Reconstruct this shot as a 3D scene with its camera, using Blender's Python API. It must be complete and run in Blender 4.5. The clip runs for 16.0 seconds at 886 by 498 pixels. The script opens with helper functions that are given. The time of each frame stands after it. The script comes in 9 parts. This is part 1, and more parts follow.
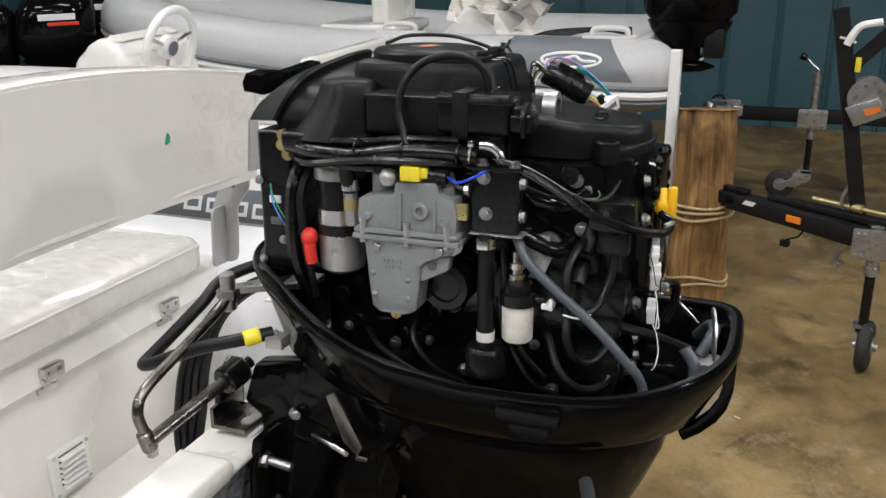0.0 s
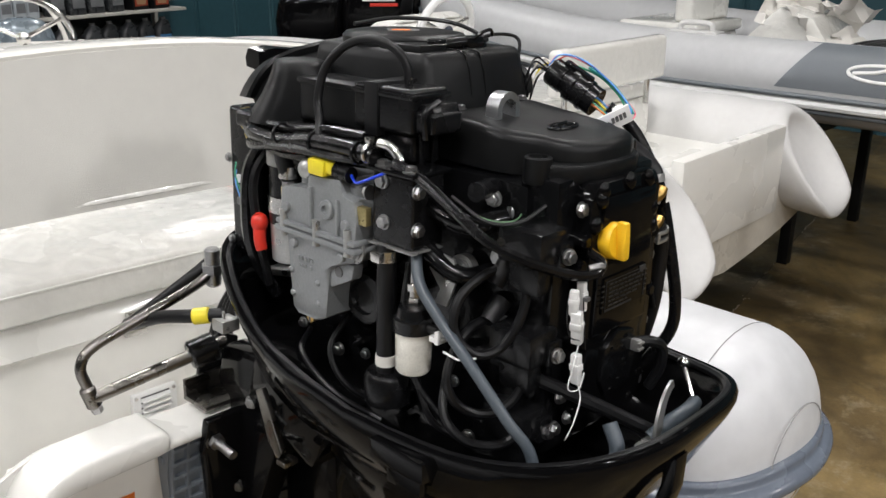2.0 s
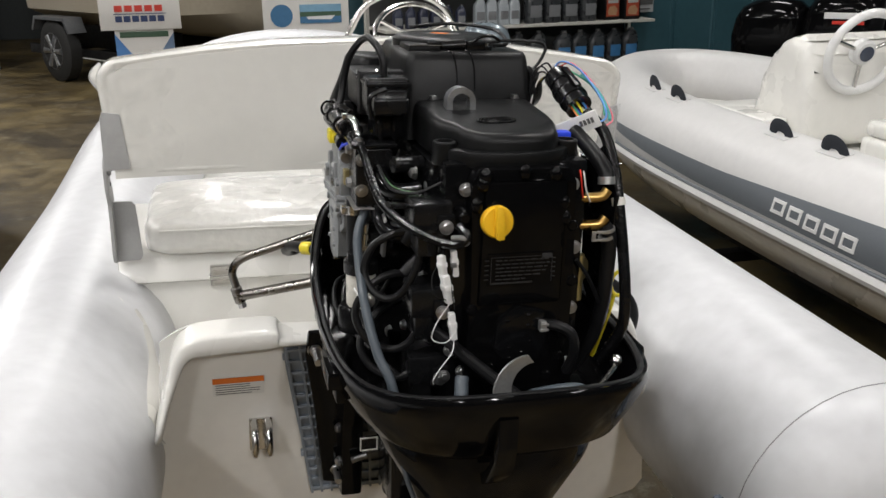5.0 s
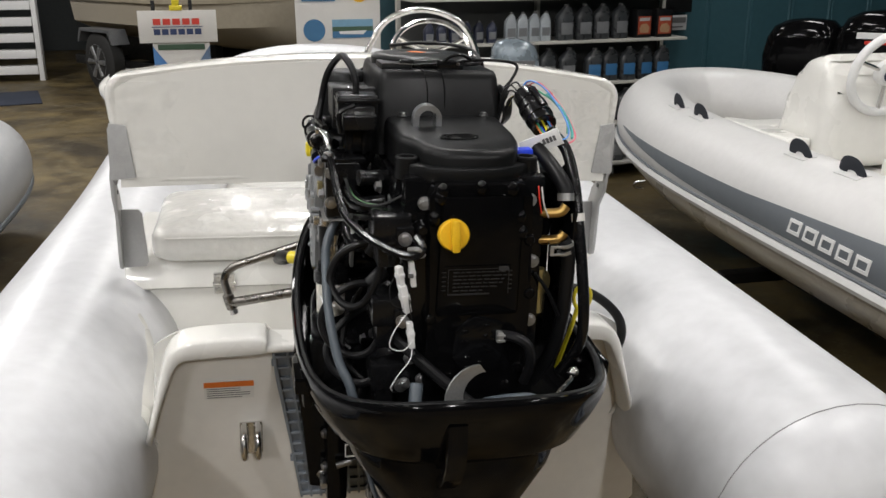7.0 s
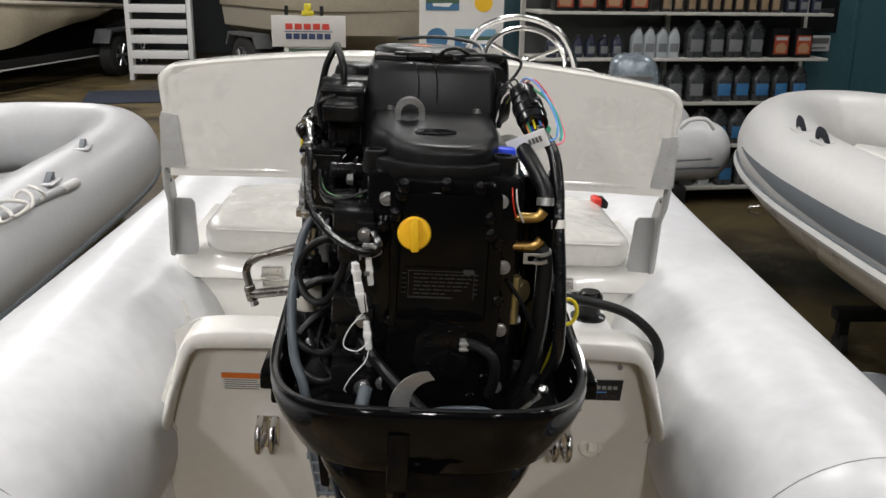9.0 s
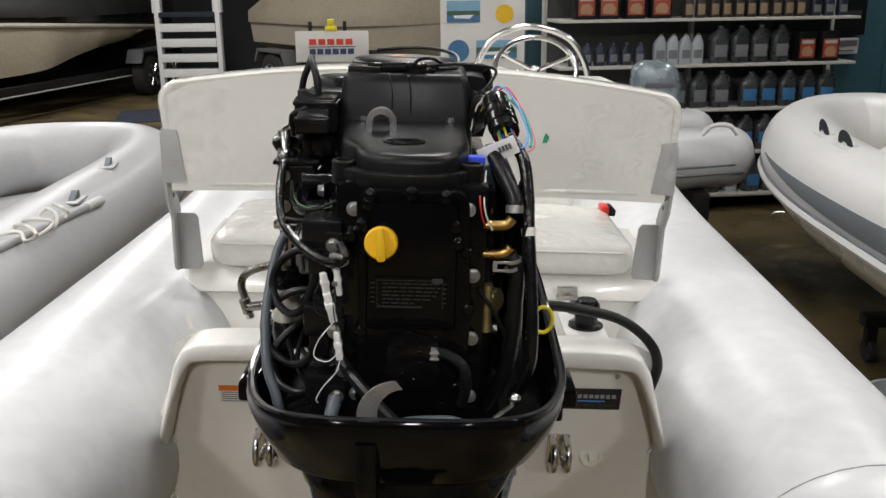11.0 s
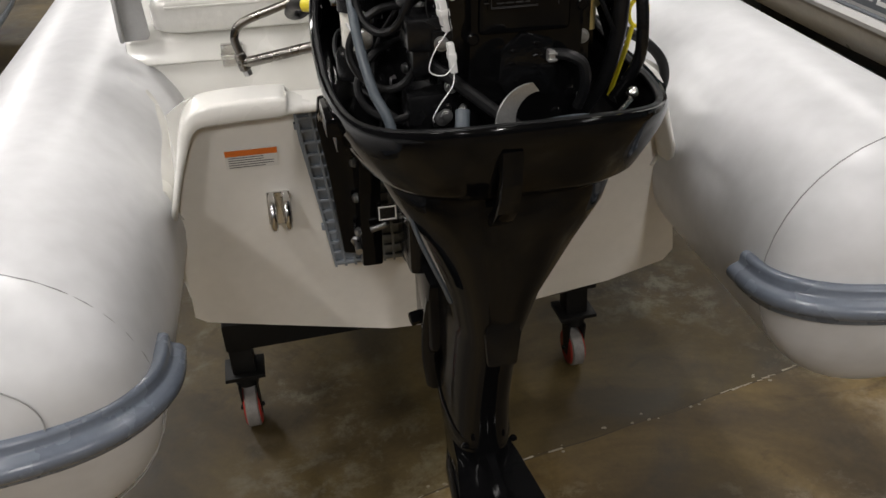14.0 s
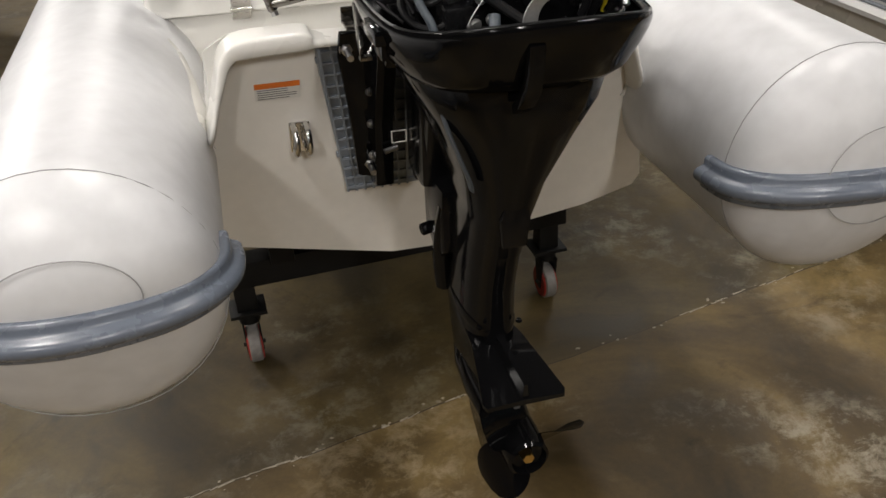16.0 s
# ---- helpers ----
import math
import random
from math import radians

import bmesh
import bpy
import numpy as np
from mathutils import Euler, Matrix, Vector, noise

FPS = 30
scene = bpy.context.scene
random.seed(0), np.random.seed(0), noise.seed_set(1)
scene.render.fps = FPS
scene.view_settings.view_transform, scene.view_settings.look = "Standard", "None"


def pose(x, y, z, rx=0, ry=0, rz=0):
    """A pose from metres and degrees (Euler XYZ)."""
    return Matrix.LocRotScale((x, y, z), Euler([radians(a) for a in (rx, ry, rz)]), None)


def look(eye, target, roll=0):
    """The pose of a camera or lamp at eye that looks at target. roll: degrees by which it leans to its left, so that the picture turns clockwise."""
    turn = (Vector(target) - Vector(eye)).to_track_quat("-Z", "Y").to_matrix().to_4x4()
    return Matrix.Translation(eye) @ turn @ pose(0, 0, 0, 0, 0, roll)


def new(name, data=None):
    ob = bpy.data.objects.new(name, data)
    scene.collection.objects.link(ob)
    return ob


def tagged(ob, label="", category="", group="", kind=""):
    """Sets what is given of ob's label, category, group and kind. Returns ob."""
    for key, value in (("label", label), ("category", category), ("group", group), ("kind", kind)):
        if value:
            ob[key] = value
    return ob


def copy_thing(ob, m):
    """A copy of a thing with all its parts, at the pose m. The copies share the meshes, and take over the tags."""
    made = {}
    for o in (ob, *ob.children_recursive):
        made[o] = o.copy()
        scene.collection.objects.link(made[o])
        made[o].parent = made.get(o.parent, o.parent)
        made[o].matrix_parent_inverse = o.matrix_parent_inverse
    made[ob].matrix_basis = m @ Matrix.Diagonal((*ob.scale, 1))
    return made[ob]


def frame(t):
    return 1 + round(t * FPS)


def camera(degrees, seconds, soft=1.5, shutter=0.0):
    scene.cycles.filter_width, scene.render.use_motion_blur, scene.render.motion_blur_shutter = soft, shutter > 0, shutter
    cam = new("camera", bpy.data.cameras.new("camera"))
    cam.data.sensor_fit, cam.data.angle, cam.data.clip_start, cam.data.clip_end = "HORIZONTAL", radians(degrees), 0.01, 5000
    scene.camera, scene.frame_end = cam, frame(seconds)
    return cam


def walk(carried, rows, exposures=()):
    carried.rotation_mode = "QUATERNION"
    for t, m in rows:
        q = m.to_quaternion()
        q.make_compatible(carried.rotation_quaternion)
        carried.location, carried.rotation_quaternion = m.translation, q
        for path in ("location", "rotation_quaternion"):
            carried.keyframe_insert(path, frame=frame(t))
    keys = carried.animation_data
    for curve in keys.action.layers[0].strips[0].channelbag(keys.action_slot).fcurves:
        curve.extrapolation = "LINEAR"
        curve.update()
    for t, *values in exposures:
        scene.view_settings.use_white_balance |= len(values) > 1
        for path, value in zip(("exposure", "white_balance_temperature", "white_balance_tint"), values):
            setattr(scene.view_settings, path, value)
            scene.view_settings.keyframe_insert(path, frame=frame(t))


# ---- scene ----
cam = camera(52.4, 16.0)
# the boat lists a little to starboard on its dolly; the rows stand in the boat's own upright
LIST = Matrix.Rotation(radians(2.3), 4, "Y")
PATH = [
    (0, (-1.156, -0.1, 1.827), (0.637, 0.551, 1.226), -0.1),
    (0.5, (-1.076, -0.219, 1.822), (0.637, 0.622, 1.223), 2.0),
    (1, (-0.987, -0.319, 1.822), (0.653, 0.651, 1.215), 0.9),
    (1.5, (-0.929, -0.326, 1.813), (0.68, 0.7, 1.212), -0.3),
    (2, (-0.793, -0.446, 1.812), (0.612, 0.834, 1.191), 1.8),
    (2.5, (-0.695, -0.572, 1.82), (0.511, 0.888, 1.175), 0.8),
    (3, (-0.702, -0.745, 1.816), (0.336, 0.841, 1.177), 2.6),
    (3.5, (-0.585, -0.873, 1.835), (0.215, 0.852, 1.214), 1.7),
    (4, (-0.389, -0.961, 1.838), (0.132, 0.866, 1.213), 3.6),
    (4.5, (-0.347, -0.959, 1.841), (0.128, 0.883, 1.225), 2.6),
    (5, (-0.347, -0.934, 1.836), (0.14, 0.901, 1.209), 1.7),
    (5.2, (-0.317, -0.939, 1.849), (0.134, 0.909, 1.233), 1.7),
    (7.5, (-0.242, -0.995, 1.845), (0.133, 0.876, 1.245), 2.4),
    (8, (-0.192, -0.988, 1.838), (0.087, 0.894, 1.22), 2.6),
    (8.5, (-0.115, -0.973, 1.838), (0.095, 0.918, 1.222), 1.6),
    (9, (-0.056, -0.968, 1.825), (0.056, 0.941, 1.241), 3.3),
    (9.2, (-0.042, -0.975, 1.825), (0.032, 0.943, 1.265), 3.5),
    (11.3, (0.027, -0.969, 1.823), (0.062, 0.95, 1.261), 1.7),
    (11.5, (0.03, -0.978, 1.817), (0.067, 0.943, 1.258), 1.7),
    (12, (0.025, -0.976, 1.816), (0.099, 0.947, 1.269), 1.7),
    (12.5, (-0.025, -0.959, 1.811), (0.151, 0.937, 1.199), 2.7),
    (13, (-0.125, -0.939, 1.792), (0.146, 0.913, 1.087), 1.4),
    (13.5, (-0.221, -0.934, 1.761), (0.055, 0.855, 0.909), -0.7),
    (14, (-0.29, -0.921, 1.727), (0.061, 0.775, 0.726), -1.5),
    (14.5, (-0.313, -0.94, 1.702), (0.083, 0.695, 0.62), -1.0),
    (15, (-0.348, -0.958, 1.7), (0.127, 0.665, 0.632), -0.4),
    (15.5, (-0.431, -1.013, 1.699), (0.108, 0.602, 0.65), 0.9),
    (16, (-0.482, -1.161, 1.718), (-0.009, 0.493, 0.697), -1.2),
]
walk(cam, [(t, LIST @ look(eye, target, roll)) for t, eye, target, roll in PATH], exposures=[(0.0, 0.22, 6400, 10.5), (2.0, 0.24, 6420, 10.5), (3.0, 0.08, 6500, 10), (4.0, 0.0, 6500, 10), (13.0, 0.0, 6550, 10), (14.5, -0.06, 6720, 11), (16.0, 0.06, 6800, 11)])

# ---- world and light ----
world = bpy.data.worlds.new("hall_air")
world.use_nodes = True
world.node_tree.nodes["Background"].inputs[0].default_value = (0.75, 0.86, 1.0, 1)
world.node_tree.nodes["Background"].inputs[1].default_value = 0.05
scene.world = world
LAMP_W = 82.0
# added strip lights, all out of view: x, y and strength picked for brightness
LAMPS = [(-3.2, -5.6, 1.65), (0.3, -5.6, 2.3), (3.8, -5.6, 1.6), (-4.2, -1.7, 0.36), (-1.6, -0.9, 0.88), (4.1, -1.0, 0.26), (1.7, 0.5, 0.42), (-6.6, 2.2, 1.0), (-3.2, 2.2, 0.8), (0.3, 2.6, 0.7), (3.8, 2.2, 0.22), (-3.2, 7.0, 1.2), (0.3, 7.0, 0.6),
         (3.8, 5.6, 0.4), (-4.5, 11.0, 2.0), (-0.5, 13.5, 0.8)]
CEIL = 4.6


# ---- building helpers ----
class M:
    """Collects the faces of one mesh."""

    def __init__(self):
        self.v, self.f = [], []

    def take(self, bm, m=None):
        base = len(self.v)
        bm.verts.index_update()
        self.v += [tuple((m @ v.co) if m else v.co) for v in bm.verts]
        self.f += [[v.index + base for v in f.verts] for f in bm.faces]
        bm.free()
        return self

    def box(self, lo, hi, bevel=0.0, m=None, seg=2):
        bm = bmesh.new()
        bmesh.ops.create_cube(bm, size=1)
        for v in bm.verts:
            v.co = [lo[i] + (hi[i] - lo[i]) * (v.co[i] + 0.5) for i in range(3)]
        if bevel:
            bmesh.ops.bevel(bm, geom=bm.edges[:], offset=bevel, segments=seg, affect="EDGES", profile=0.6)
        return self.take(bm, m)

    def slab(self, pts, axis, a, b, bevel=0.0, m=None, seg=2):
        """A flat outline, pushed from a to b along an axis."""
        bm = bmesh.new()
        i = "xyz".index(axis)
        j, k = [n for n in range(3) if n != i]

        def at(p, w):
            c = [0, 0, 0]
            c[i], c[j], c[k] = w, p[0], p[1]
            return bm.verts.new(c)
        lo, hi = [at(p, a) for p in pts], [at(p, b) for p in pts]
        n = len(pts)
        bm.faces.new(lo[::-1]), bm.faces.new(hi)
        for q in range(n):
            bm.faces.new((lo[q], lo[(q + 1) % n], hi[(q + 1) % n], hi[q]))
        bmesh.ops.recalc_face_normals(bm, faces=bm.faces[:])
        if bevel:
            bmesh.ops.bevel(bm, geom=bm.edges[:], offset=bevel, segments=seg, affect="EDGES", profile=0.6)
        return self.take(bm, m)

    def loft(self, rings, caps=True, closed=True):
        base, n = len(self.v), len(rings[0])
        for r in rings:
            self.v += [tuple(p) for p in r]
        for i in range(len(rings) - 1):
            for j in range(n if closed else n - 1):
                a, b = base + i * n + j, base + i * n + (j + 1) % n
                self.f.append([a, b, b + n, a + n])
        if caps:
            self.f.append([base + j for j in range(n)][::-1])
            self.f.append([base + (len(rings) - 1) * n + j for j in range(n)])
        return self

    def rod(self, p, q, r0, r1=None, n=14, bevel=0.0):
        p, q = Vector(p), Vector(q)
        r1 = r0 if r1 is None else r1
        d = (q - p)
        t = d.to_track_quat("Z", "Y").to_matrix()
        prof = [(0, r0), (d.length, r1)]
        if bevel:
            prof = [(0, r0 - bevel), (bevel, r0), (d.length - bevel, r1), (d.length, r1 - bevel)]
        return self.loft([[p + t @ Vector((r * math.cos(6.28319 * k / n), r * math.sin(6.28319 * k / n), z)) for k in range(n)] for z, r in prof])

    def lathe(self, p, d, prof, n=24):
        """prof: pairs of distance along d and radius."""
        p, t = Vector(p), Vector(d).to_track_quat("Z", "Y").to_matrix()
        return self.loft([[p + t @ Vector((r * math.cos(6.28319 * k / n), r * math.sin(6.28319 * k / n), z)) for k in range(n)] for z, r in prof])

    def hose(self, pts, r, n=8, res=6, closed=False, flat=1.0):
        return self.loft(swept(smooth_line(pts, res, closed), r, n, closed, flat), caps=not closed)

    def ball(self, c, r, n=16, m=16):
        r = r if isinstance(r, (tuple, list)) else (r, r, r)
        return self.loft([[(c[0] + r[0] * math.sin(a) * math.cos(6.28319 * k / n), c[1] + r[1] * math.sin(a) * math.sin(6.28319 * k / n), c[2] + r[2] * math.cos(a)) for k in range(n)] for a in [0.02 + 3.10 * i / m for i in range(m + 1)]])

    def bolt(self, p, d, r, h=None):
        """A hexagon head on a washer."""
        d = Vector(d).normalized()
        p = Vector(p)
        h = h or r * 0.9
        self.rod(p, p + d * r * 0.25, r * 1.22, n=16)
        self.rod(p + d * r * 0.25, p + d * h, r, r * 0.96, n=6)
        return self.rod(p + d * h, p + d * (h + r * 0.12), r * 0.75, r * 0.6, n=12)

    def mesh(self, name, angle=38):
        me = bpy.data.meshes.new(name)
        me.from_pydata(self.v, [], self.f)
        bm = bmesh.new()
        bm.from_mesh(me)
        bmesh.ops.recalc_face_normals(bm, faces=bm.faces[:])
        bm.to_mesh(me)
        bm.free()
        me.polygons.foreach_set("use_smooth", [True] * len(me.polygons))
        me.set_sharp_from_angle(angle=radians(angle))
        return me


def smooth_line(pts, res=6, closed=False):
    p = [Vector(q) for q in pts]
    n = len(p)
    out = []
    for i in range(n if closed else n - 1):
        a, b = p[i], p[(i + 1) % n]
        za = p[i - 1] if (i or closed) else a * 2 - b
        zb = p[(i + 2) % n] if (i + 2 < n or closed) else b * 2 - a
        for k in range(res):
            t = k / res
            out.append(0.5 * ((2 * a) + (b - za) * t + (2 * za - 5 * a + 4 * b - zb) * t * t + (3 * a - za - 3 * b + zb) * t ** 3))
    if not closed:
        out.append(p[-1])
    return out


def swept(line, r, n=8, closed=False, flat=1.0):
    rings, side = [], None
    for i, p in enumerate(line):
        a = line[i - 1] if (i or closed) else p
        b = line[(i + 1) % len(line)] if (i + 1 < len(line) or closed) else p
        t = (b - a).normalized()
        if side is None:
            side = t.cross(Vector((0, 0, 1)) if abs(t.z) < 0.9 else Vector((1, 0, 0))).normalized()
        side = (side - t * side.dot(t)).normalized()
        up = t.cross(side)
        rr = r(i / max(1, len(line) - 1)) if callable(r) else r
        rings.append([p + (side * math.cos(6.28319 * k / n) + up * flat * math.sin(6.28319 * k / n)) * rr for k in range(n)])
    if closed:
        rings.append(rings[0])
    return rings


def thing(name, base=(0, 0, 0), label="", category="", group="", kind=""):
    e = new(name)
    e.location = base
    e.empty_display_size = 0.05
    return tagged(e, label, category, group, kind)


def part(name, m, material, parent, label="", angle=38):
    ob = new(name, m.mesh(name, angle) if isinstance(m, M) else m)
    if not ob.data.materials:
        ob.data.materials.append(material)
    ob.parent = parent
    ob.matrix_parent_inverse = Matrix.Translation(-parent.location)
    return tagged(ob, label)


def solid(name, m, material, label, category, group="", kind="", angle=38):
    ob = new(name, m.mesh(name, angle))
    ob.data.materials.append(material)
    return tagged(ob, label, category, group, kind)


# ---- materials ----
def mat(name, rgb, rough=0.5, metal=0.0, coat=0.0, var=0.12, scale=18.0, bump=0.0, bscale=120.0, rvar=0.08, spec=0.5, per_piece=0.0, alpha_tint=None):
    ma = bpy.data.materials.new(name)
    ma.use_nodes = True
    nt = ma.node_tree
    N, L = nt.nodes, nt.links
    b = N["Principled BSDF"]
    b.inputs["Metallic"].default_value, b.inputs["Coat Weight"].default_value = metal, coat
    b.inputs["Coat Roughness"].default_value = 0.06
    b.inputs["Specular IOR Level"].default_value = spec
    tc = N.new("ShaderNodeTexCoord")

    def noise_tex(s, detail=4.0):
        t = N.new("ShaderNodeTexNoise")
        t.inputs["Scale"].default_value, t.inputs["Detail"].default_value = s, detail
        L.new(tc.outputs["Object"], t.inputs["Vector"])
        return t
    n1, n2 = noise_tex(scale), noise_tex(scale * 9, 2.0)
    add = N.new("ShaderNodeMath")
    add.operation = "ADD"
    L.new(n1.outputs["Fac"], add.inputs[0]), L.new(n2.outputs["Fac"], add.inputs[1])
    ramp = N.new("ShaderNodeMapRange")
    ramp.inputs["From Min"].default_value, ramp.inputs["From Max"].default_value = 0.6, 1.4
    ramp.inputs["To Min"].default_value, ramp.inputs["To Max"].default_value = 1 - var, 1 + var
    L.new(add.outputs[0], ramp.inputs["Value"])
    mul = N.new("ShaderNodeVectorMath")
    mul.operation = "SCALE"
    mul.inputs[0].default_value = rgb
    if per_piece:
        oi = N.new("ShaderNodeObjectInfo")
        pr = N.new("ShaderNodeMapRange")
        pr.inputs["To Min"].default_value, pr.inputs["To Max"].default_value = 1 - per_piece, 1 + per_piece
        L.new(oi.outputs["Random"], pr.inputs["Value"])
        m2 = N.new("ShaderNodeMath")
        m2.operation = "MULTIPLY"
        L.new(pr.outputs[0], m2.inputs[0]), L.new(ramp.outputs[0], m2.inputs[1])
        L.new(m2.outputs[0], mul.inputs["Scale"])
    else:
        L.new(ramp.outputs[0], mul.inputs["Scale"])
    L.new(mul.outputs[0], b.inputs["Base Color"])
    rr = N.new("ShaderNodeMapRange")
    rr.inputs["From Min"].default_value, rr.inputs["From Max"].default_value = 0.3, 0.7
    rr.inputs["To Min"].default_value, rr.inputs["To Max"].default_value = max(0.02, rough - rvar), min(1, rough + rvar)
    L.new(n1.outputs["Fac"], rr.inputs["Value"])
    L.new(rr.outputs[0], b.inputs["Roughness"])
    if bump:
        nb = noise_tex(bscale, 3.0)
        bp = N.new("ShaderNodeBump")
        bp.inputs["Strength"].default_value, bp.inputs["Distance"].default_value = 1.0, bump
        L.new(nb.outputs["Fac"], bp.inputs["Height"])
        L.new(bp.outputs[0], b.inputs["Normal"])
    return ma


GEL = mat("white_gelcoat", (0.74, 0.73, 0.69), 0.28, coat=0.25, var=0.03, scale=3, rvar=0.05)
GEL_IN = mat("cream_gelcoat", (0.74, 0.715, 0.665), 0.36, var=0.04, scale=4)
TUBE = mat("silver_grey_hypalon", (0.57, 0.575, 0.585), 0.38, var=0.09, scale=2.5, bump=0.004, bscale=5, spec=0.5)
TUBE_W = mat("white_grey_hypalon", (0.585, 0.58, 0.57), 0.42, var=0.04, scale=3, bump=0.0005, bscale=5)
TUBE_G = mat("mid_grey_hypalon", (0.40, 0.405, 0.41), 0.45, var=0.05, scale=3, bump=0.0005, bscale=5)
SEAM = mat("seam_grey", (0.30, 0.30, 0.30), 0.6)
STRAKE = mat("dark_grey_rubber_strake", (0.125, 0.145, 0.18), 0.27, var=0.08, scale=12, bump=0.0003, bscale=40)
STRIPE = mat("slate_grey_stripe", (0.13, 0.145, 0.16), 0.5, var=0.06)
PEARL = mat("white_lettering", (0.75, 0.75, 0.74), 0.5, var=0.02)
VINYL = mat("cream_vinyl", (0.67, 0.66, 0.62), 0.42, var=0.03, scale=4, bump=0.0004, bscale=500)
WRAP = mat("film_wrapped_white_vinyl", (0.70, 0.69, 0.65), 0.22, coat=0.6, var=0.04, scale=6, bump=0.006, bscale=22)
ALU = mat("grey_cast_plate", (0.36, 0.36, 0.355), 0.45, metal=0.1, var=0.06, scale=15)
STEEL = mat("stainless_steel", (0.62, 0.61, 0.59), 0.2, metal=1.0, var=0.08, scale=25)
DARKSTEEL = mat("dull_stainless_tube", (0.19, 0.18, 0.165), 0.28, metal=1.0, var=0.1, scale=30)
BOLT = mat("zinc_bolt", (0.40, 0.40, 0.40), 0.34, metal=1.0, var=0.2, scale=90)
GLOSS = mat("gloss_black_paint", (0.0030, 0.0030, 0.0033), 0.09, coat=0.0, var=0.2, scale=10, rvar=0.03, bump=0.0002, bscale=30, spec=0.15)
CAST = mat("black_painted_casting", (0.0039, 0.0040, 0.0044), 0.16, spec=0.26, coat=0.08, var=0.3, scale=20, bump=0.0004, bscale=160, rvar=0.08)
PLAST = mat("satin_black_plastic", (0.0072, 0.0075, 0.0078), 0.36, spec=0.20, var=0.25, scale=14, bump=0.0002, bscale=700, rvar=0.08)
PLAST2 = mat("worn_black_plastic", (0.0055, 0.0056, 0.0061), 0.24, spec=0.32, var=0.3, scale=20, bump=0.0002, bscale=400, rvar=0.08)
HOSE = mat("black_rubber_hose", (0.0059, 0.0060, 0.0066), 0.40, spec=0.28, var=0.2, scale=40, rvar=0.08)
LOOM = mat("taped_black_loom", (0.0042, 0.0042, 0.0046), 0.22, spec=0.42, var=0.2, scale=60, bump=0.0006, bscale=190)
GHOSE = mat("slate_grey_hose", (0.062, 0.076, 0.090), 0.45, var=0.1, scale=30)
CASTGREY = mat("grey_painted_alloy", (0.235, 0.245, 0.25), 0.38, metal=0.25, var=0.1, scale=30, bump=0.0006, bscale=260)
CASTRAW = mat("raw_alloy", (0.42, 0.42, 0.41), 0.34, metal=0.75, var=0.15, scale=40, bump=0.0004, bscale=300)
BRASS = mat("brass", (0.46, 0.30, 0.10), 0.3, metal=1.0, var=0.15, scale=40)
GOLDZINC = mat("yellow_zinc", (0.50, 0.42, 0.20), 0.35, metal=0.8, var=0.2, scale=60)
YELLOW = mat("yellow_plastic", (0.80, 0.47, 0.015), 0.38, var=0.06, scale=30)
LEMON = mat("lemon_plastic", (0.75, 0.62, 0.03), 0.38, var=0.06, scale=30)
RED = mat("red_rubber", (0.62, 0.03, 0.015), 0.4, var=0.1)
BLUE = mat("blue_plastic", (0.012, 0.05, 0.62), 0.35, var=0.1)
WHITE = mat("white_plastic", (0.74, 0.74, 0.73), 0.38, var=0.05, scale=40)
CREAM = mat("cream_filter_bowl", (0.74, 0.72, 0.65), 0.28, var=0.12, scale=50)
GREEN = mat("green_wire", (0.03, 0.30, 0.16), 0.4)
PINK = mat("pink_wire", (0.75, 0.16, 0.22), 0.4)
SKY = mat("light_blue_wire", (0.10, 0.30, 0.72), 0.4)
ORANGE = mat("orange_print", (0.66, 0.16, 0.02), 0.5)
PAPER = mat("white_label", (0.66, 0.64, 0.60), 0.5, var=0.03)
INK = mat("dark_print", (0.10, 0.10, 0.10), 0.5)
PADGREY = mat("blue_grey_plastic_pad", (0.20, 0.225, 0.255), 0.42, var=0.08, scale=30)
BLACKFR = mat("black_powder_coat", (0.007, 0.007, 0.007), 0.5, spec=0.25, var=0.2, bump=0.0005, bscale=300)
TYRE = mat("tyre_rubber", (0.018, 0.018, 0.017), 0.7, var=0.2, scale=40)
WHEELGREY = mat("grey_castor_tread", (0.21, 0.195, 0.18), 0.55, var=0.3, scale=60)
CHROME = mat("galvanised", (0.45, 0.46, 0.47), 0.32, metal=0.9, var=0.2, scale=50)
ROPE = mat("manila_rope", (0.42, 0.32, 0.17), 0.75, var=0.2, scale=60, bump=0.002, bscale=300)
TEAL = mat("teal_steel_cladding", (0.030, 0.085, 0.105), 0.5, var=0.12, scale=2)
DARKWALL = mat("dark_back_wall", (0.03, 0.035, 0.035), 0.7, var=0.2, scale=2)
CEILM = mat("ceiling_grey", (0.30, 0.30, 0.30), 0.8, var=0.1, scale=2)
SHELF = mat("cream_shelf_steel", (0.45, 0.44, 0.40), 0.45, var=0.08)
KHAKI = mat("khaki_boat_cover", (0.27, 0.235, 0.17), 0.7, var=0.15, scale=3, bump=0.01, bscale=5)
NAVY = mat("navy_bottle", (0.014, 0.018, 0.038), 0.4, per_piece=0.3)
JUG = mat("dark_grey_jug", (0.036, 0.039, 0.042), 0.3, per_piece=0.3)
SILVERJ = mat("silver_bottle", (0.34, 0.37, 0.39), 0.35, per_piece=0.15)
TUBE_M = mat("dull_grey_hypalon", (0.45, 0.455, 0.46), 0.42, var=0.05, scale=3, bump=0.0005, bscale=5)
DIM = mat("dim_print", (0.030, 0.031, 0.033), 0.4)
BROWNJ = mat("brown_pack", (0.022, 0.018, 0.016), 0.4, per_piece=0.3)
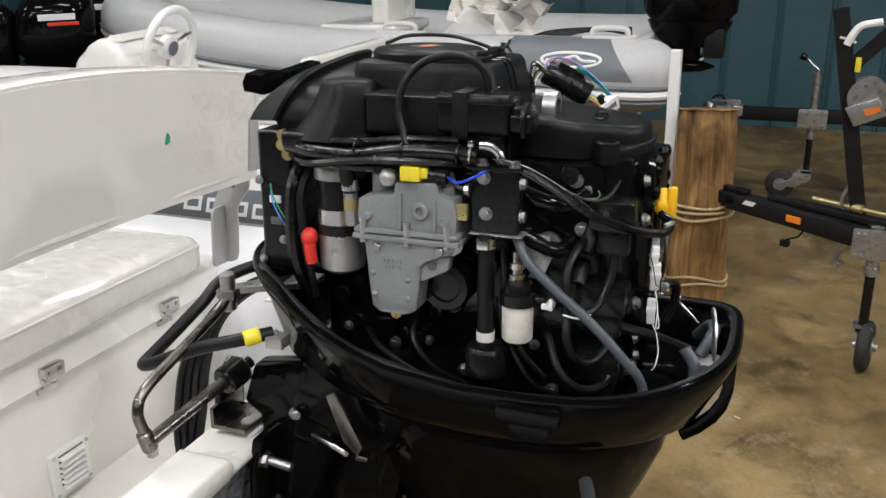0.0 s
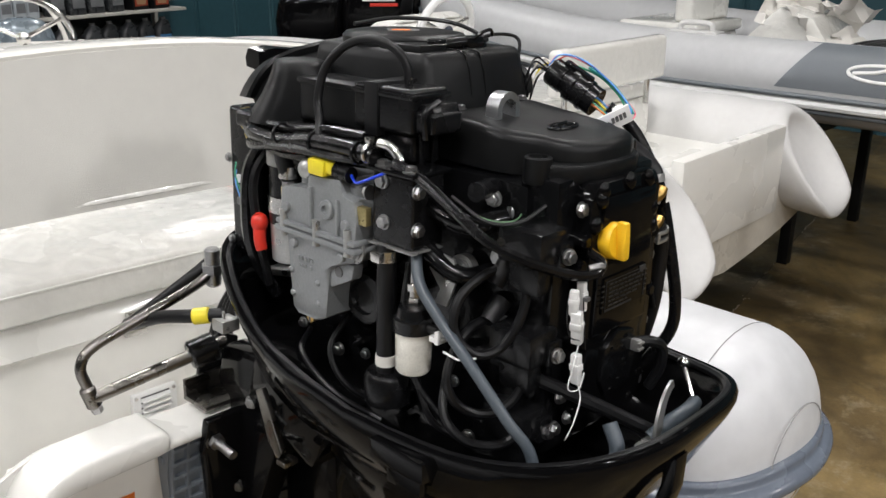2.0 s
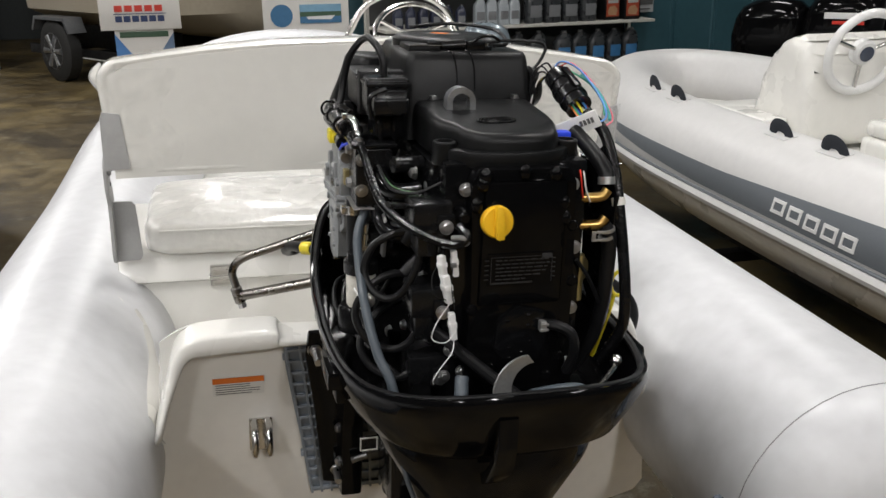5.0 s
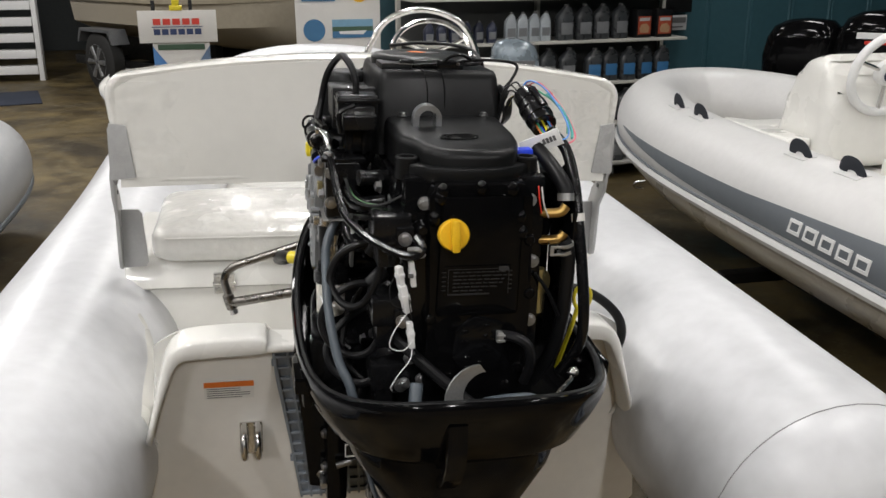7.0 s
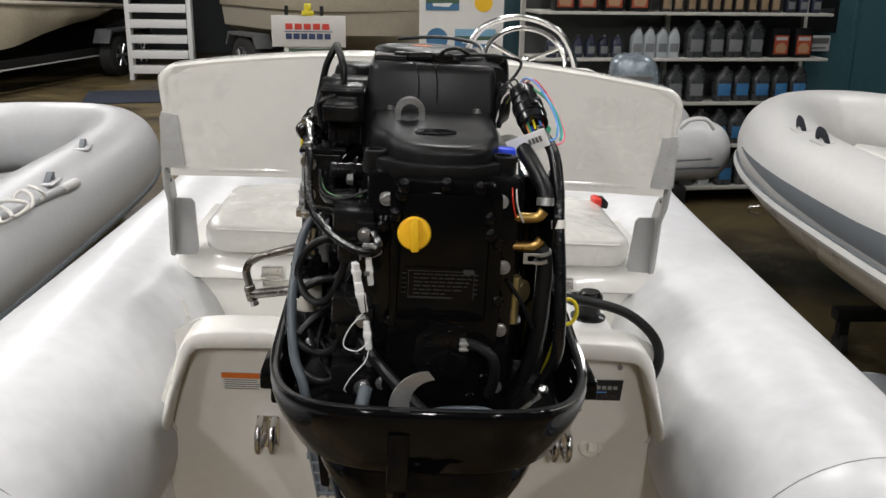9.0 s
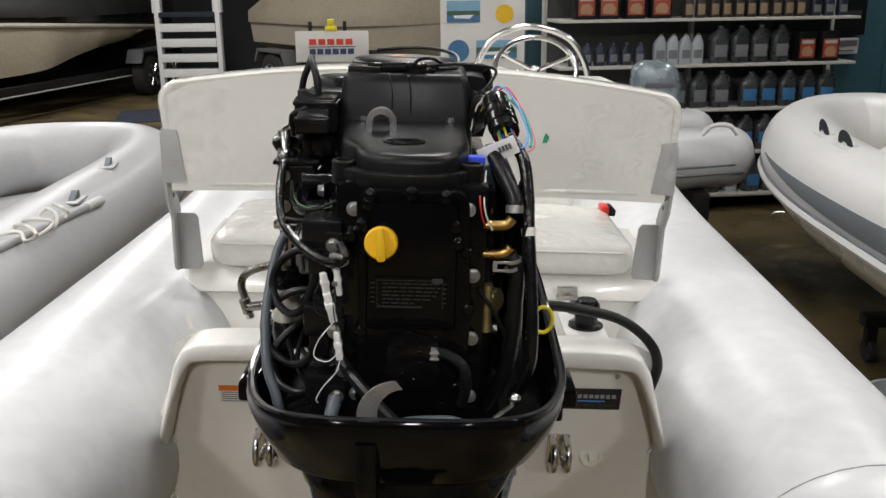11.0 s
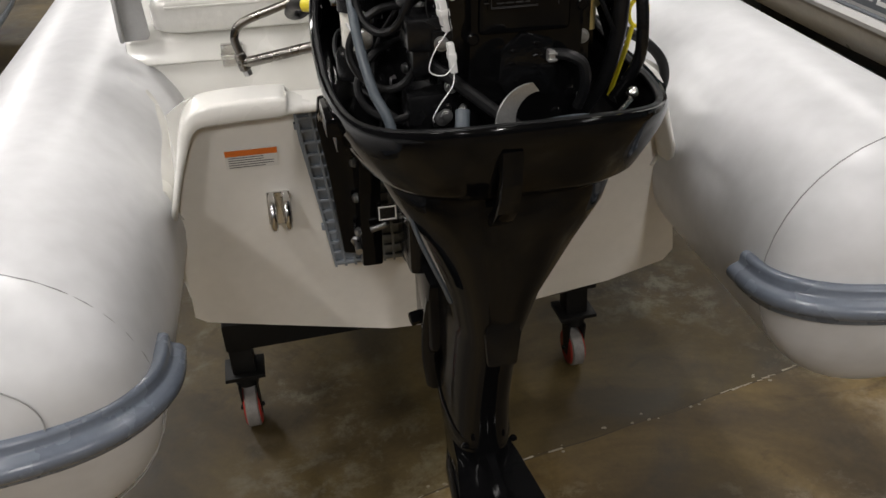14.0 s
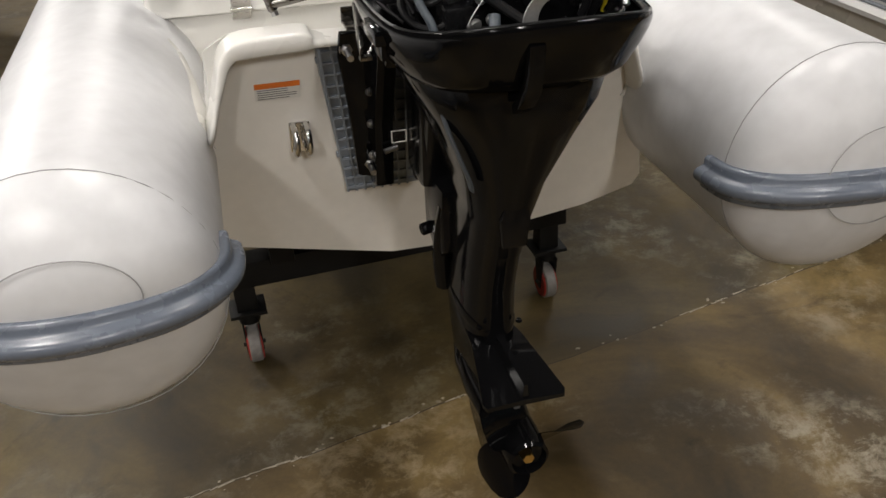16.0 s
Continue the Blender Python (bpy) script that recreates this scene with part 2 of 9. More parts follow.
MATNAVY = mat("navy_door_mat", (0.018, 0.024, 0.04), 0.9, var=0.3, scale=40)
COWL = mat("blue_silver_cowl", (0.20, 0.24, 0.27), 0.28, metal=0.3, coat=0.4, var=0.05)
GLASSY = mat("clear_gauge", (0.04, 0.05, 0.08), 0.12, coat=0.6)


# first row darkens the floor colour where the motor's shadow falls
SCUFFS_AND_SHADOW = [(0.645, 0.576, 0.28, 0.45, (0.03, 0.024, 0.015)), (0.99, 0.30, 0.26, 0.6, (0.40, 0.36, 0.28)), (1.39, 0.733, 0.30, 0.2, (0.40, 0.36, 0.29)), (0.97, 1.434, 0.24, 0.3, (0.36, 0.33, 0.27)),
          (-0.33, 0.884, 0.24, 0.35, (0.36, 0.33, 0.27)), (-0.14, 0.605, 0.34, 0.6, (0.34, 0.27, 0.17)), (0.1, -0.6, 0.5, 0.35, (0.36, 0.31, 0.24))]


def floor_material():
    ma = bpy.data.materials.new("stained_polished_concrete")
    ma.use_nodes = True
    N, L = ma.node_tree.nodes, ma.node_tree.links
    b = N["Principled BSDF"]
    tc = N.new("ShaderNodeTexCoord")

    def tex(s, d=6.0, rough=0.6, dist=0.0):
        t = N.new("ShaderNodeTexNoise")
        t.inputs["Scale"].default_value, t.inputs["Detail"].default_value = s, d
        t.inputs["Roughness"].default_value, t.inputs["Distortion"].default_value = rough, dist
        L.new(tc.outputs["Object"], t.inputs["Vector"])
        return t

    def ramp(src, stops):
        r = N.new("ShaderNodeValToRGB")
        els = r.color_ramp.elements
        while len(els) < len(stops):
            els.new(0.5)
        for e, (pos, c) in zip(els, stops):
            e.position, e.color = pos, (*c, 1)
        L.new(src, r.inputs[0])
        return r

    def mix(kind, fac, a, c):
        m = N.new("ShaderNodeMixRGB")
        m.blend_type = kind
        if isinstance(fac, float):
            m.inputs[0].default_value = fac
        else:
            L.new(fac, m.inputs[0])
        L.new(a, m.inputs[1])
        if isinstance(c, tuple):
            m.inputs[2].default_value = (*c, 1)
        else:
            L.new(c, m.inputs[2])
        return m
    large, mid, fine = tex(0.8, 6, 0.62, 0.8), tex(3.6, 8, 0.68, 0.5), tex(60, 5, 0.7)
    base = ramp(large.outputs[0], [(0.36, (0.062, 0.041, 0.015)), (0.46, (0.132, 0.089, 0.034)), (0.55, (0.212, 0.146, 0.056)), (0.66, (0.290, 0.206, 0.084))])
    c = mix("MULTIPLY", 0.55, base.outputs[0], ramp(mid.outputs[0], [(0.38, (0.28, 0.27, 0.26)), (0.50, (0.75, 0.74, 0.73)), (0.60, (1, 1, 1))]).outputs[0])
    blot = tex(1.9, 7, 0.7, 1.6)
    c = mix("MULTIPLY", ramp(blot.outputs[0], [(0.56, (0, 0, 0)), (0.67, (0.66, 0.66, 0.66))]).outputs[0], c.outputs[0], (0.33, 0.30, 0.28))
    c = mix("MULTIPLY", 0.35, c.outputs[0], ramp(fine.outputs[0], [(0.3, (0.55, 0.55, 0.55)), (0.65, (1, 1, 1))]).outputs[0])
    scuff, patch = tex(9, 12, 0.78, 0.25), tex(1.5, 3, 0.5, 0.4)
    sc = mix("MULTIPLY", 1.0, ramp(scuff.outputs[0], [(0.50, (0, 0, 0)), (0.66, (0.62, 0.62, 0.62))]).outputs[0], ramp(patch.outputs[0], [(0.47, (0, 0, 0)), (0.56, (1, 1, 1))]).outputs[0])
    c = mix("MIX", sc.outputs[0], c.outputs[0], (0.31, 0.265, 0.18))
    # old rubbed places and the motor's painted shadow, each with its own ragged outline
    warp = N.new("ShaderNodeMixRGB")
    warp.blend_type = "ADD"
    warp.inputs[0].default_value = 0.55
    wn = tex(5.5, 6, 0.7)
    sub = N.new("ShaderNodeVectorMath")
    sub.operation = "SUBTRACT"
    sub.inputs[1].default_value = (0.5, 0.5, 0.5)
    L.new(wn.outputs["Color"], sub.inputs[0])
    L.new(tc.outputs["Object"], warp.inputs[1]), L.new(sub.outputs[0], warp.inputs[2])
    for px_, py_, rad, amount, tone in SCUFFS_AND_SHADOW:
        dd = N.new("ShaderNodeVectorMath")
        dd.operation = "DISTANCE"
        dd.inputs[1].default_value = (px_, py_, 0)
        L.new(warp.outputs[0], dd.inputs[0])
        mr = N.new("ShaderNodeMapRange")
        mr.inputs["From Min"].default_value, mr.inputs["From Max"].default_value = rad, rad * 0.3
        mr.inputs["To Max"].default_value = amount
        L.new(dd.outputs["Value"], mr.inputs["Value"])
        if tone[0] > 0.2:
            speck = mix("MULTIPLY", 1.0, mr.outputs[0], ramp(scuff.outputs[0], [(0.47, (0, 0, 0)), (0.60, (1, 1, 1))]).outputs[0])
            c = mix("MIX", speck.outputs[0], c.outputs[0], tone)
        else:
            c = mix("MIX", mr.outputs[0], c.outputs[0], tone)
    # slab beyond the joint: greyer tone, with the boat's shade tinted in
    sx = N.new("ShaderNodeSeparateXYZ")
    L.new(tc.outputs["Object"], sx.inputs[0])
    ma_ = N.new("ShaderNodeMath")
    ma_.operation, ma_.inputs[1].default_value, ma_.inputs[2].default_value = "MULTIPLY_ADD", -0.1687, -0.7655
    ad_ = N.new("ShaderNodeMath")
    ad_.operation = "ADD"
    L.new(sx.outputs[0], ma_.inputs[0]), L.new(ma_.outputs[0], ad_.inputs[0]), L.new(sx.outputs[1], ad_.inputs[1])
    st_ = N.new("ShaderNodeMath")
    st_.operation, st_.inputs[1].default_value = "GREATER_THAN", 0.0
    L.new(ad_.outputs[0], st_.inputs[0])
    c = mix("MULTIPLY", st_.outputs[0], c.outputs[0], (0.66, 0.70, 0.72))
    L.new(c.outputs[0], b.inputs["Base Color"])
    r = ramp(mid.outputs[0], [(0.35, (0.42, 0.42, 0.42)), (0.65, (0.62, 0.62, 0.62))])
    L.new(r.outputs[0], b.inputs["Roughness"])
    bp = N.new("ShaderNodeBump")
    bp.inputs["Distance"].default_value = 0.0006
    L.new(fine.outputs[0], bp.inputs["Height"])
    L.new(bp.outputs[0], b.inputs["Normal"])
    return ma


def wood_material():
    """Weathered timber: long grain up the log, dark checks and pale chips."""
    ma = bpy.data.materials.new("weathered_timber")
    ma.use_nodes = True
    N, L = ma.node_tree.nodes, ma.node_tree.links
    b = N["Principled BSDF"]
    b.inputs["Roughness"].default_value = 0.6
    tc = N.new("ShaderNodeTexCoord")

    def grain(sx, sz, det, dist):
        mp_, t = N.new("ShaderNodeMapping"), N.new("ShaderNodeTexNoise")
        mp_.inputs["Scale"].default_value = (sx, sx, sz)
        t.inputs["Scale"].default_value, t.inputs["Detail"].default_value, t.inputs["Distortion"].default_value = 1.0, det, dist
        L.new(tc.outputs["Object"], mp_.inputs["Vector"]), L.new(mp_.outputs[0], t.inputs["Vector"])
        return t

    def ramp(src, stops):
        r = N.new("ShaderNodeValToRGB")
        els = r.color_ramp.elements
        while len(els) < len(stops):
            els.new(0.5)
        for e, (pos, c) in zip(els, stops):
            e.position, e.color = pos, (*c, 1)
        L.new(src, r.inputs[0])
        return r
    g1, g2, g3 = grain(30, 2.6, 6, 1.2), grain(6, 3.4, 6, 1.2), grain(90, 9, 3, 0.2)
    base = ramp(g2.outputs[0], [(0.32, (0.10, 0.050, 0.014)), (0.50, (0.26, 0.140, 0.044)), (0.66, (0.43, 0.255, 0.095))])
    fine = ramp(g1.outputs[0], [(0.34, (0.42, 0.39, 0.36)), (0.46, (0.85, 0.84, 0.82)), (0.66, (1.0, 1.0, 1.0))])
    m = N.new("ShaderNodeMixRGB")
    m.blend_type, m.inputs[0].default_value = "MULTIPLY", 0.9
    L.new(base.outputs[0], m.inputs[1]), L.new(fine.outputs[0], m.inputs[2])
    L.new(m.outputs[0], b.inputs["Base Color"])
    ad, bp = N.new("ShaderNodeMath"), N.new("ShaderNodeBump")
    L.new(g1.outputs[0], ad.inputs[0]), L.new(g3.outputs[0], ad.inputs[1])
    bp.inputs["Distance"].default_value = 0.010
    L.new(ad.outputs[0], bp.inputs["Height"]), L.new(bp.outputs[0], b.inputs["Normal"])
    return ma


def film_material(name="clear_packing_film", lo=0.01, hi=0.16, deep=0.006, size=16):
    """Clear packing film: mostly see-through, with sharp glints along its creases."""
    ma = bpy.data.materials.new(name)
    ma.use_nodes = True
    N, L = ma.node_tree.nodes, ma.node_tree.links
    N.remove(N["Principled BSDF"])
    tr, gl, mx = N.new("ShaderNodeBsdfTransparent"), N.new("ShaderNodeBsdfPrincipled"), N.new("ShaderNodeMixShader")
    gl.inputs["Roughness"].default_value = 0.10
    gl.inputs["Base Color"].default_value = (0.80, 0.80, 0.78, 1)
    gl.inputs["Specular IOR Level"].default_value = 0.8
    tc, nz, mr, bp = N.new("ShaderNodeTexCoord"), N.new("ShaderNodeTexNoise"), N.new("ShaderNodeMapRange"), N.new("ShaderNodeBump")
    nz.inputs["Scale"].default_value, nz.inputs["Detail"].default_value, nz.inputs["Distortion"].default_value = size, 5, 1.5
    L.new(tc.outputs["Object"], nz.inputs["Vector"])
    mr.inputs["From Min"].default_value, mr.inputs["From Max"].default_value = 0.42, 0.72
    mr.inputs["To Min"].default_value, mr.inputs["To Max"].default_value = lo, hi
    L.new(nz.outputs["Fac"], mr.inputs["Value"]), L.new(mr.outputs[0], mx.inputs[0])
    bp.inputs["Distance"].default_value = deep
    L.new(nz.outputs["Fac"], bp.inputs["Height"]), L.new(bp.outputs[0], gl.inputs["Normal"])
    L.new(tr.outputs[0], mx.inputs[1]), L.new(gl.outputs[0], mx.inputs[2])
    L.new(mx.outputs[0], N["Material Output"].inputs["Surface"])
    return ma


FILM = film_material()
BUBBLE = film_material("crinkled_bubble_film", 0.0, 0.24, 0.010, 22)
WOOD = wood_material()
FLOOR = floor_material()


def glow(name, rgb, s):
    ma = bpy.data.materials.new(name)
    ma.use_nodes = True
    b = ma.node_tree.nodes["Principled BSDF"]
    b.inputs["Emission Color"].default_value, b.inputs["Emission Strength"].default_value = (*rgb, 1), s
    return ma


TUBELIGHT = glow("lit_diffuser", (1.0, 0.97, 0.90), 9.0)

# ---- hall ----
X0, X1, Y0, Y1 = -9.0, 8.3, -15.5, 20.0
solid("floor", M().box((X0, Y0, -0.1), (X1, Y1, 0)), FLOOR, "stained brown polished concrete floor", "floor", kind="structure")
solid("ceiling", M().box((X0, Y0, CEIL), (X1, Y1, CEIL + 0.1)), CEILM, "plain grey hall ceiling", "ceiling", kind="structure")
solid("wall_north", M().box((X0, Y1, 0), (X1, Y1 + 0.15, CEIL)), DARKWALL, "dark far end wall of the hall", "wall", kind="structure")
solid("wall_south", M().box((X0, Y0 - 0.15, 0), (X1, Y0, CEIL)), DARKWALL, "dark near end wall of the hall", "wall", kind="structure")
solid("wall_west", M().box((X0 - 0.15, Y0, 0), (X0, Y1, CEIL)), DARKWALL, "dark side wall of the hall", "wall", kind="structure")


def cladding(name, length, height, label):
    """A ribbed steel wall sheet: ribs every 0.42 m. Runs along x from 0, faces -y."""
    m = M()
    pts, x = [], 0.0
    while x < length:
        pts += [(x, 0.0), (x + 0.335, 0.0), (x + 0.345, -0.014), (x + 0.355, -0.014), (x + 0.362, 0.004), (x + 0.378, 0.004), (x + 0.385, -0.014), (x + 0.395, -0.014), (x + 0.405, 0.0)]
        x += 0.47
    pts += [(length, 0.0)]
    m.loft([[(a, b, 0) for a, b in pts], [(a, b, height) for a, b in pts]], caps=False, closed=False)
    m.box((0, 0.03, 0), (length, 0.16, height))
    return solid(name, m, TEAL, label, "wall", kind="structure", angle=25)


w = cladding("wall_east", 35.5, CEIL, "teal ribbed steel cladding wall")
w.matrix_world = Matrix.Translation((X1 - 0.16, Y1, 0)) @ Matrix.Rotation(radians(-90), 4, "Z")
w = cladding("wall_partition", 7.35, CEIL, "teal ribbed partition wall behind the oil shelves")
w.matrix_world = Matrix.Translation((0.861, 6.694, 0)) @ Matrix.Rotation(radians(7), 4, "Z")

def joint_at(x):
    return 0.7655 + 0.1687 * x + 0.004 * math.sin(x * 7) + 0.003 * math.sin(x * 23)


random.seed(4)
m = M()
x = -3.2
while x < 6.0:
    step = random.uniform(0.012, 0.045)
    keep = noise.noise(Vector((x * 2.2, 0.3, 0))) + random.uniform(-0.4, 0.4) > 0.05
    if keep:
        wa, wb = random.uniform(0.0008, 0.0042), random.uniform(0.0008, 0.0042)
        oa, ob_ = random.uniform(-0.004, 0.004), random.uniform(-0.004, 0.004)
        ya, yb = joint_at(x) + oa, joint_at(x + step) + ob_
        m.loft([[(x, ya - wa, 0.0015), (x, ya + wa, 0.0015), (x, ya, 0.003)], [(x + step, yb - wb, 0.0015), (x + step, yb + wb, 0.0015), (x + step, yb, 0.003)]])
    x += step
for k in range(120):
    px_, py_, r_ = random.uniform(-2.5, 4.5), 0, random.uniform(0.0015, 0.007)
    py_ = joint_at(px_) + random.gauss(0, 0.014)
    pts = [(px_ + r_ * random.uniform(0.5, 1.3) * math.cos(a_), py_ + r_ * random.uniform(0.4, 1.0) * math.sin(a_)) for a_ in [6.28319 * j / 7 for j in range(7)]]
    m.loft([[(u, v, 0.0015) for u, v in pts], [(u, v, 0.0024) for u, v in pts]])
solid("floor_joint", m, mat("chalky_joint_filler", (0.34, 0.30, 0.235), 0.85, var=0.5, scale=14), "pale ragged filler along the concrete joint", "floor joint", kind="structure")
m = M()
xs = [-3.2 + 0.05 * i for i in range(185)]
m.loft([[(x, joint_at(x) - 0.0022, 0.0012), (x, joint_at(x) + 0.0022, 0.0012), (x, joint_at(x), 0.0004)] for x in xs])
solid("floor_groove", m, mat("dirty_saw_cut", (0.075, 0.06, 0.042), 0.9), "dark saw-cut joint in the concrete floor", "floor joint", kind="structure")

for lx, ly, lk in LAMPS:
    e = thing("ceiling_light", (lx, ly, CEIL), "added twin-tube strip light under the ceiling, out of view", "lamp", "hall strip lights")
    part("housing", M().box((lx - 0.16, ly - 0.75, CEIL - 0.09), (lx + 0.16, ly + 0.75, CEIL), 0.01), SHELF, e)
    part("diffuser", M().box((lx - 0.13, ly - 0.72, CEIL - 0.105), (lx + 0.13, ly + 0.72, CEIL - 0.092)), TUBELIGHT, e)
    la = bpy.data.lights.new("strip", "AREA")
    la.shape, la.size, la.size_y, la.energy, la.color = "RECTANGLE", 0.26, 1.44, LAMP_W * lk, (1.0, 0.982, 0.978)
    lo = new("strip_lamp", la)
    lo.matrix_world = pose(lx, ly, CEIL - 0.112)
    lo.parent = e
    lo.matrix_parent_inverse = Matrix.Translation((-lx, -ly, -CEIL))

# ---- inflatable boats ----
def half_line(side, hx, y0, yb, zs, zb, drift=0.0, bend=1.45, n=26):
    """The centre line of one tube from the stern to the bow."""
    ys, out = yb - bend, []
    for i in range(n + 1):
        s = i / n
        if s < 0.5:
            y = y0 + (ys - y0) * s * 2
            x = hx
        else:
            a = (s - 0.5) * math.pi
            y, x = ys + bend * math.sin(a), hx * math.cos(a) ** 0.85 if a < 1.57 else 0.0
        u = min(1, max(0, (y - ys + 0.9) / (yb - ys + 0.9)))
        out.append(Vector((side * x + drift * (y - 0.3), y, zs + (zb - zs) * u * u)))
    return out


def ease(u):
    u = max(0, min(1, u))
    return u * u * (3 - 2 * u)


def raised_cone(m, rise):
    """Lets the underside of a stern cone rise towards its tip."""
    ys, zs = [p[1] for p in m.v], [p[2] for p in m.v]
    y1, y0, zt, zb = max(ys), min(ys), max(zs), min(zs)
    m.v = [(p[0], p[1], p[2] + rise * ease((y1 - p[1]) / (y1 - y0)) * (zt - p[2]) / (zt - zb)) for p in m.v]
    return m


def cone_profile(r, length, blunt=2.0, n=22):
    return [(length * math.sin(i / n * 1.5708), r * max(0.004, 1 - math.sin(i / n * 1.5708) ** blunt) ** (1 / blunt)) for i in range(n + 1)]


def ring_line(c, r, n=40, axis="y"):
    return [Vector((c[0] + r * math.cos(6.28319 * k / n), c[1], c[2] + r * math.sin(6.28319 * k / n))) for k in range(n)]


def strake_line(side, c0, line, r, cone, wrap):
    """Along the outside of the tube, and round the cone to its inner face when wrap is on."""
    pts = []
    if wrap:
        pts += [Vector((c0[0] - side * (r + 0.003), c0[1] + 0.055, c0[2]))]
        for k in range(0, 11):
            a = math.pi * (0.0 + k / 10)
            pts.append(Vector((c0[0] - side * (r + 0.004) * math.cos(a), c0[1] - (cone + 0.004) * math.sin(a), c0[2])))
    for i in range(1, len(line)):
        d = (line[min(i + 1, len(line) - 1)] - line[i - 1])
        nrm = Vector((d.y, -d.x, 0)).normalized() * side
        pts.append(line[i] + nrm * (r + 0.002))
    return pts


def tube_pair(e, hx, y0, yb, zl, zr, zb, r, cone, material, strake_mat, drift=0.0, wrap=True, strake_w=0.068, bend=1.45, strake_drop=0.02, seams=True, aft=(0.0, 0.0), short=(0.0, 0.0), rise=(0.0, 0.0), out_port=0.0):
    lines, y00, cone0 = {}, y0, cone
    for side, zs in ((-1, zl), (1, zr)):
        more = aft[0] if side < 0 else aft[1]
        y0, cone = y00 - more, cone0 - more - (short[0] if side < 0 else short[1])
        up = rise[0] if side < 0 else rise[1]
        ln = half_line(side, hx + (out_port if side < 0 else 0.0), y0, yb, zs, zb, drift, bend)
        lines[side] = ln
        part("tube", M().loft(swept(ln, r, 36)), material, e)
        c0 = ln[0]
        part("end_cone", raised_cone(M().lathe(c0, ln[0] - ln[1], cone_profile(r, cone, 2.1), 36), up), material, e)
        st = strake_line(side, c0, ln, r, cone, wrap)
        st = [p - Vector((0, 0, strake_drop + 0.008 * side)) for p in st]
        mid = Vector((0, (y0 + yb) / 2, zs)) if not wrap else None
        if wrap:
            lift = 0.044 if side < 0 else 0.040
            st = [p + Vector((0, 0, lift * min(1, k / 5.0) * (1 if k < 12 else max(0.3, 1 - (k - 12) / 8)))) for k, p in enumerate(st)]
            st = [p + Vector((0, 0, (0.028 if side < 0 else 0.014) * max(0, 1 - k / 5.0))) for k, p in enumerate(st)]
        st = smooth_line(st, 4)
        m = M()
        rings = []
        for i, p in enumerate(st):
            a, b = st[max(0, i - 1)], st[min(len(st) - 1, i + 1)]
            t = (b - a).normalized()
            out = Vector((t.y, -t.x, 0)).normalized() * side
            prof = [(-0.5, -0.8), (-0.5, 0.18), (-0.44, 0.34), (-0.34, 0.38), (-0.29, 0.55), (-0.23, 0.82), (-0.13, 1.02), (-0.02, 1.08), (0.08, 1.0), (0.16, 0.75), (0.20, 0.45), (0.25, 0.30), (0.38, 0.30), (0.46, 0.22), (0.5, 0.05), (0.5, -0.8)]
            rings.append([p + Vector((0, 0, q * strake_w)) + out * (d * 0.026) for q, d in prof])
        m.loft(rings)
        part("rub_strake", m, strake_mat, e, "dark grey moulded rubber rubbing strake", 60)
        if seams:
            m = M()
            back = 0.022 if side < 0 else 0.004
            shrink = (1 - (back / cone) ** 2.1) ** (1 / 2.1)
            axis = (ln[0] - ln[1]).normalized()
            m.hose([p + axis * ((p - c0).dot(axis) * -1 + back) + Vector((0, 0, up * ease(back / cone) * (c0.z + r - p.z) / (2 * r))) for p in ring_line(c0, r * shrink + 0.0006)], 0.0009, 5, 1, True)
            part("seam", m, SEAM, e)
            rr = r * 0.46
            yy = c0.y - cone * (1 - 0.46 ** 2.1) ** (1 / 2.1)
            m = M().hose([p + Vector((0, 0, up * ease((c0.y - yy) / cone) * (c0.z + r - p.z) / (2 * r))) for p in ring_line((c0.x, yy - 0.004, c0.z), rr + 0.002)], 0.0011, 5, 1, True)
            part("seam", m, SEAM, e)
    return lines


def hull_shell(e, half, y0, y1, ztop, zchine, zkeel, material):
    rings = []
    for i in range(13):
        s = i / 12
        y = y0 + (y1 - y0) * s
        k = max(0.03, 1 - max(0, s - 0.45) ** 2 / 0.30)
        lift = 0.35 * max(0, s - 0.55) ** 1.6 * 2
        rings.append([(-half * k, y, ztop + lift * 0.5), (-half * k * 0.97, y, zchine + lift), (-half * k * 0.4, y, zkeel + 0.035 + lift), (0, y, zkeel + lift),
                      (half * k * 0.4, y, zkeel + 0.035 + lift), (half * k * 0.97, y, zchine + lift), (half * k, y, ztop + lift * 0.5)])
    return part("hull", M().loft(rings), material, e)


# -- the boat that carries the open motor --
own = thing("rigid_inflatable_boat", (0, 2.0, 0), "grey-tubed inflatable boat with white hull on castors", "boat")
OWN_R = 0.235
tube_pair(own, 0.695, 0.25, 4.0, 0.925, 0.955, 1.19, OWN_R, 0.275, TUBE, STRAKE, drift=0.035, aft=(0.085, 0.082), short=(0.03, 0.052), rise=(0.15, 0.05), out_port=0.012)


def yt(z):
    """The transom leans: its foot is further forward."""
    return 0.60 + 0.2 * (1.07 - z)


hull_shell(own, 0.50, 0.72, 3.75, 0.82, 0.72, 0.63, GEL)
out = [(-0.42, 1.165), (-0.462, 1.0), (-0.486, 0.92), (-0.481, 0.866), (-0.476, 0.79), (-0.478, 0.70), (-0.455, 0.682), (-0.27, 0.636), (-0.077, 0.589), (0.013, 0.587), (0.234, 0.612), (0.42, 0.642), (0.545, 0.682), (0.562, 0.712), (0.545, 0.80), (0.52, 0.90), (0.478, 1.03), (0.43, 1.165)]
m = M()
m.loft([[(x, yt(z), z) for x, z in out], [(x, yt(z) + 0.06, z) for x, z in out]])
part("transom", m, GEL_IN, own, "cream moulded recessed transom panel")
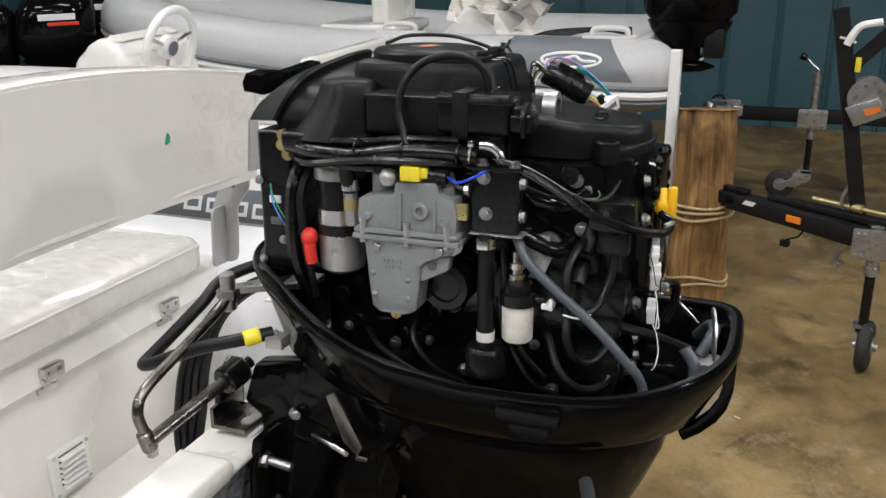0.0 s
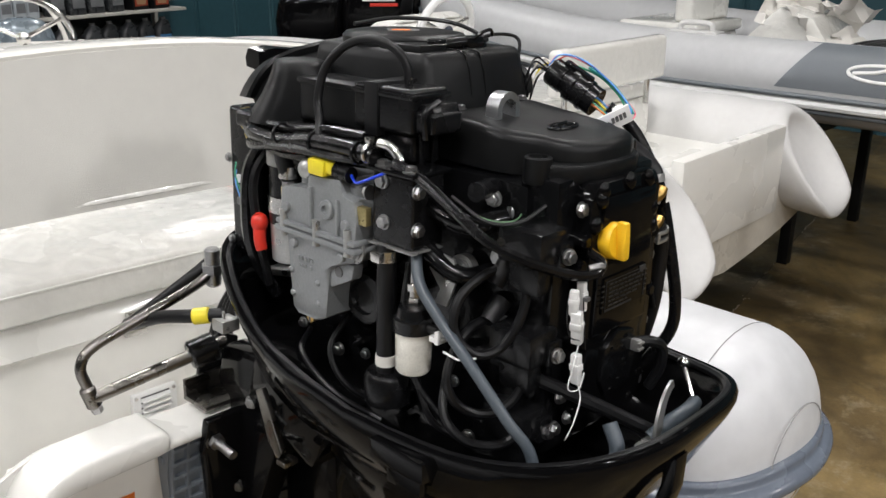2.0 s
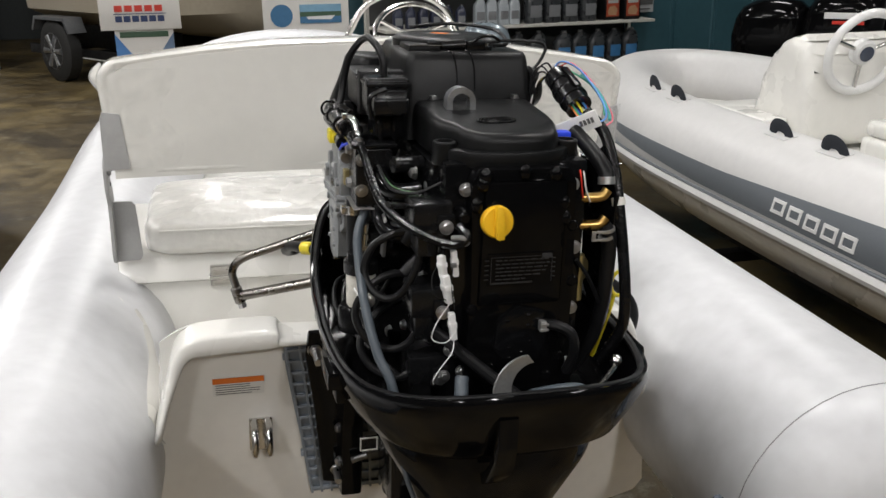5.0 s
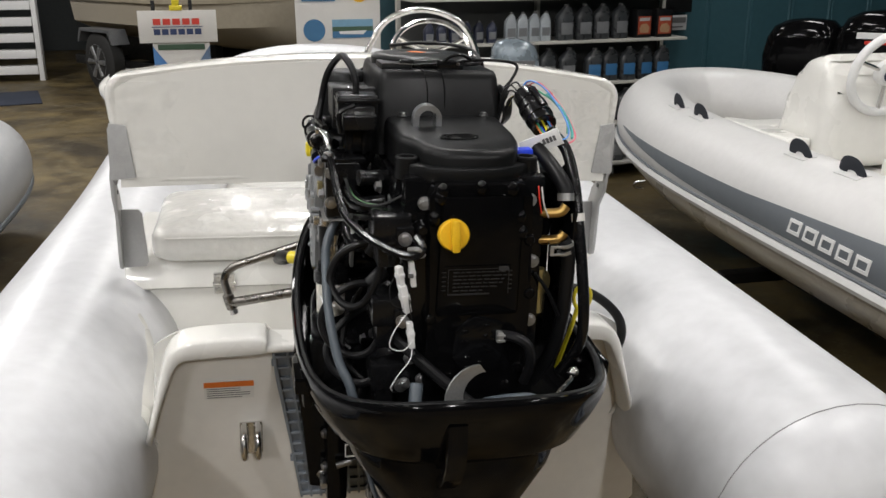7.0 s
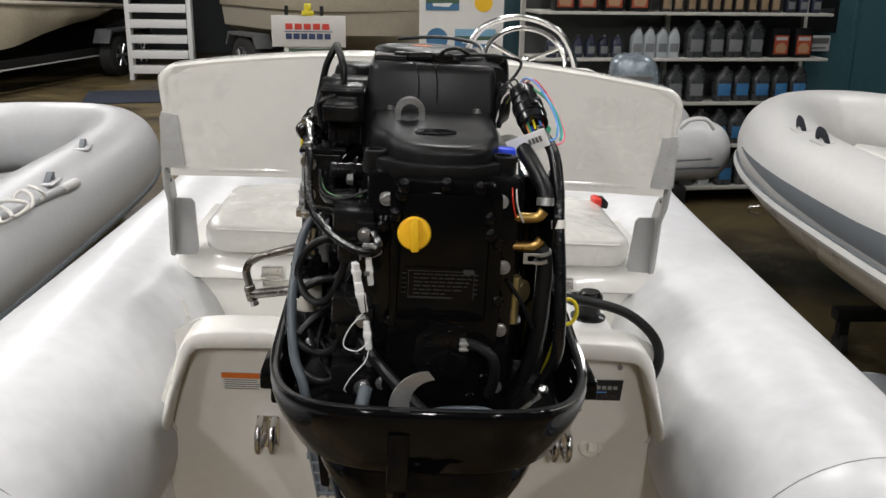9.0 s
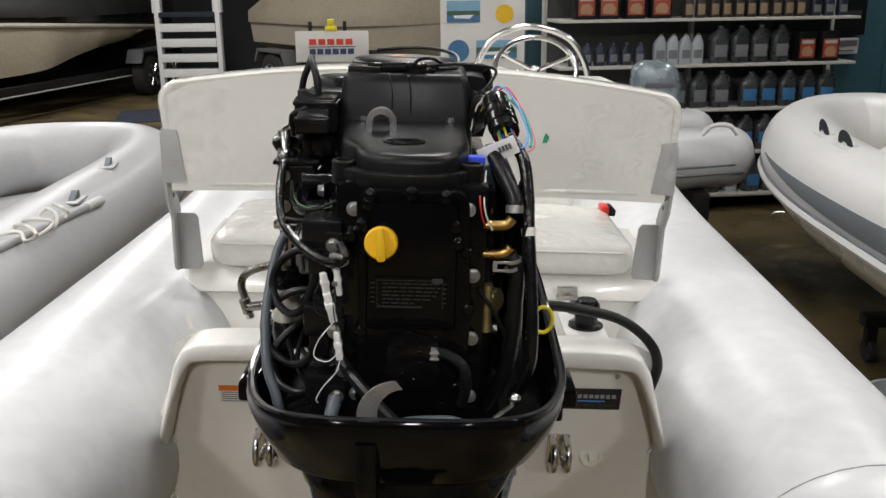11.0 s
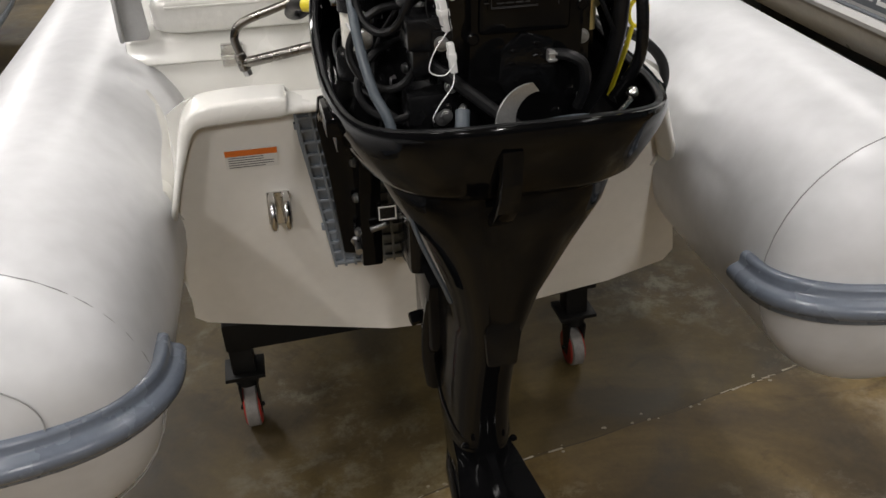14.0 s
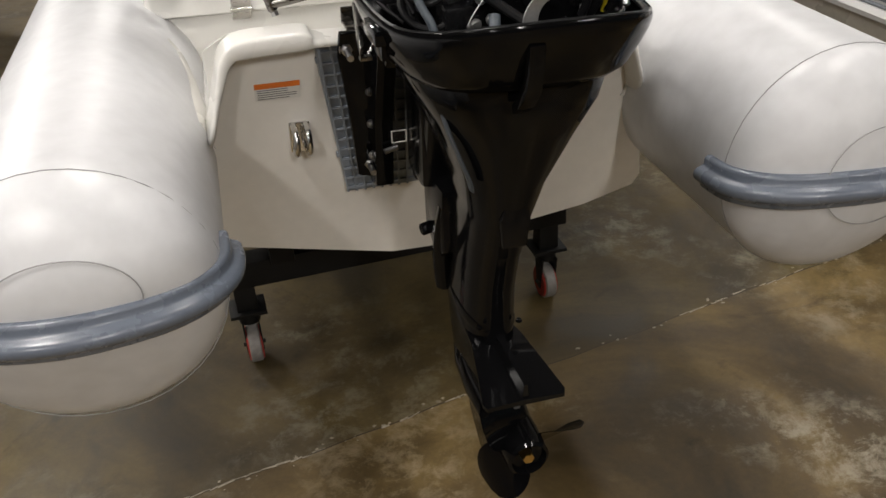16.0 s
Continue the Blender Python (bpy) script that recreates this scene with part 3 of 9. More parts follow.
# the moulded lip round the transom
half_lip = [(0.486, 0.925, 0.476, 0.925), (0.474, 0.985, 0.462, 0.985), (0.456, 1.06, 0.443, 1.06), (0.441, 1.12, 0.424, 1.115), (0.432, 1.155, 0.414, 1.140), (0.412, 1.185, 0.404, 1.154), (0.375, 1.198, 0.385, 1.161),
            (0.30, 1.201, 0.30, 1.164), (0.264, 1.200, 0.268, 1.165), (0.249, 1.194, 0.252, 1.167), (0.237, 1.184, 0.239, 1.168), (0.10, 1.181, 0.10, 1.168)]
lip = [(-a, b, -c, d) for a, b, c, d in half_lip] + [(a * (1 + 0.025 * (1.2 - b) / 0.28), b, c * (1 + 0.025 * (1.2 - b) / 0.28), d) for a, b, c, d in reversed(half_lip)]
lo, li = smooth_line([Vector((a, 0, b)) for a, b, c, d in lip], 4), smooth_line([Vector((c, 0, d)) for a, b, c, d in lip], 4)
rings = []
for o, i in zip(lo, li):
    kk = max(0, min(1, (1.03 - o.z) / 0.105))
    kk = kk * kk * (3 - 2 * kk)
    yo = 0.530 + (yt(o.z) - 0.012 - 0.530) * kk
    d = (i - o) * min(0.45, 0.006 / (i - o).length)
    rings.append([(o.x, yt(o.z) + 0.03, o.z), (o.x, yo + 0.012, o.z), (o.x + d.x * 0.4, yo + 0.003, o.z + d.z * 0.4), (o.x + d.x, yo, o.z + d.z), (i.x - d.x * 0.7, yo, i.z - d.z * 0.7), (i.x, yo + 0.005, i.z), (i.x, yt(i.z) + 0.03, i.z)])
m = M().loft(rings)
part("transom_lip", m, GEL, own, "white gelcoat lip round the transom", 60)
# the top of the transom and the well in front of the bench
def top_z(x):
    x = abs(x)
    return 1.180 if x < 0.235 else 1.199 if x < 0.372 else 1.199 - 5.0 * (x - 0.372) ** 2


rings = []
for x in (-0.455, -0.44, -0.425, -0.41, -0.40, -0.39, -0.375, -0.30, -0.25, -0.234, -0.1, 0.1, 0.234, 0.25, 0.30, 0.375, 0.39, 0.40, 0.41, 0.425, 0.44, 0.46):
    z = top_z(x)
    rings.append([(x, 0.625, 1.08), (x, yt(z) + 0.03, z - 0.012), (x, yt(z) + 0.026, z - 0.003), (x, 0.612, z - 0.004), (x, 0.622, z - 0.016), (x * 1.02, 0.655, 1.05), (x * 1.04, 0.70, 0.84), (x * 1.04, 0.672, 0.84)])
part("transom_top", M().loft(rings), GEL, own, angle=60)
part("splash_well_floor", M().slab([(-0.47, 0.68), (0.50, 0.68), (0.60, 1.14), (-0.57, 1.14)], "z", 0.80, 0.845), GEL, own)
edge = smooth_line([Vector(p) for p in ((-0.482, 0.60, 1.035), (-0.474, 0.70, 1.040), (-0.480, 0.808, 1.053), (-0.498, 0.894, 1.080), (-0.532, 0.955, 1.114), (-0.575, 0.985, 1.138), (-0.615, 1.03, 1.15), (-0.63, 1.11, 1.155))], 5)
for s in (-1, 1):
    rings = []
    for p in edge:
        x = p.x - 0.016 if s < 0 else -p.x + 0.07 * (p.y - 0.3)
        k = max(0, min(1, (p.y - 0.85) / 0.25))
        rings.append([(x + s * 0.09, p.y, p.z - 0.10), (x + s * 0.02, p.y, p.z - 0.008), (x, p.y, p.z + 0.002), (x - s * (0.020 + 0.02 * k), p.y + 0.004, p.z - 0.018 - 0.01 * k), (x - s * (0.035 + 0.05 * k), p.y + 0.012, 0.96), (x - s * (0.04 + 0.06 * k), p.y + 0.02, 0.83 if p.y > 0.62 else 0.95), (x + s * 0.09, p.y, 0.83 if p.y > 0.62 else 0.95)])
    part("well_side", M().loft(rings), GEL, own, angle=60)
m = M().box((-0.575, 1.105, 0.84), (0.605, 1.55, 1.098), 0.006)
part("locker_body", m, GEL, own)
m = M().slab([(1.085, 1.102), (1.095, 1.096), (1.55, 1.096), (1.55, 1.165), (1.125, 1.165), (1.108, 1.15)], "x", -0.565, 0.60, 0.006)
part("locker_lid", m, GEL, own, "white bench locker lid")
for hx_, hz in ((-0.34, 1.110), (0.01, 1.110), (0.36, 1.110)):
    h = M().box((hx_ - 0.024, 1.096, hz - 0.030), (hx_ + 0.024, 1.104, hz - 0.004), 0.0015)
    h.box((hx_ - 0.024, 1.074, hz + 0.004), (hx_ + 0.024, 1.092, hz + 0.026), 0.0015)
    h.rod((hx_ - 0.026, 1.084, hz), (hx_ + 0.026, 1.084, hz), 0.006, n=12)
    h.box((hx_ - 0.022, 1.082, hz - 0.008), (hx_ + 0.022, 1.100, hz - 0.002), 0.001)
    for bx in (-0.014, 0.014):
        h.rod((hx_ + bx, 1.098, hz - 0.018), (hx_ + bx, 1.094, hz - 0.018), 0.004, n=8).rod((hx_ + bx, 1.076, hz + 0.015), (hx_ + bx, 1.072, hz + 0.015), 0.004, n=8)
    part("hinge", h, STEEL, own, "stainless steel butt hinge")
# deck, and the vent in the locker front
part("deck", M().slab([(-0.50, 1.5), (0.55, 1.5), (0.50, 3.2), (0, 3.8), (-0.45, 3.2)], "z", 0.86, 0.90), GEL, own)
vent = part("vent", M().box((-0.012, 1.094, 0.858), (0.088, 1.106, 0.952), 0.004), WHITE, own, "white louvred vent grille")
for k in range(6):
    zz = 0.874 + 0.0118 * k
    part("slat", M().slab([(1.084, zz), (1.096, zz + 0.005), (1.096, zz + 0.009), (1.084, zz + 0.004)], "x", 0.006, 0.070, 0.001), WHITE, vent)
    part("slot", M().box((0.006, 1.0925, zz + 0.0085), (0.070, 1.0945, zz + 0.0115)), INK, vent)
for sx, sz in ((-0.004, 0.866), (-0.004, 0.944), (0.080, 0.866), (0.080, 0.944)):
    part("screw", M().rod((sx, 1.096, sz), (sx, 1.0915, sz), 0.004, n=10), STEEL, vent)
# bench cushion
def dome(x, y):
    """The padded top of the cushion."""
    u, v = abs((x - 0.01) / 0.515), abs((y - 1.30) / 0.217)
    return 1.226 + 0.032 * max(0.0, 1 - u ** 5) ** 0.6 * max(0.0, 1 - v ** 4) ** 0.6


def cushion_ring(k, z):
    out = []
    for cx, cy, a0 in ((0.465, 1.45, 0), (-0.445, 1.45, 90), (-0.445, 1.143, 180), (0.465, 1.143, 270)):
        for j in range(7):
            a = radians(a0 + 15 * j)
            x, y = cx + 0.060 * math.cos(a), cy + 0.060 * math.sin(a)
            out.append((0.01 + (x - 0.01) * k, 1.30 + (y - 1.30) * k, z))
    return out


rings = [cushion_ring(0.97, 1.166), cushion_ring(0.995, 1.172), cushion_ring(1.0, 1.190), cushion_ring(1.0, 1.216), cushion_ring(0.99, 1.226)]
m = M().loft(rings + [[(x, y, dome(x, y)) for x, y, z in cushion_ring(k, 0)] for k in (0.975, 0.95, 0.91, 0.85, 0.76, 0.64, 0.45, 0.2)])
cush = part("seat_cushion", m, WRAP, own, "cream bench cushion wrapped in clear plastic film", 60)
part("piping", M().hose([(-0.470, 1.090, 1.222), (-0.42, 1.0835, 1.223), (0, 1.0830, 1.224), (0.44, 1.0835, 1.223), (0.490, 1.090, 1.222)], 0.0030, 6), VINYL, cush)
# backrest
def back_top(x):
    return 1.657 - 0.046 * (x / 0.55) ** 2


def bow_y(x):
    return 0.04 * (x / 0.55) ** 2


outl = []
for k in range(7):
    a = radians(180 - 15 * k)
    outl.append((-0.518 + 0.044 * math.cos(a), back_top(0.518) - 0.044 + 0.044 * math.sin(a)))
outl += [(0.518 * (2 * i / 14 - 1), back_top(0.518 * (2 * i / 14 - 1))) for i in range(1, 14)]
for k in range(7):
    a = radians(90 - 15 * k)
    outl.append((0.518 + 0.044 * math.cos(a), back_top(0.518) - 0.044 + 0.044 * math.sin(a)))
outl += [(0.556, 1.50), (0.552, 1.41), (0.535, 1.388), (0.2, 1.384), (-0.2, 1.383), (-0.52, 1.382), (-0.545, 1.40), (-0.554, 1.50)]


rings = []
for i in range(29):
    x = 0.538 * (2 * i / 28 - 1)
    zt, zb = back_top(x) - 0.012 - 0.016 * max(0, (abs(x) - 0.49) / 0.048) ** 2, 1.3785
    yy = 0.9912 - bow_y(x)
    rings.append([(x, yy, zb), (x, yy, zb + (zt - zb) * 0.33), (x, yy, zb + (zt - zb) * 0.67), (x, yy, zt), (x, yy + 0.05, zt), (x, yy + 0.05, zb)])
part("backrest", M().loft(rings), VINYL, own, "cream vinyl backrest panel")
m = M().loft([[(x * a, yy - bow_y(x), 1.52 + (z - 1.52) * b) for x, z in outl] for a, b, yy in
              ((0.958, 0.86, 1.000), (0.972, 0.91, 0.9948), (0.986, 0.957, 0.9938), (0.996, 0.988, 1.001), (1.0, 1.0, 1.018), (1.0, 1.0, 1.062), (0.992, 0.985, 1.078), (0.972, 0.94, 1.084), (0.95, 0.86, 1.070))], caps=False)
part("backrest_edge", m, WRAP, own, "white padded edge under clear film", 60)
# clear film over the ends of the backrest and over the cushion
def film_sheet(name, p_of, nu, nv, amp, seed, parent, material=None):
    v, f = [], []
    for i in range(nu + 1):
        for j in range(nv + 1):
            q, nrm = p_of(i / nu, j / nv)
            k = noise.fractal(Vector((q[0] * 9 + seed, q[2] * 9, q[1] * 9)), 1.0, 2.0, 4)
            v.append(Vector(q) + Vector(nrm) * (0.002 + amp * abs(k)))
    for i in range(nu):
        for j in range(nv):
            a_ = i * (nv + 1) + j
            f.append([a_, a_ + 1, a_ + nv + 2, a_ + nv + 1])
    m_ = M()
    m_.v, m_.f = v, f
    return part(name, m_, material or FILM, parent, "creased clear plastic film", 60)


for x0_, x1_ in ((0.33, 0.55),):
    film_sheet("packing_film", lambda u, w_: ((x0_ + (x1_ - x0_) * u + (0.02 * math.sin(w_ * 9) if abs(x0_) < 0.5 else 0) * (1 - u), 0.9900 - bow_y(x0_ + (x1_ - x0_) * u), 1.425 + 0.165 * w_), (0, -1, 0)), 44, 30, 0.005, x0_, own, BUBBLE)
film_sheet("packing_film", lambda u, w_: ((0.508 + 0.050 * u, 0.9475, 1.40 + 0.12 * w_), (0, -1, 0)), 16, 26, 0.003, 9.0, own, BUBBLE)
film_sheet("packing_film", lambda u, w_: ((-0.55 + 0.13 * u + 0.02 * math.sin(w_ * 8) * u, 0.9900 - bow_y(-0.55 + 0.13 * u), 1.40 + 0.20 * w_), (0, -1, 0)), 30, 34, 0.006, 13.0, own)
for s in (-1, 1):
    film_sheet("film_tuft", lambda u, w_: ((s * (0.548 + 0.030 * u * math.sin(w_ * 3.1)), 1.01 + 0.05 * u, 1.535 + 0.065 * w_), (s, -0.6, 0.2)), 8, 10, 0.014, 3.0 + s, own, WRAP)
film_sheet("packing_film", lambda u, w_: ((-0.49 + 1.00 * u, 1.09 + 0.42 * w_, dome(-0.49 + 1.00 * u, 1.09 + 0.42 * w_)), (0, 0, 1)), 110, 46, 0.006, 5.0, own)
for s, x0 in ((-1, -0.555), (1, 0.555)):
    hinge_arm = M()
    ang = [(0.955, 1.505), (0.985, 1.505), (1.03, 1.47), (1.03, 1.385), (1.00, 1.375), (0.985, 1.395), (0.955, 1.40)]
    hinge_arm.slab(ang, "x", x0 - 0.004, x0 + 0.004, 0.0015)
    hinge_arm.slab([(x0 - s * 0.048, 1.40), (x0, 1.395), (x0, 1.515), (x0 - s * 0.034, 1.51)], "y", 0.951, 0.956, 0.001)
    part("back_plate", hinge_arm, ALU, own, "grey alloy backrest side plate")
    low = M()
    disc = [(1.010 + 0.026 * math.cos(a), 1.388 + 0.026 * math.sin(a)) for a in [radians(-20 + 25 * k) for k in range(9)]]
    low.slab(disc + [(0.992, 1.345), (1.024, 1.300), (1.030, 1.190), (1.036, 1.172), (1.050, 1.165), (1.084, 1.165), (1.092, 1.178), (1.088, 1.300), (1.072, 1.335), (1.046, 1.358)], "x", x0 + s * 0.003, x0 + s * 0.011, 0.003)
    low.slab([(x0 - s * a, b) for a, b in ((0.050, 1.178), (0.044, 1.167), (-0.006, 1.165), (-0.006, 1.302), (0.034, 1.302), (0.042, 1.292))], "y", 1.058, 1.066, 0.002)
    arm = part("seat_bracket", low, ALU, own, "grey alloy hinge bracket of the backrest")
    for py_, pz_ in ((1.012, 1.398), (1.018, 1.374), (1.030, 1.350)):
        part("pivot_pin", M().rod((x0 + s * 0.001, py_, pz_), (x0 + s * 0.0125, py_, pz_), 0.0052, n=12), INK, arm)
part("green_mark", M().slab([(0.266, 1.500), (0.276, 1.502), (0.280, 1.514), (0.273, 1.522), (0.268, 1.512)], "y", 0.979, 0.9875), GREEN, own, "small green sticker scrap on the backrest")
bag = part("anchor_bag", M().box((0.498, 1.44, 1.226), (0.520, 1.50, 1.251), 0.006), RED, own, "small red pouch on the bench")
part("strap", M().slab([(0.518, 1.224), (0.538, 1.222), (0.540, 1.240), (0.530, 1.250), (0.518, 1.252)], "y", 1.445, 1.49, 0.004), HOSE, bag, "black webbing strap")

# console with its windscreen rail
con = part("console", M().loft([[(0.06 + 0.02 * s_, 2.25 + 0.02 * s_, z) for _ in (0,)] + [(0.70, 2.25, z), (0.70 - 0.02 * s_, 2.85 - 0.25 * s_, z), (0.06 + 0.02 * s_, 2.85 - 0.25 * s_, z)] for s_, z in ((0, 0.9), (0.3, 1.30), (1, 1.50))]), GEL, own, "white moulded steering console")
rail = M().hose([(0.17, 2.6, 1.46), (0.20, 2.6, 1.545), (0.265, 2.6, 1.64), (0.40, 2.6, 1.682), (0.54, 2.6, 1.645), (0.61, 2.6, 1.56), (0.64, 2.6, 1.46)], 0.0125, 12)
part("windscreen_rail", rail, STEEL, con, "bright stainless windscreen rail")
wh = M().hose([Vector((0.40 + 0.15 * math.cos(a), 2.38 + 0.05 * math.sin(a), 1.53 + 0.12 * math.sin(a))) for a in [6.28319 * k / 16 for k in range(16)]], 0.010, 8, 3, True)
for a in (0.5, 2.6, 4.7):
    wh.rod((0.40, 2.40, 1.53), (0.40 + 0.15 * math.cos(a), 2.38 + 0.05 * math.sin(a), 1.53 + 0.12 * math.sin(a)), 0.007, n=8)
wh.ball((0.40, 2.40, 1.53), 0.022, 10, 8)
part("steering_wheel", wh, STEEL, con, "steel-spoked steering wheel")

# transom fittings
for s in (-1, 1):
    ux, uy, uz = s * 0.283 + (0.004 if s > 0 else 0), 0.606, 0.956
    u = part("tow_eye", M().slab([(ux - 0.022, uz - 0.034), (ux + 0.022, uz - 0.034), (ux + 0.022, uz + 0.034), (ux - 0.022, uz + 0.034)], "y", uy + 0.006, uy + 0.016, 0.003), STEEL, own, "stainless steel tow eye")
    for dx in (-0.013, 0.013):
        part("eye", M().hose([(ux + dx, uy + 0.006, uz - 0.028), (ux + dx, uy - 0.028, uz - 0.024), (ux + dx, uy - 0.040, uz), (ux + dx, uy - 0.028, uz + 0.024), (ux + dx, uy + 0.006, uz + 0.028)], 0.0068, 10), STEEL, u)
lean = Matrix.Rotation(math.atan(0.2), 4, "X")


def on_transom(x, z, off=0.003):
    """A frame on the leaning transom: local x right, z up the slope."""
    return Matrix.Translation((x, yt(z) - off, z)) @ lean


lab = part("warning_label", M().box((0, -0.001, -0.040), (0.092, 0.0005, 0.0), m=on_transom(-0.367, 1.089)), PAPER, own, "white and orange warning label")
part("label_band", M().box((0, -0.002, -0.012), (0.092, -0.0012, 0.0), m=on_transom(-0.367, 1.089)), ORANGE, lab)
random.seed(2)
for k in range(5):
    part("text_bar", M().box((0.005, -0.0019, -0.0165 - 0.0050 * k), (0.086 - random.uniform(0, 0.02), -0.0012, -0.0152 - 0.0050 * k), m=on_transom(-0.367, 1.089)), INK, lab)
plq = part("dealer_plaque", M().box((-0.115, -0.002, -0.047), (0, 0.0005, 0.0), m=on_transom(0.396, 1.099)), mat("black_plaque", (0.012, 0.013, 0.016), 0.3), own, "black dealer plaque with pale print")
PRINT = mat("worn_silver_print", (0.30, 0.31, 0.32), 0.4)
for k in range(9):
    part("print_bar", M().box((-0.104 + 0.0108 * k, -0.0030, -0.0205), (-0.0965 + 0.0108 * k, -0.0022, -0.0125), m=on_transom(0.396, 1.099)), PRINT, plq)
for x0_, n_ in ((-0.100, 3), (-0.070, 3), (-0.038, 4)):
    for k in range(n_):
        part("print_bar", M().box((x0_ + 0.0078 * k, -0.0030, -0.0400), (x0_ + 0.0056 + 0.0078 * k, -0.0022, -0.0345), m=on_transom(0.396, 1.099)), DIM, plq)
part("print_swash", M().box((-0.082, -0.0030, -0.0285), (-0.030, -0.0022, -0.0262), m=on_transom(0.396, 1.099)), SKY, plq)
dr = part("drain_plug", M().lathe((0.357, yt(0.937) + 0.004, 0.937), (0, -1, 0.1), [(0, 0.026), (0.004, 0.026), (0.007, 0.023), (0.008, 0.015), (0.005, 0.012), (0.005, 0.002)], 28), CREAM, own, "round cream drain fitting")
part("plug", M().box((0.349, yt(0.937) - 0.012, 0.929), (0.365, yt(0.937) - 0.002, 0.945), 0.002), CREAM, dr)
part("screw", M().rod((0.385, yt(1.128) + 0.004, 1.128), (0.385, yt(1.128) - 0.004, 1.128), 0.005, n=10), STEEL, own)
pl = part("cable_plate", M().box((0.285, 0.60, 1.1945), (0.365, 0.80, 1.200), 0.002), WHITE, own, "white cable pass-through plate")
part("grommet", M().lathe((0.33, 0.745, 1.198), (0, 0, 1), [(0, 0.030), (0.010, 0.028), (0.018, 0.020), (0.020, 0.006)], 24), PLAST2, pl, "black rubber grommet")
part("grommet", M().lathe((0.33, 0.66, 1.198), (0, 0, 1), [(0, 0.034), (0.006, 0.034), (0.010, 0.024), (0.020, 0.022), (0.030, 0.026), (0.048, 0.025), (0.056, 0.018), (0.058, 0.002)], 24), PLAST2, pl, "black rubber cable boot")

# grey ribbed pad under the motor's clamps
pad = part("transom_pad", M().loft([[(-0.243, 0.548, 1.180), (0.243, 0.548, 1.180), (0.243, 0.575, 1.180), (-0.243, 0.575, 1.180)], [(-0.235, yt(1.10) - 0.022, 1.10), (0.235, yt(1.10) - 0.022, 1.10), (0.235, yt(1.10) + 0.02, 1.10), (-0.235, yt(1.10) + 0.02, 1.10)],
                                   [(-0.186, yt(0.80) - 0.014, 0.80), (0.186, yt(0.80) - 0.014, 0.80), (0.186, yt(0.80) + 0.01, 0.80), (-0.186, yt(0.80) + 0.01, 0.80)]]), PADGREY, own, "blue-grey ribbed plastic transom pad")
def pad_y(z):
    return yt(z) - 0.014 - 0.008 * max(0, min(1, (z - 0.8) / 0.3)) - max(0, z - 1.10) * 0.10


for k in range(15):
    z = 0.812 + 0.0262 * k
    hw = 0.186 + 0.057 * (z - 0.8) / 0.396
    part("rib", M().loft([[(-hw, pad_y(z) - 0.007, z - 0.0022), (-hw, pad_y(z) - 0.007, z + 0.0022), (-hw, pad_y(z) + 0.003, z + 0.003), (-hw, pad_y(z) + 0.003, z - 0.003)], [(hw, pad_y(z) - 0.007, z - 0.0022), (hw, pad_y(z) - 0.007, z + 0.0022), (hw, pad_y(z) + 0.003, z + 0.003), (hw, pad_y(z) + 0.003, z - 0.003)]]), PADGREY, pad)
for s in (-1, 1):
    for k in range(8):
        a = 1.0 - 0.105 * k
        pts = []
        for z in (0.80, 1.10, 1.178):
            hw = (0.186 + 0.057 * (z - 0.8) / 0.396) * a * s
            pts.append([(hw - 0.0022, pad_y(z) - 0.007, z), (hw + 0.0022, pad_y(z) - 0.007, z), (hw + 0.003, pad_y(z) + 0.003, z), (hw - 0.003, pad_y(z) + 0.003, z)])
        part("rib", M().loft(pts), PADGREY, pad)
for zz in (0.90, 1.13):
    for s in (-1, 1):
        hw = 0.186 + 0.057 * (zz - 0.8) / 0.396
        part("tab", M().box((s * hw - 0.008, yt(zz) - 0.016, zz - 0.006), (s * hw + 0.008, yt(zz) - 0.004, zz + 0.006), 0.002), PADGREY, pad)

# cradle on castors
CASTRED = mat("worn_red_hub", (0.36, 0.03, 0.02), 0.45, var=0.3, scale=40)
cradle = thing("boat_dolly", (0, 1.9, 0), "black steel boat dolly on red-hubbed castors", "dolly")
part("cross_beam", M().box((-0.46, 1.14, 0.290), (0.60, 1.22, 0.375), 0.006), BLACKFR, cradle)
part("cross_beam", M().box((-0.46, 2.85, 0.290), (0.56, 2.93, 0.375), 0.006), BLACKFR, cradle)
for xx in (-0.30, 0.36):
    part("side_beam", M().box((xx - 0.035, 1.10, 0.375), (xx + 0.035, 3.1, 0.450), 0.006), BLACKFR, cradle)
    part("bunk", M().box((xx - 0.05, 1.15, 0.450), (xx + 0.05, 3.0, 0.660), 0.012, Matrix.Identity(4)), BLACKFR, cradle)
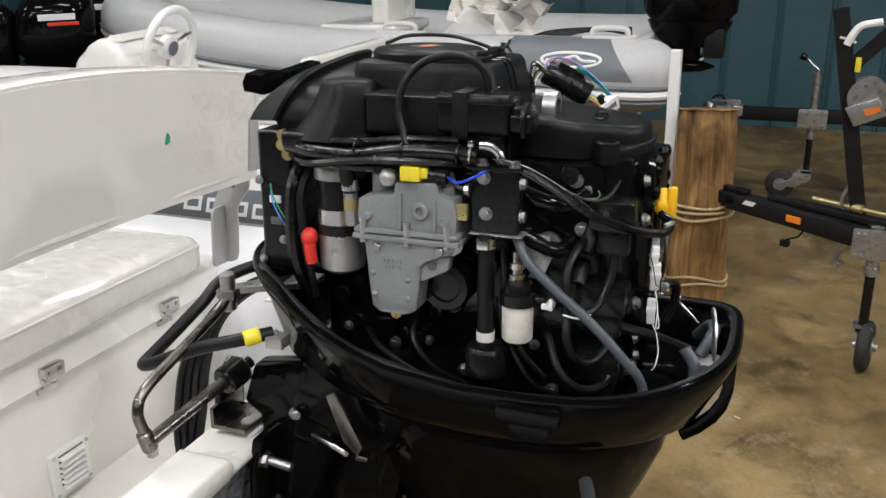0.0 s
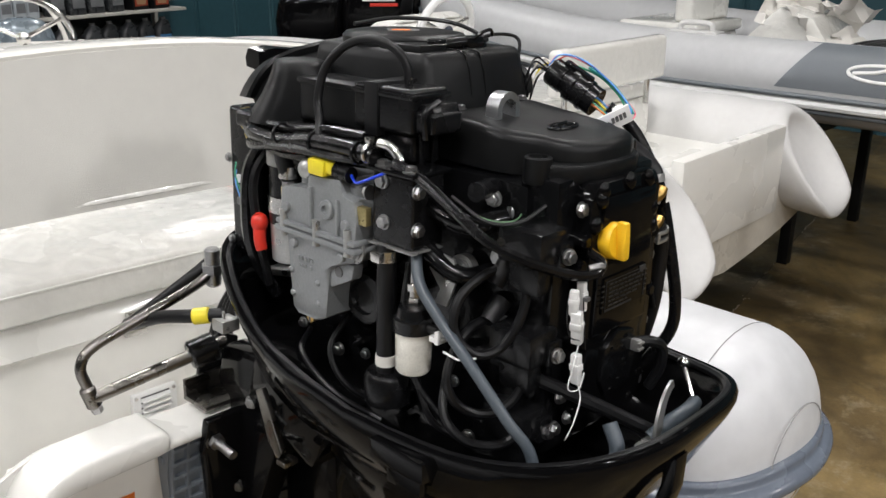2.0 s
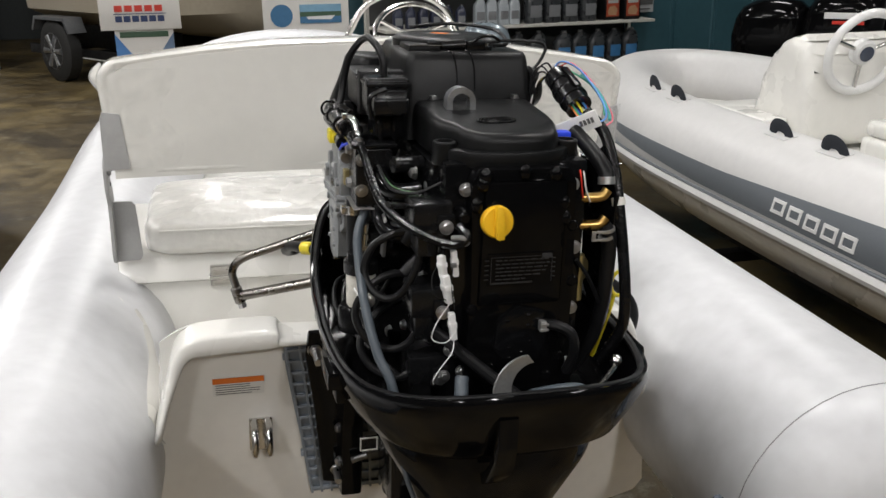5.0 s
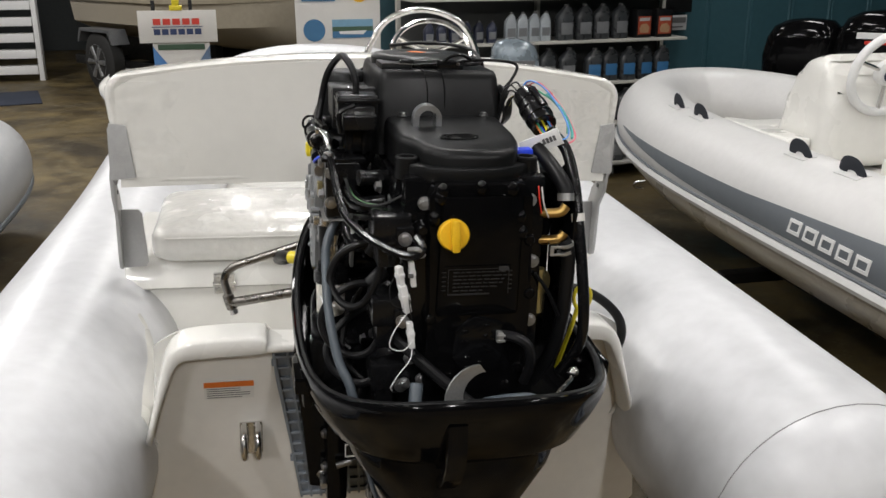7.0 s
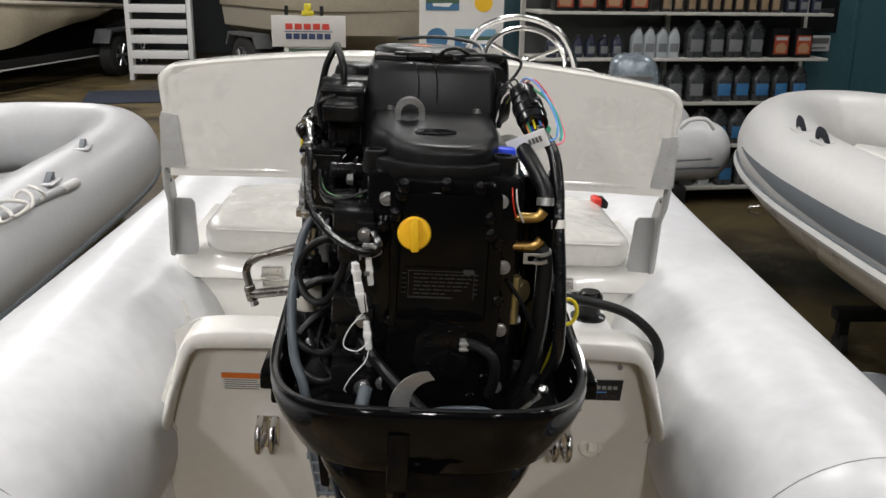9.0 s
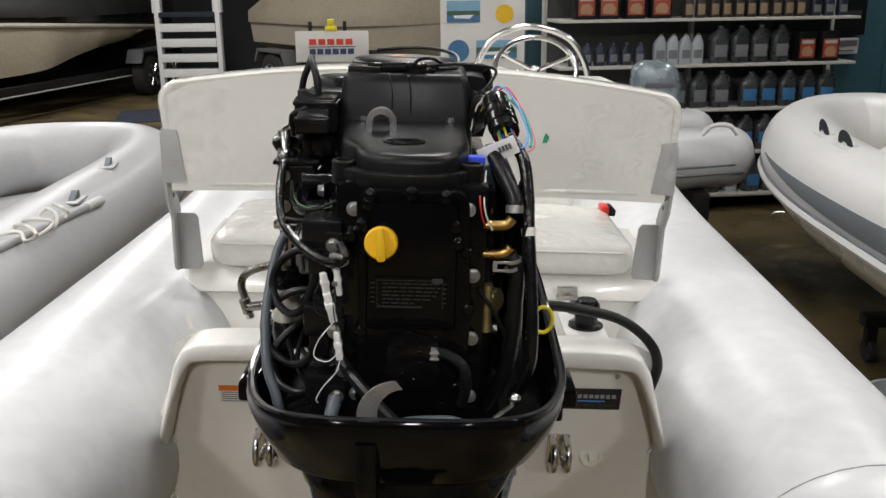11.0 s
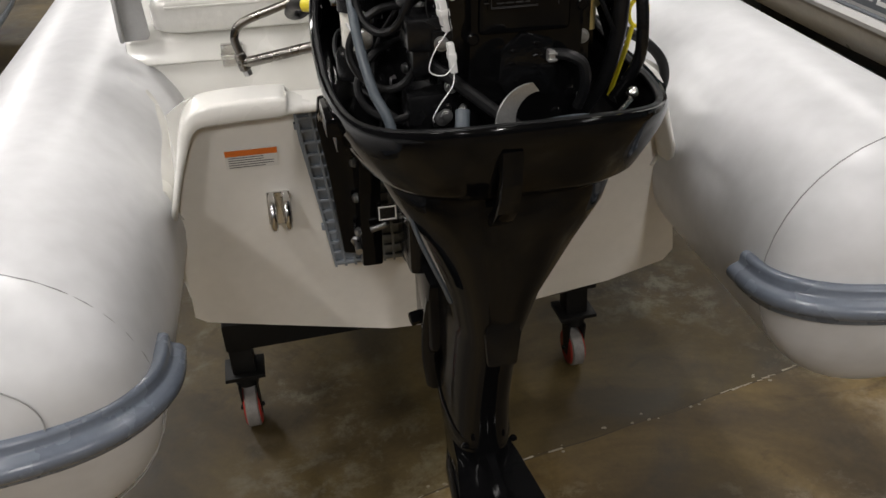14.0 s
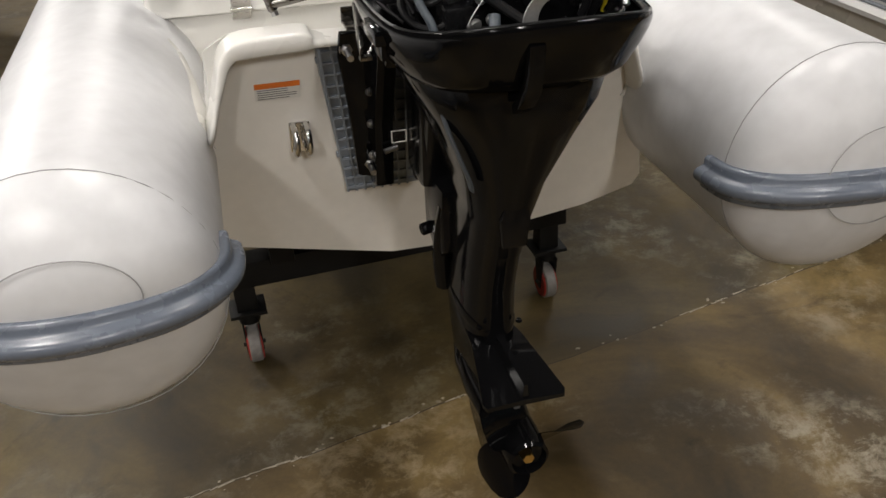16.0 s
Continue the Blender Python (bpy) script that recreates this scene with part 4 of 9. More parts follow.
for cx, cy in ((-0.425, 1.19), (0.548, 1.19), (-0.40, 2.89), (0.50, 2.89)):
    part("castor_post", M().box((cx - 0.032, cy - 0.032, 0.20), (cx + 0.032, cy + 0.032, 0.292), 0.004), BLACKFR, cradle)
    part("castor_plate", M().box((cx - 0.055, cy - 0.05, 0.188), (cx + 0.055, cy + 0.05, 0.200), 0.002), BLACKFR, cradle)
    fk = M()
    fk.rod((cx, cy, 0.188), (cx, cy, 0.150), 0.036, 0.033)
    for s in (-1, 1):
        fk.slab([(cy - 0.040, 0.160), (cy + 0.030, 0.160), (cy + 0.012, 0.040), (cy - 0.018, 0.040)], "x", cx + s * 0.024 - 0.0025, cx + s * 0.024 + 0.0025, 0.001)
    fk.rod((cx - 0.034, cy, 0.060), (cx + 0.034, cy, 0.060), 0.007, n=10)
    fork = part("castor_fork", fk, BLACKFR, cradle)
    part("castor_wheel", M().lathe((cx - 0.020, cy, 0.060), (1, 0, 0), [(0, 0.034), (0.001, 0.055), (0.005, 0.060), (0.035, 0.060), (0.039, 0.055), (0.040, 0.034)], 32), WHEELGREY, fork)
    part("hub", M().lathe((cx - 0.0245, cy, 0.060), (1, 0, 0), [(0, 0.012), (0.001, 0.050), (0.006, 0.0555), (0.043, 0.0555), (0.048, 0.050), (0.049, 0.012)], 28), CASTRED, fork, "red castor hub")


# -- neighbours --
def letter_frame(m, cx, cz, w, h, t, shear, surf):
    """A rounded slanted frame on the side of a tube."""
    def p(u, v):
        return surf(cx + (u + shear * v), cz + v)
    o = [(-w, -h), (w, -h), (w, h), (-w, h)]
    i = [(-w + t, -h + t), (w - t, -h + t), (w - t, h - t), (-w + t, h - t)]
    for k in range(4):
        a, b, c, d = o[k], o[(k + 1) % 4], i[(k + 1) % 4], i[k]
        f0, f1 = [p(*q)[0] for q in (a, b, c, d)], [p(*q)[1] for q in (a, b, c, d)]
        m.loft([f0, f1])


def steering_wheel_mesh(c, r, tilt):
    m = M()
    mx = Matrix.Translation(c) @ Matrix.Rotation(radians(tilt), 4, "X")
    m.hose([mx @ Vector((r * math.cos(a), 0, r * math.sin(a))) for a in [6.28319 * k / 20 for k in range(20)]], 0.021, 10, 3, True)
    return m, mx


# white boat with the slate stripe
STRAPG = mat("dark_strap", (0.030, 0.033, 0.040), 0.85, spec=0.2)
b2 = thing("white_inflatable_boat", (2.75, 2.6, 0), "white inflatable boat with a slate grey side stripe", "boat")
BX, BZ, BR = 2.72, 0.94, 0.235
sh = Matrix.Translation((BX, 0, 0))
ln = {}
for side in (-1, 1):
    l = [sh @ p for p in half_line(side, 0.68, 1.25, 4.75, BZ, 1.012, 0.0, 1.7)]
    ln[side] = l
    part("tube", M().loft(swept(l, BR, 36)), TUBE_W, b2)
    c0 = l[0]
    def scoop(k, ext, tail):
        """A ring of the slanted tube end: its blunt foot reaches further aft than its top."""
        out = []
        for q in range(40):
            a = 6.28319 * q / 40
            f = 1 - k * math.sin(a)
            f = f / 1.62 if f < 1.5 else 0.926 + 0.074 * (1 - math.exp(-(f - 1.5) * 8))
            out.append((c0.x + BR * k * math.cos(a), c0.y - ext - tail * f, c0.z + BR * k * math.sin(a) - 0.10 * (ext + tail * f)))
        return out
    part("end_cone", M().loft([scoop(1.0, -0.02, 0.0), scoop(1.0, -0.01, 0.10), scoop(1.0, 0.0, 0.22), scoop(0.995, 0.015, 0.275), scoop(0.975, 0.032, 0.285), scoop(0.94, 0.042, 0.287), scoop(0.89, 0.043, 0.287), scoop(0.83, 0.034, 0.286), scoop(0.75, 0.014, 0.286), scoop(0.64, -0.012, 0.286), scoop(0.50, -0.032, 0.286), scoop(0.25, -0.044, 0.286), scoop(0.05, -0.046, 0.286)]), TUBE_W, b2, "white scooped tube end", 60)
    pts = []
    for i in range(len(l)):
        a, b = l[max(0, i - 1)], l[min(len(l) - 1, i + 1)]
        d = (b - a).normalized()
        nr = Vector((d.y, -d.x, 0)).normalized() * side
        pts.append(l[i] + nr * (BR * 0.93) + Vector((0, 0, -0.10)))
    part("rub_strake", M().hose(pts, 0.028, 8, 2), TUBE_W, b2)
    part("strake_line", M().hose([p + Vector((side * 0.012, 0, 0.030)) for p in pts], 0.007, 6, 2), STRIPE, b2)


def side2(y, z, off=0.002):
    """A point on the outside of the port tube of the white boat, and one a little proud of it."""
    l = ln[-1]
    for a, b in zip(l, l[1:]):
        if a.y <= y <= b.y:
            c = a.lerp(b, (y - a.y) / (b.y - a.y))
            d = (b - a).normalized()
            break
    else:
        c, d = (l[0], Vector((0, 1, 0))) if y < l[0].y else (l[-1], (l[-1] - l[-2]).normalized())
        c = Vector((c.x, y, c.z)) if y < l[0].y else c
    nr = Vector((-d.y, d.x, 0)).normalized()
    s = max(-0.99, min(0.99, (z - c.z) / BR))
    k = math.sqrt(1 - s * s)
    return (c + nr * (BR - 0.003) * k + Vector((0, 0, (BR - 0.003) * s)), c + nr * (BR + off) * k + Vector((0, 0, (BR + off) * s)))


m = M()
rings = []
for i in range(31):
    y = 1.28 + 2.70 * i / 30
    u = (y - 0.98) / 3.0
    lo, hi = 0.885 + 0.02 * u + 0.11 * max(0, u - 0.55) ** 1.5 * 3, 1.055 - 0.06 * min(1, u * 2) + 0.04 * max(0, u - 0.6)
    hi = max(hi, lo + 0.004)
    zs_ = [lo + (hi - lo) * k / 5 for k in range(6)]
    rings.append([side2(y, z)[1] for z in zs_] + [side2(y, z)[0] for z in reversed(zs_)])
part("side_stripe", m.loft(rings), STRIPE, b2, "slate grey stripe")
for k in range(5):
    m = M()
    letter_frame(m, 2.045 - 0.105 * k, 0.955 - 0.004 * k, 0.041, 0.030, 0.014, -0.25, lambda y, z: (side2(y, z, 0.001)[1], side2(y, z, 0.005)[1]))
    part("logo_shape", m, PEARL, b2, "white block shape of the maker's mark")
for y in (3.25, 3.55, 2.35, 2.0):
    l_ = ln[-1]
    ia = max(i for i in range(len(l_) - 1) if l_[i].y <= y)
    dv = (l_[ia + 1] - l_[ia]).normalized()
    c_ = l_[ia].lerp(l_[ia + 1], (y - l_[ia].y) / (l_[ia + 1].y - l_[ia].y))
    nv_ = Vector((-dv.y, dv.x, 0)).normalized()
    zv = (nv_ * math.sin(0.20) + Vector((0, 0, math.cos(0.20)))).normalized()
    xv = dv.cross(zv).normalized()
    at = Matrix.Translation(c_ + zv * (BR - 0.004)) @ Matrix((xv, dv, zv)).transposed().to_4x4()
    pad_ = part("handle_patch", M().box((-0.034, -0.072, 0.0), (0.034, 0.072, 0.006), 0.003, at), TUBE_W, b2)
    part("grab_handle", M().hose([at @ Vector(q) for q in ((0, -0.060, 0.002), (0, -0.050, 0.026), (0, -0.030, 0.042), (0, 0, 0.047), (0, 0.030, 0.042), (0, 0.050, 0.026), (0, 0.060, 0.002))], 0.028, 10, 5, flat=0.14), STRAPG, pad_, "dark grey moulded grab strap")
rings = []
for p in [ln[1][0] - Vector((0, 0.12, 0))] + ln[1][1:-1]:
    o, dz = p.x - BX, p.z - BZ
    w_ = min(1.0, o / 0.30)
    rings.append([(BX - o - 0.20 * w_, p.y, 0.82 + dz), (BX - o - 0.185 * w_, p.y, 0.76 + dz), (BX - o - 0.125 * w_, p.y, 0.665 + dz * 2), (BX - o * 0.85, p.y, 0.615 + dz * 2.5), (BX - o * 0.4, p.y, 0.57 + dz * 3), (BX, p.y, 0.545 + dz * 3),
                  (BX + o * 0.4, p.y, 0.57 + dz * 3), (BX + o * 0.85, p.y, 0.615 + dz * 2.5), (BX + o + 0.125 * w_, p.y, 0.665 + dz * 2), (BX + o + 0.185 * w_, p.y, 0.76 + dz), (BX + o + 0.20 * w_, p.y, 0.82 + dz)])
part("hull", M().loft(rings), mat("cream_gelcoat_hull", (0.50, 0.47, 0.41), 0.32, var=0.08, scale=4), b2, "cream moulded hull", 50)
part("bow_eye", M().hose([(BX - 0.80, 3.70, 0.745), (BX - 0.845, 3.72, 0.735), (BX - 0.85, 3.73, 0.705), (BX - 0.80, 3.72, 0.695)], 0.007, 8, 5), STEEL, b2)
part("transom", M().box((BX - 0.46, 1.12, 0.72), (BX + 0.46, 1.18, 1.12), 0.015), GEL, b2)
part("deck", M().slab([(BX - 0.5, 1.15), (BX + 0.5, 1.15), (BX + 0.45, 3.7), (BX, 4.3), (BX - 0.45, 3.7)], "z", 0.94, 0.985), GEL, b2)
for sy in (1.95,):
    part("seat_base", M().box((BX - 0.42, sy - 0.16, 0.98), (BX + 0.42, sy + 0.30, 1.17), 0.03, seg=3), GEL, b2)
    part("seat_cushion", M().box((BX - 0.41, sy - 0.15, 1.17), (BX + 0.41, sy + 0.29, 1.24), 0.03, seg=3), WRAP, b2)
    bk = M().box((BX - 0.46, sy - 0.24, 1.275), (BX + 0.40, sy - 0.17, 1.475), 0.03, seg=4)
    part("backrest", bk, WRAP, b2, "white backrest wrapped in clear film")
    for xx in (BX - 0.36, BX + 0.30):
        part("back_post", M().rod((xx, sy - 0.2, 1.16), (xx, sy - 0.2, 1.30), 0.014), STEEL, b2)
part("step_box", M().box((BX - 0.50, 2.82, 0.98), (BX - 0.365, 3.20, 1.14), 0.02, seg=3).box((BX - 0.50, 3.165, 0.98), (BX - 0.05, 3.36, 1.14), 0.02, seg=3), GEL, b2)
cm = M()
cm.loft([[(BX + a, 2.72 + b, z) for a, b in ((-0.36, 0), (0.20, 0), (0.20, 0.62), (-0.36, 0.62))] for z in (0.985, 1.22)])
prof = [(2.72, 1.0), (2.72, 1.30), (2.75, 1.43), (2.80, 1.50), (2.87, 1.525), (2.95, 1.50), (3.04, 1.42), (3.11, 1.30), (3.15, 1.15), (3.16, 1.0)]
cm2 = M().slab(prof, "x", BX - 0.36, BX + 0.22, 0.075, seg=4)
part("console", cm2, GEL, b2, "white moulded steering console")
wm, wx = steering_wheel_mesh((2.60, 2.66, 1.455), 0.185, 14)
w2 = part("steering_wheel", wm, WHITE, b2, "white steering wheel with steel spokes")
m = M()
for a in (0.35, 2.79, 4.71):
    m.rod(wx @ Vector((0, 0.01, 0)), wx @ Vector((0.172 * math.cos(a), 0, 0.172 * math.sin(a))), 0.010, n=8)
part("spoke", m, STEEL, w2)
part("hub", M().lathe(wx @ Vector((0, 0.03, 0)), wx.to_3x3() @ Vector((0, -1, 0)), [(0, 0.060), (0.03, 0.060), (0.045, 0.048), (0.047, 0.002)], 24), WHITE, w2)
part("gauge", M().lathe(wx @ Vector((0, -0.018, 0)), wx.to_3x3() @ Vector((0, -1, 0)), [(0, 0.036), (0.003, 0.036), (0.004, 0.002)], 20), GLASSY, w2)
cr2 = thing("boat_dolly", (2.72, 2.6, 0), "dark steel boat dolly with small castors", "dolly")
BD = BX + 0.036
part("frame", M().box((BD - 0.32, 1.5, 0.25), (BD - 0.25, 3.5, 0.31), 0.006), BLACKFR, cr2)
part("frame", M().box((BD + 0.25, 1.5, 0.25), (BD + 0.32, 3.5, 0.31), 0.006), BLACKFR, cr2)
for yy in (1.6, 3.12):
    part("cross_beam", M().box((BD - 0.58, yy, 0.19), (BD + 0.58, yy + 0.08, 0.25), 0.006), BLACKFR, cr2)
    part("bunk", M().box((BD - 0.40, yy, 0.31), (BD + 0.40, yy + 0.08, 0.47), 0.006), BLACKFR, cr2)
    for xx in (-0.53, 0.53):
        p_ = part("castor_post", M().box((BD + xx - 0.025, yy + 0.015, 0.09), (BD + xx + 0.025, yy + 0.065, 0.19), 0.004), BLACKFR, cr2)
        part("castor_wheel", M().lathe((BD + xx - 0.02, yy + 0.04, 0.06), (1, 0, 0), [(0, 0.02), (0.002, 0.055), (0.008, 0.06), (0.032, 0.06), (0.038, 0.055), (0.04, 0.02)], 24), TYRE, p_)

# grey boat with the oval mark
b3 = thing("grey_inflatable_boat", (4.75, 2.3, 0), "pale grey inflatable boat with slate bands and oval mark", "boat")
CX, CZ, CR = 4.72, 1.265, 0.205
ln3 = {}
for side in (-1, 1):
    l = [Vector((CX + p.x, p.y, p.z)) for p in half_line(side, 0.70, 0.62, 4.45, CZ, 1.50, 0.0, 1.7)]
    ln3[side] = l
    part("tube", M().loft(swept(l, CR, 36)), TUBE_M, b3)
    part("end_cone", M().lathe(l[0], (0, -1, 0), cone_profile(CR, 0.235, 2.3), 36), TUBE_M, b3)
    for dz, wd, mt in ((-0.045, 0.014, STRIPE), (-0.085, 0.026, PEARL), (-0.125, 0.014, STRIPE)):
        pts = []
        for k in range(6):
            a = 0.25 + 1.32 * k / 5
            pts.append(Vector((l[0].x - side * -CR * math.cos(1.5708 - a) if False else l[0].x + side * (CR + 0.003) * math.sin(a * 1.0), l[0].y - 0.237 * math.cos(a), CZ + dz)))
        for i in range(1, len(l)):
            a_, b_ = l[i - 1], l[min(len(l) - 1, i + 1)]
            d = (b_ - a_).normalized()
            nr = Vector((d.y, -d.x, 0)).normalized() * side
            pts.append(l[i] + nr * (math.sqrt(CR ** 2 - dz ** 2) + 0.004) + Vector((0, 0, dz)))
        part("rub_band", M().hose(pts, wd, 8, 2, flat=0.9), mt, b3)


def top3(y, a, off):
    return Vector((CX - 0.70 - (CR + off) * math.cos(a), y, CZ + (CR + off) * math.sin(a)))


m = M()
rings = []
for i in range(13):
    y = 0.62 + 0.85 * i / 12
    aa = [-0.05 + 1.55 * k / 8 for k in range(9)]
    rings.append([top3(y + 0.30 * math.sin(a) * (1 if i < 6 else -1) * abs(1 - i / 6) * 0.5, a, 0.0018) for a in aa] + [top3(y, a, -0.004) for a in reversed(aa)])
part("slate_patch", m.loft(rings), STRIPE, b3, "slate grey tube patch")
m = M().hose([top3(0.96 + 0.165 * math.cos(t), 0.50 + 0.21 * math.sin(t), 0.003) for t in [6.28319 * k / 28 for k in range(28)]], 0.0085, 6, 2, True, flat=0.6)
part("oval_mark", m, PEARL, b3, "white oval mark")
part("wave_mark", M().hose([top3(1.10, 0.46, 0.003), top3(1.0, 0.52, 0.003), top3(0.94, 0.60, 0.003), top3(0.90, 0.48, 0.003), top3(0.82, 0.46, 0.003)], 0.010, 6, 3), PEARL, b3)
for y in (0.78, 2.05):
    hm = M().box((CX - 0.75, y - 0.15, CZ + CR - 0.012), (CX - 0.65, y + 0.15, CZ + CR + 0.010), 0.008)
    hm.hose([(CX - 0.70, y - 0.10, CZ + CR), (CX - 0.70, y - 0.08, CZ + CR + 0.045), (CX - 0.70, y + 0.08, CZ + CR + 0.045), (CX - 0.70, y + 0.10, CZ + CR)], 0.016, 8, 5)
    part("grab_handle", hm, TUBE_W, b3, "pale moulded carry handle")
part("deck", M().box((CX - 0.6, 0.75, 1.05), (CX + 0.6, 3.5, 1.12), 0.01), TUBE_G, b3)
part("transom", M().box((CX - 0.55, 0.62, 1.0), (CX + 0.55, 0.68, 1.42), 0.01), TUBE_W, b3)
part("seat_box", M().box((CX - 0.35, 2.25, 1.12), (CX + 0.25, 2.75, 1.40), 0.03, seg=3), GEL, b3)
part("cushion", M().box((CX - 0.36, 2.22, 1.40), (CX + 0.26, 2.78, 1.47), 0.03, seg=3), WRAP, b3)
part("backrest", M().box((CX - 0.30, 2.30, 1.47), (CX + 0.2, 2.42, 1.68), 0.03, seg=3), GEL, b3)
part("console", M().slab([(1.45, 1.12), (1.45, 1.42), (1.55, 1.55), (1.75, 1.60), (1.95, 1.40), (1.98, 1.12)], "x", CX - 0.32, CX + 0.15, 0.02), WRAP, b3, "white console under plastic film")
random.seed(5)
for k in range(9):
    a = random.uniform(0, 6.28)
    c = Vector((CX - 0.2 + random.uniform(-0.14, 0.2), 1.5 + random.uniform(-0.15, 0.35), 1.46 + random.uniform(-0.04, 0.14)))
    mx_ = Matrix.Translation(c) @ Euler((random.uniform(-0.7, 0.7), random.uniform(-0.7, 0.7), a)).to_matrix().to_4x4()
    v, f = [], []
    for i in range(7):
        for j in range(6):
            u, w_ = -0.14 + 0.28 * i / 6, -0.10 + 0.20 * j / 5
            v.append(mx_ @ Vector((u, w_, 0.07 * noise.noise(Vector((u * 14 + k * 7, w_ * 14, 0.5))))))
    for i in range(6):
        for j in range(5):
            f.append([i * 6 + j, i * 6 + j + 1, i * 6 + j + 7, i * 6 + j + 6])
    m = M()
    m.v, m.f = v, f
    solid("packing_paper", m, PAPER, "crumpled white packing paper on the grey boat", "packing", "packing paper sheets", angle=25)
for yy in (1.4, 3.3):
    t = thing("boat_trestle", (CX, yy, 0), "black steel trestle under the grey boat", "trestle", "boat trestles")
    part("beam", M().box((CX - 0.60, yy, 0.74), (CX + 0.70, yy + 0.08, 0.81), 0.006), BLACKFR, t)
    for xx in (-0.55, 0.55):
        part("leg", M().box((CX + xx + 0.02, yy + 0.01, 0), (CX + xx + 0.08, yy + 0.07, 0.74), 0.004), BLACKFR, t)
st = thing("white_post", (CX - 0.62, 0.43, 0), "white plastic upright post beside the grey boat", "post")
part("post", M().box((CX - 0.66, 0.405, 0), (CX - 0.58, 0.465, 1.38), 0.008), WHITE, st)

# pale tender with oars
td = thing("rowing_tender", (-2.5, 3.5, 0), "pale grey rowing tender with wooden-grey oars", "boat")
for side in (-1, 1):
    l = [Vector((-2.64 + side * 0.77, -0.6 + 0.48 * i, 0.445)) for i in range(10)]
    for i in range(1, 19):
        a = 1.5708 * i / 18
        l.append(Vector((-2.64 + side * 0.77 * max(0.0, math.cos(a)) ** 0.62, 3.9 + 2.1 * math.sin(a) ** 0.62, 0.445 + 0.01 * i / 18)))
    part("tube", M().loft(swept(l, 0.275, 32)), TUBE_M, td)
    part("end_cone", M().lathe(l[0], (0, -1, 0), cone_profile(0.275, 0.3, 2), 28), TUBE_M, td)
    band = []
    for i, p in enumerate(l):
        d = (l[min(i + 1, len(l) - 1)] - l[max(i - 1, 0)]).normalized()
        band.append(p + Vector((d.y, -d.x, 0)) * side * 0.252 - Vector((0, 0, 0.115)))
    part("rub_strake", M().hose(band, 0.020, 8, 2), STRIPE, td)
part("floor_mat", M().slab([(-3.41, -0.5), (-1.87, -0.5), (-1.87, 4.5), (-2.0, 5.3), (-2.64, 5.9), (-3.28, 5.3), (-3.41, 4.5)], "z", 0.20, 0.26), TUBE_G, td)
for x, y, z, az in ((-1.82, 4.28, 0.715, 10), (-1.735, 3.52, 0.684, 4)):
    at = pose(x, y, z, 0, 0, az)
    oar_patch = part("oar_lock", M().box((-0.045, -0.085, -0.004), (0.045, 0.085, 0.006), 0.004, at), TUBE_G, td, "grey rubber oar patch")
    part("lock_pin", M().slab([(-0.050, 0.004), (0.055, 0.004), (0.062, 0.040), (0.030, 0.046)], "x", -0.016, 0.016, 0.004, at), STRIPE, oar_patch, "dark rubber oar clip")
oar = thing("oar", (-1.7, 2.9, 0.66), "pale grey oar lying on the tender's tube", "oar")
part("shaft", M().rod((-1.668, 3.50, 0.652), (-1.80, 1.2, 0.733), 0.021, n=14), TUBE_G, oar)
part("grip", M().rod((-1.658, 3.68, 0.646), (-1.668, 3.50, 0.652), 0.026, n=14, bevel=0.006), TUBE_W, oar)
rp = thing("rope_coil", (-1.70, 2.95, 0.68), "white rope wound round the oar", "rope")
random.seed(17)
part("coil", M().hose([(-1.70 + (0.05 + 0.03 * random.random()) * math.cos(k * 1.3), 2.72 + 0.026 * k + 0.03 * math.sin(k * 2.1), 0.690 + (0.028 + 0.012 * random.random()) * math.sin(k * 1.3)) for k in range(22)], 0.009, 7, 4), PAPER, rp)

tdl = thing("boat_dolly", (-2.55, 2.5, 0), "low black dolly under the rowing tender", "dolly")
for yy in (0.4, 3.4):
    part("cross_beam", M().box((-3.5, yy, 0.16), (-1.8, yy + 0.1, 0.285), 0.006), BLACKFR, tdl)
    for xx in (-3.4, -1.95):
        part("castor_wheel", M().lathe((xx - 0.02, yy + 0.05, 0.08), (1, 0, 0), [(0, 0.02), (0.002, 0.075), (0.008, 0.08), (0.032, 0.08), (0.038, 0.075), (0.04, 0.02)], 24), TYRE, tdl)

# ---- the open outboard motor ----
motor = thing("outboard_motor", (0, 0.25, 0.3), "black outboard motor with its top cowling removed", "outboard motor")


def mp(name, m, material, label="", parent=None, angle=38):
    return part(name, m, material, parent or motor, label, angle)


BOLT_MESH = {}


def bolt(p, d, r=0.0075, parent=None, material=None):
    """A hexagon bolt of its own; alike ones share their mesh."""
    key = round(r, 4)
    if key not in BOLT_MESH:
        BOLT_MESH[key] = M().bolt((0, 0, 0), (0, 0, 1), r).mesh("bolt")
    me = BOLT_MESH[key]
    if material:
        me = me.copy()
        me.materials.clear()
        me.materials.append(material)
    ob = part("bolt", me, material or BOLT, parent or motor)
    ob.matrix_basis = Matrix.Translation(p) @ Vector(d).to_track_quat("Z", "Y").to_matrix().to_4x4()
    return ob


def wire(name, pts, r, material, label="", parent=None, n=7, res=6):
    return mp(name, M().hose(pts, r, n, res), material, label, parent)


BLACKB = GLOSS
# lower cowl
YC, HL, HW, NR = 0.224, 0.322, 0.214, 72


def rim_z(y):
    return 1.336 + 1.25 * min(0.27, max(0, y - 0.225)) ** 2 + 0.25 * max(0, y - 0.495) + 0.9 * max(0, 0.10 - y) ** 2


